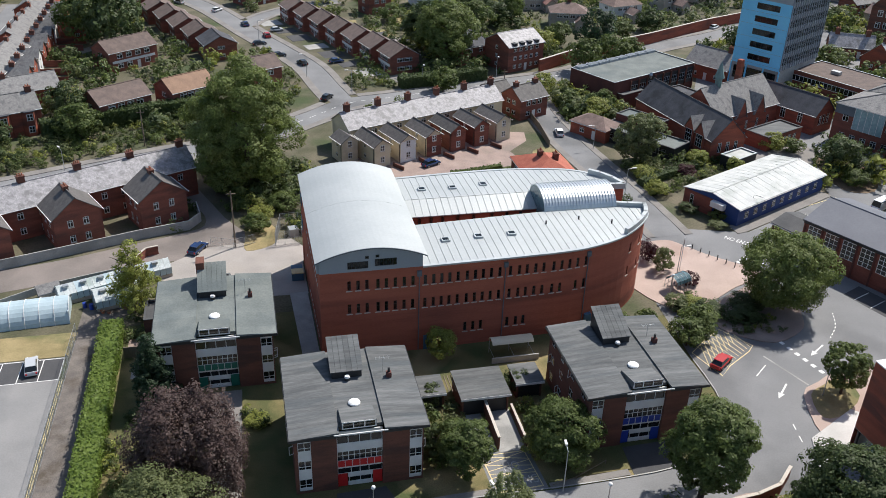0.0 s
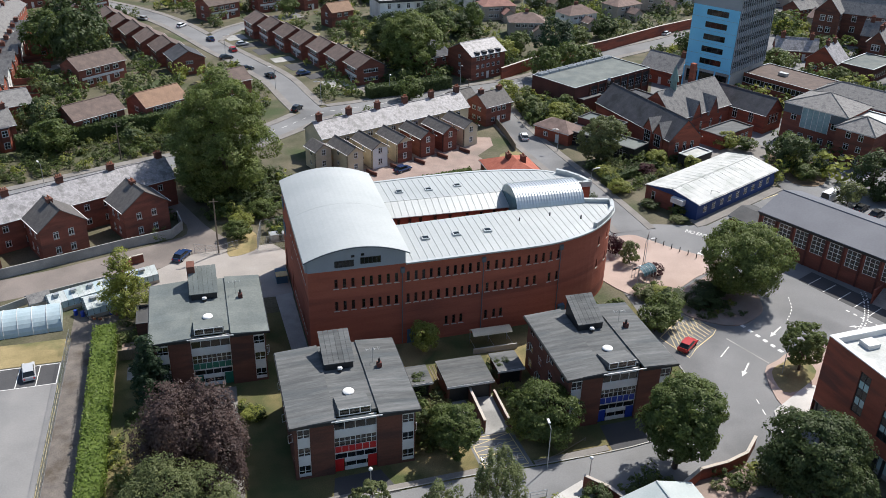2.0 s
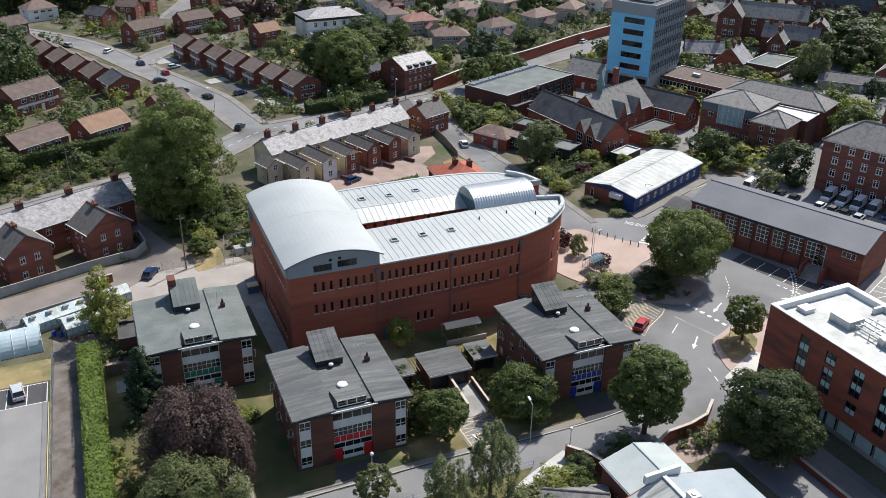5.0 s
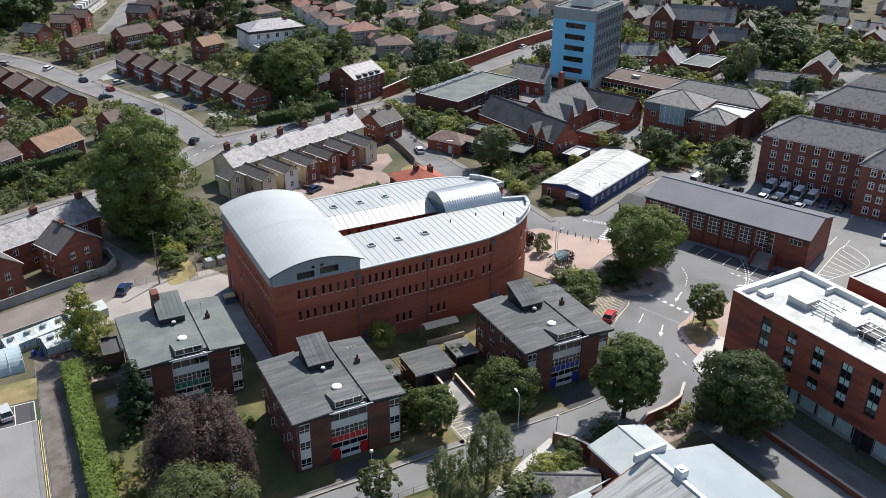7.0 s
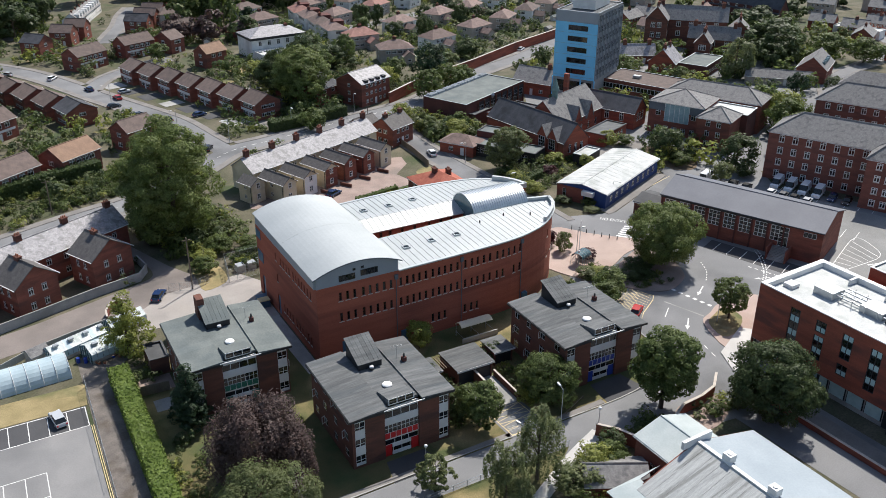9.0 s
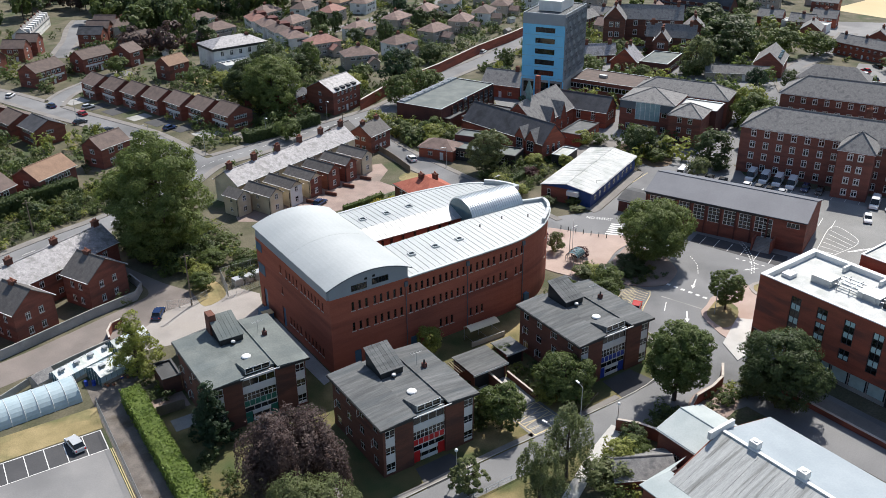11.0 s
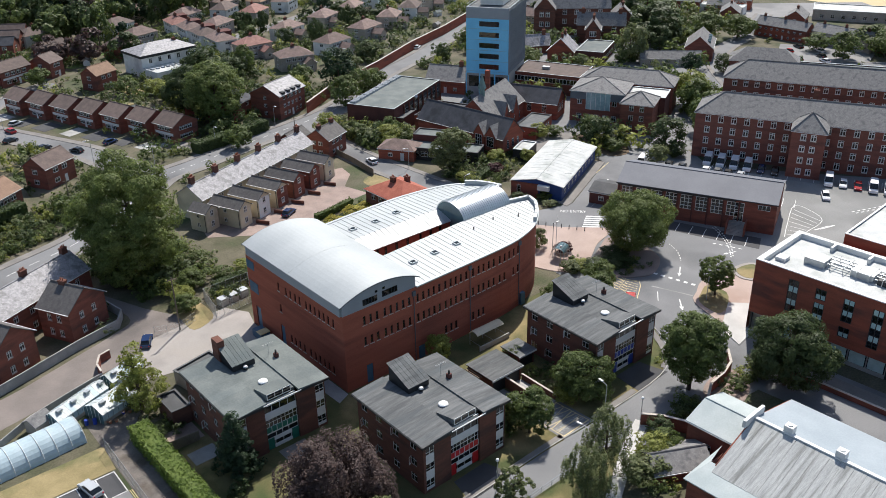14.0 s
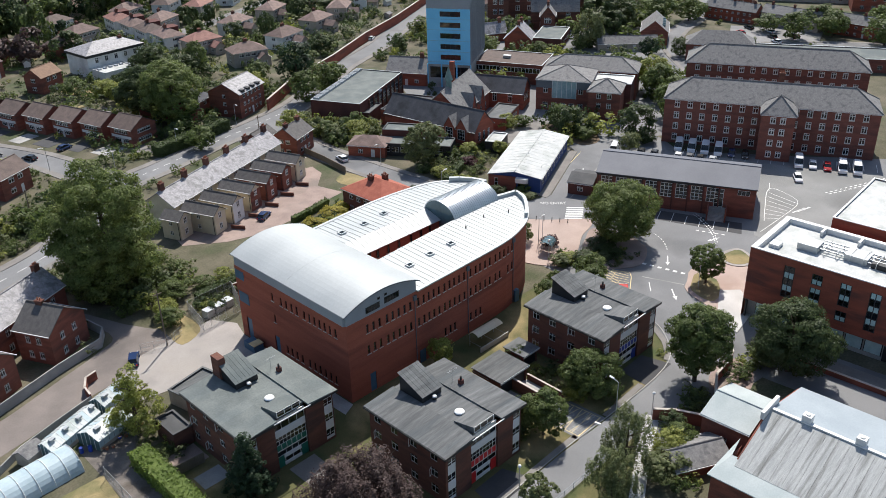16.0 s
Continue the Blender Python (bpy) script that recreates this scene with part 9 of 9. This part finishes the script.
def car(x, y, yaw, colour, rgb, van=False, z=0.04):
    key = (colour, van)
    label = f"{colour} {'minibus van' if van else 'hatchback car'} parked on the tarmac"
    if key not in CARS:
        c = thing("van" if van else "car", pose(0, 0, -50), label, "van" if van else "car")
        L, W = (5.4, 2.0) if van else (4.2, 1.75)
        bm = bmesh.new()
        h0, h1 = (0.35, 1.15) if van else (0.3, 0.82)
        a, w = L / 2, W / 2
        add_hull(bm, [(-a, -w + 0.1, h0), (a, -w + 0.1, h0), (a, w - 0.1, h0), (-a, w - 0.1, h0)], [(-a + 0.05, -w + 0.02, h1 - 0.15), (a - 0.12, -w + 0.02, h1 - 0.2), (a - 0.12, w - 0.02, h1 - 0.2), (-a + 0.05, w - 0.02, h1 - 0.15)])
        add_hull(bm, [(-a + 0.05, -w + 0.02, h1 - 0.15), (a - 0.12, -w + 0.02, h1 - 0.2), (a - 0.12, w - 0.02, h1 - 0.2), (-a + 0.05, w - 0.02, h1 - 0.15)], [(-a + 0.12, -w + 0.1, h1), (a - 0.5, -w + 0.14, h1), (a - 0.5, w - 0.14, h1), (-a + 0.12, w - 0.1, h1)])
        bmesh.ops.recalc_face_normals(bm, faces=bm.faces)
        part("body", bm, paint(colour, rgb), c)
        top = 2.35 if van else 1.38
        f0, f1 = (a - 0.75, a - 1.3) if van else (a - 1.1, a - 1.85)
        r0, r1 = (-a + 0.14, -a + 0.25) if van else (-a + 0.2, -a + 0.75)
        bm = bmesh.new()
        add_hull(bm, [(r0, -w + 0.12, h1 - 0.01), (f0, -w + 0.14, h1 - 0.01), (f0, w - 0.14, h1 - 0.01), (r0, w - 0.12, h1 - 0.01)], [(r1, -w + 0.26, top - 0.06), (f1, -w + 0.26, top - 0.06), (f1, w - 0.26, top - 0.06), (r1, w - 0.26, top - 0.06)])
        bmesh.ops.recalc_face_normals(bm, faces=bm.faces)
        part("cabin_glass", bm, GLASS, c)
        part("car_roof", B((r1 - 0.04, -w + 0.22, top - 0.06, f1 + 0.04, w - 0.22, top)), paint(colour, rgb), c)
        if van:
            part("side_panel", B((r0 + 0.1, -w + 0.1, h1 - 0.01, 0.3, w - 0.1, top - 0.3)), paint(colour, rgb), c)
        for sx in (-a + 0.8, a - 0.8):
            for sy in (-1, 1):
                wh_ = part("wheel", tube((sx, sy * (w - 0.22), 0.32), (sx, sy * (w - 0.01), 0.32), 0.32, 0.32, 14), TYRE, c)
                part("rim", tube((sx, sy * (w - 0.03), 0.32), (sx, sy * (w + 0.005), 0.32), 0.2, 0.2, 10), STEEL, wh_)
        for sy in (-1, 1):
            part("headlight", B((a - 0.2, sy * (w - 0.3) - 0.15, h1 - 0.33, a - 0.06, sy * (w - 0.3) + 0.15, h1 - 0.2)), DOME, c)
            part("tail_light", B((-a - 0.01, sy * (w - 0.25) - 0.1, h1 - 0.35, -a + 0.08, sy * (w - 0.25) + 0.1, h1 - 0.12)), RED, c)
        CARS[key] = c
        c.matrix_basis = pose(x, y, z, 0, 0, yaw)
        return c
    return copy_thing(CARS[key], pose(x, y, z, 0, 0, yaw))


SILVER, BLACK, DBLUE, PWHITE, PRED, PGREY = ("silver", (0.42, 0.44, 0.46)), ("black", (0.015, 0.016, 0.018)), ("dark blue", (0.015, 0.035, 0.10)), ("white", (0.70, 0.71, 0.72)), ("red", (0.38, 0.02, 0.02)), ("grey", (0.12, 0.125, 0.13))
car(-38.39, 4.68, 99.4, *SILVER)
car(28.93, 64.44, 29.7, *DBLUE)
car(54.76, -11, 37.1, *PRED)
car(123.76, -11.24, -146, *PWHITE)
for k, c in enumerate((PWHITE, PWHITE, PWHITE, PWHITE, DBLUE, BLACK)):
    car(123.2 + 1.15 * k, 19.6 - 3.0 * k, 205.8, *c, van=k < 4)
for k, c in enumerate((PWHITE, PWHITE, PRED, PWHITE, PWHITE)):
    car(132.2 + 1.15 * k, -7.4 - 3.0 * k, 205.8, *c, van=k in (0, 3, 4))
for x, y, c, v in ((111.2, 30.45, PWHITE, True), (114.47, 25.01, BLACK, False), (115.7, 21.94, BLACK, False), (118, 16.56, PWHITE, False), (119.17, 14.08, PGREY, False), (120.17, 11.77, BLACK, False), (121.13, 9.01, SILVER, False)):
    car(x, y, 24, *c, van=v)
for x, y, yaw, c in ((61.63, 77.7, 80.3, PWHITE), (12.03, 108.96, 58.2, BLACK), (8.33, 138.62, 112.4, BLACK), (2.53, 146.91, 17.1, BLACK), (-2.4, 159.57, 16.7, BLACK), (0.1, 168.16, 101.7, PRED), (-6.02, 182.03, 106.1, DBLUE), (17.8, 139.19, 17.7, DBLUE), (-14.57, 201.64, 54.9, PWHITE), (116.19, 149.68, 34.6, BLACK), (121.43, 152.39, 34.6, PGREY), (145.48, 162.89, 34.9, PWHITE), (233.6, 48.32, 66.2, PWHITE), (229.45, 55.86, 65.9, BLACK), (232.62, 61.52, 65.9, PWHITE), (238.97, 52.52, 66.3, BLACK), (244.97, 47.89, 66.5, PGREY), (245.46, 56.58, 66.4, PWHITE), (237.62, 64.13, 66, PRED), (245.93, 65.09, 66.3, BLACK), (218.04, 91.95, 34, PWHITE), (227.37, 93.91, 34.3, PGREY), (3.42, 174.29, 16.5, SILVER), (-27.29, 213.98, 134.1, SILVER), (-64.75, 139.53, 90.8, SILVER), (-67.59, 123, 91.1, PGREY), (-66.95, 171.86, 90.1, BLACK), (-17.41, 34.73, 59.2, DBLUE)):
    car(x, y, yaw, *c)
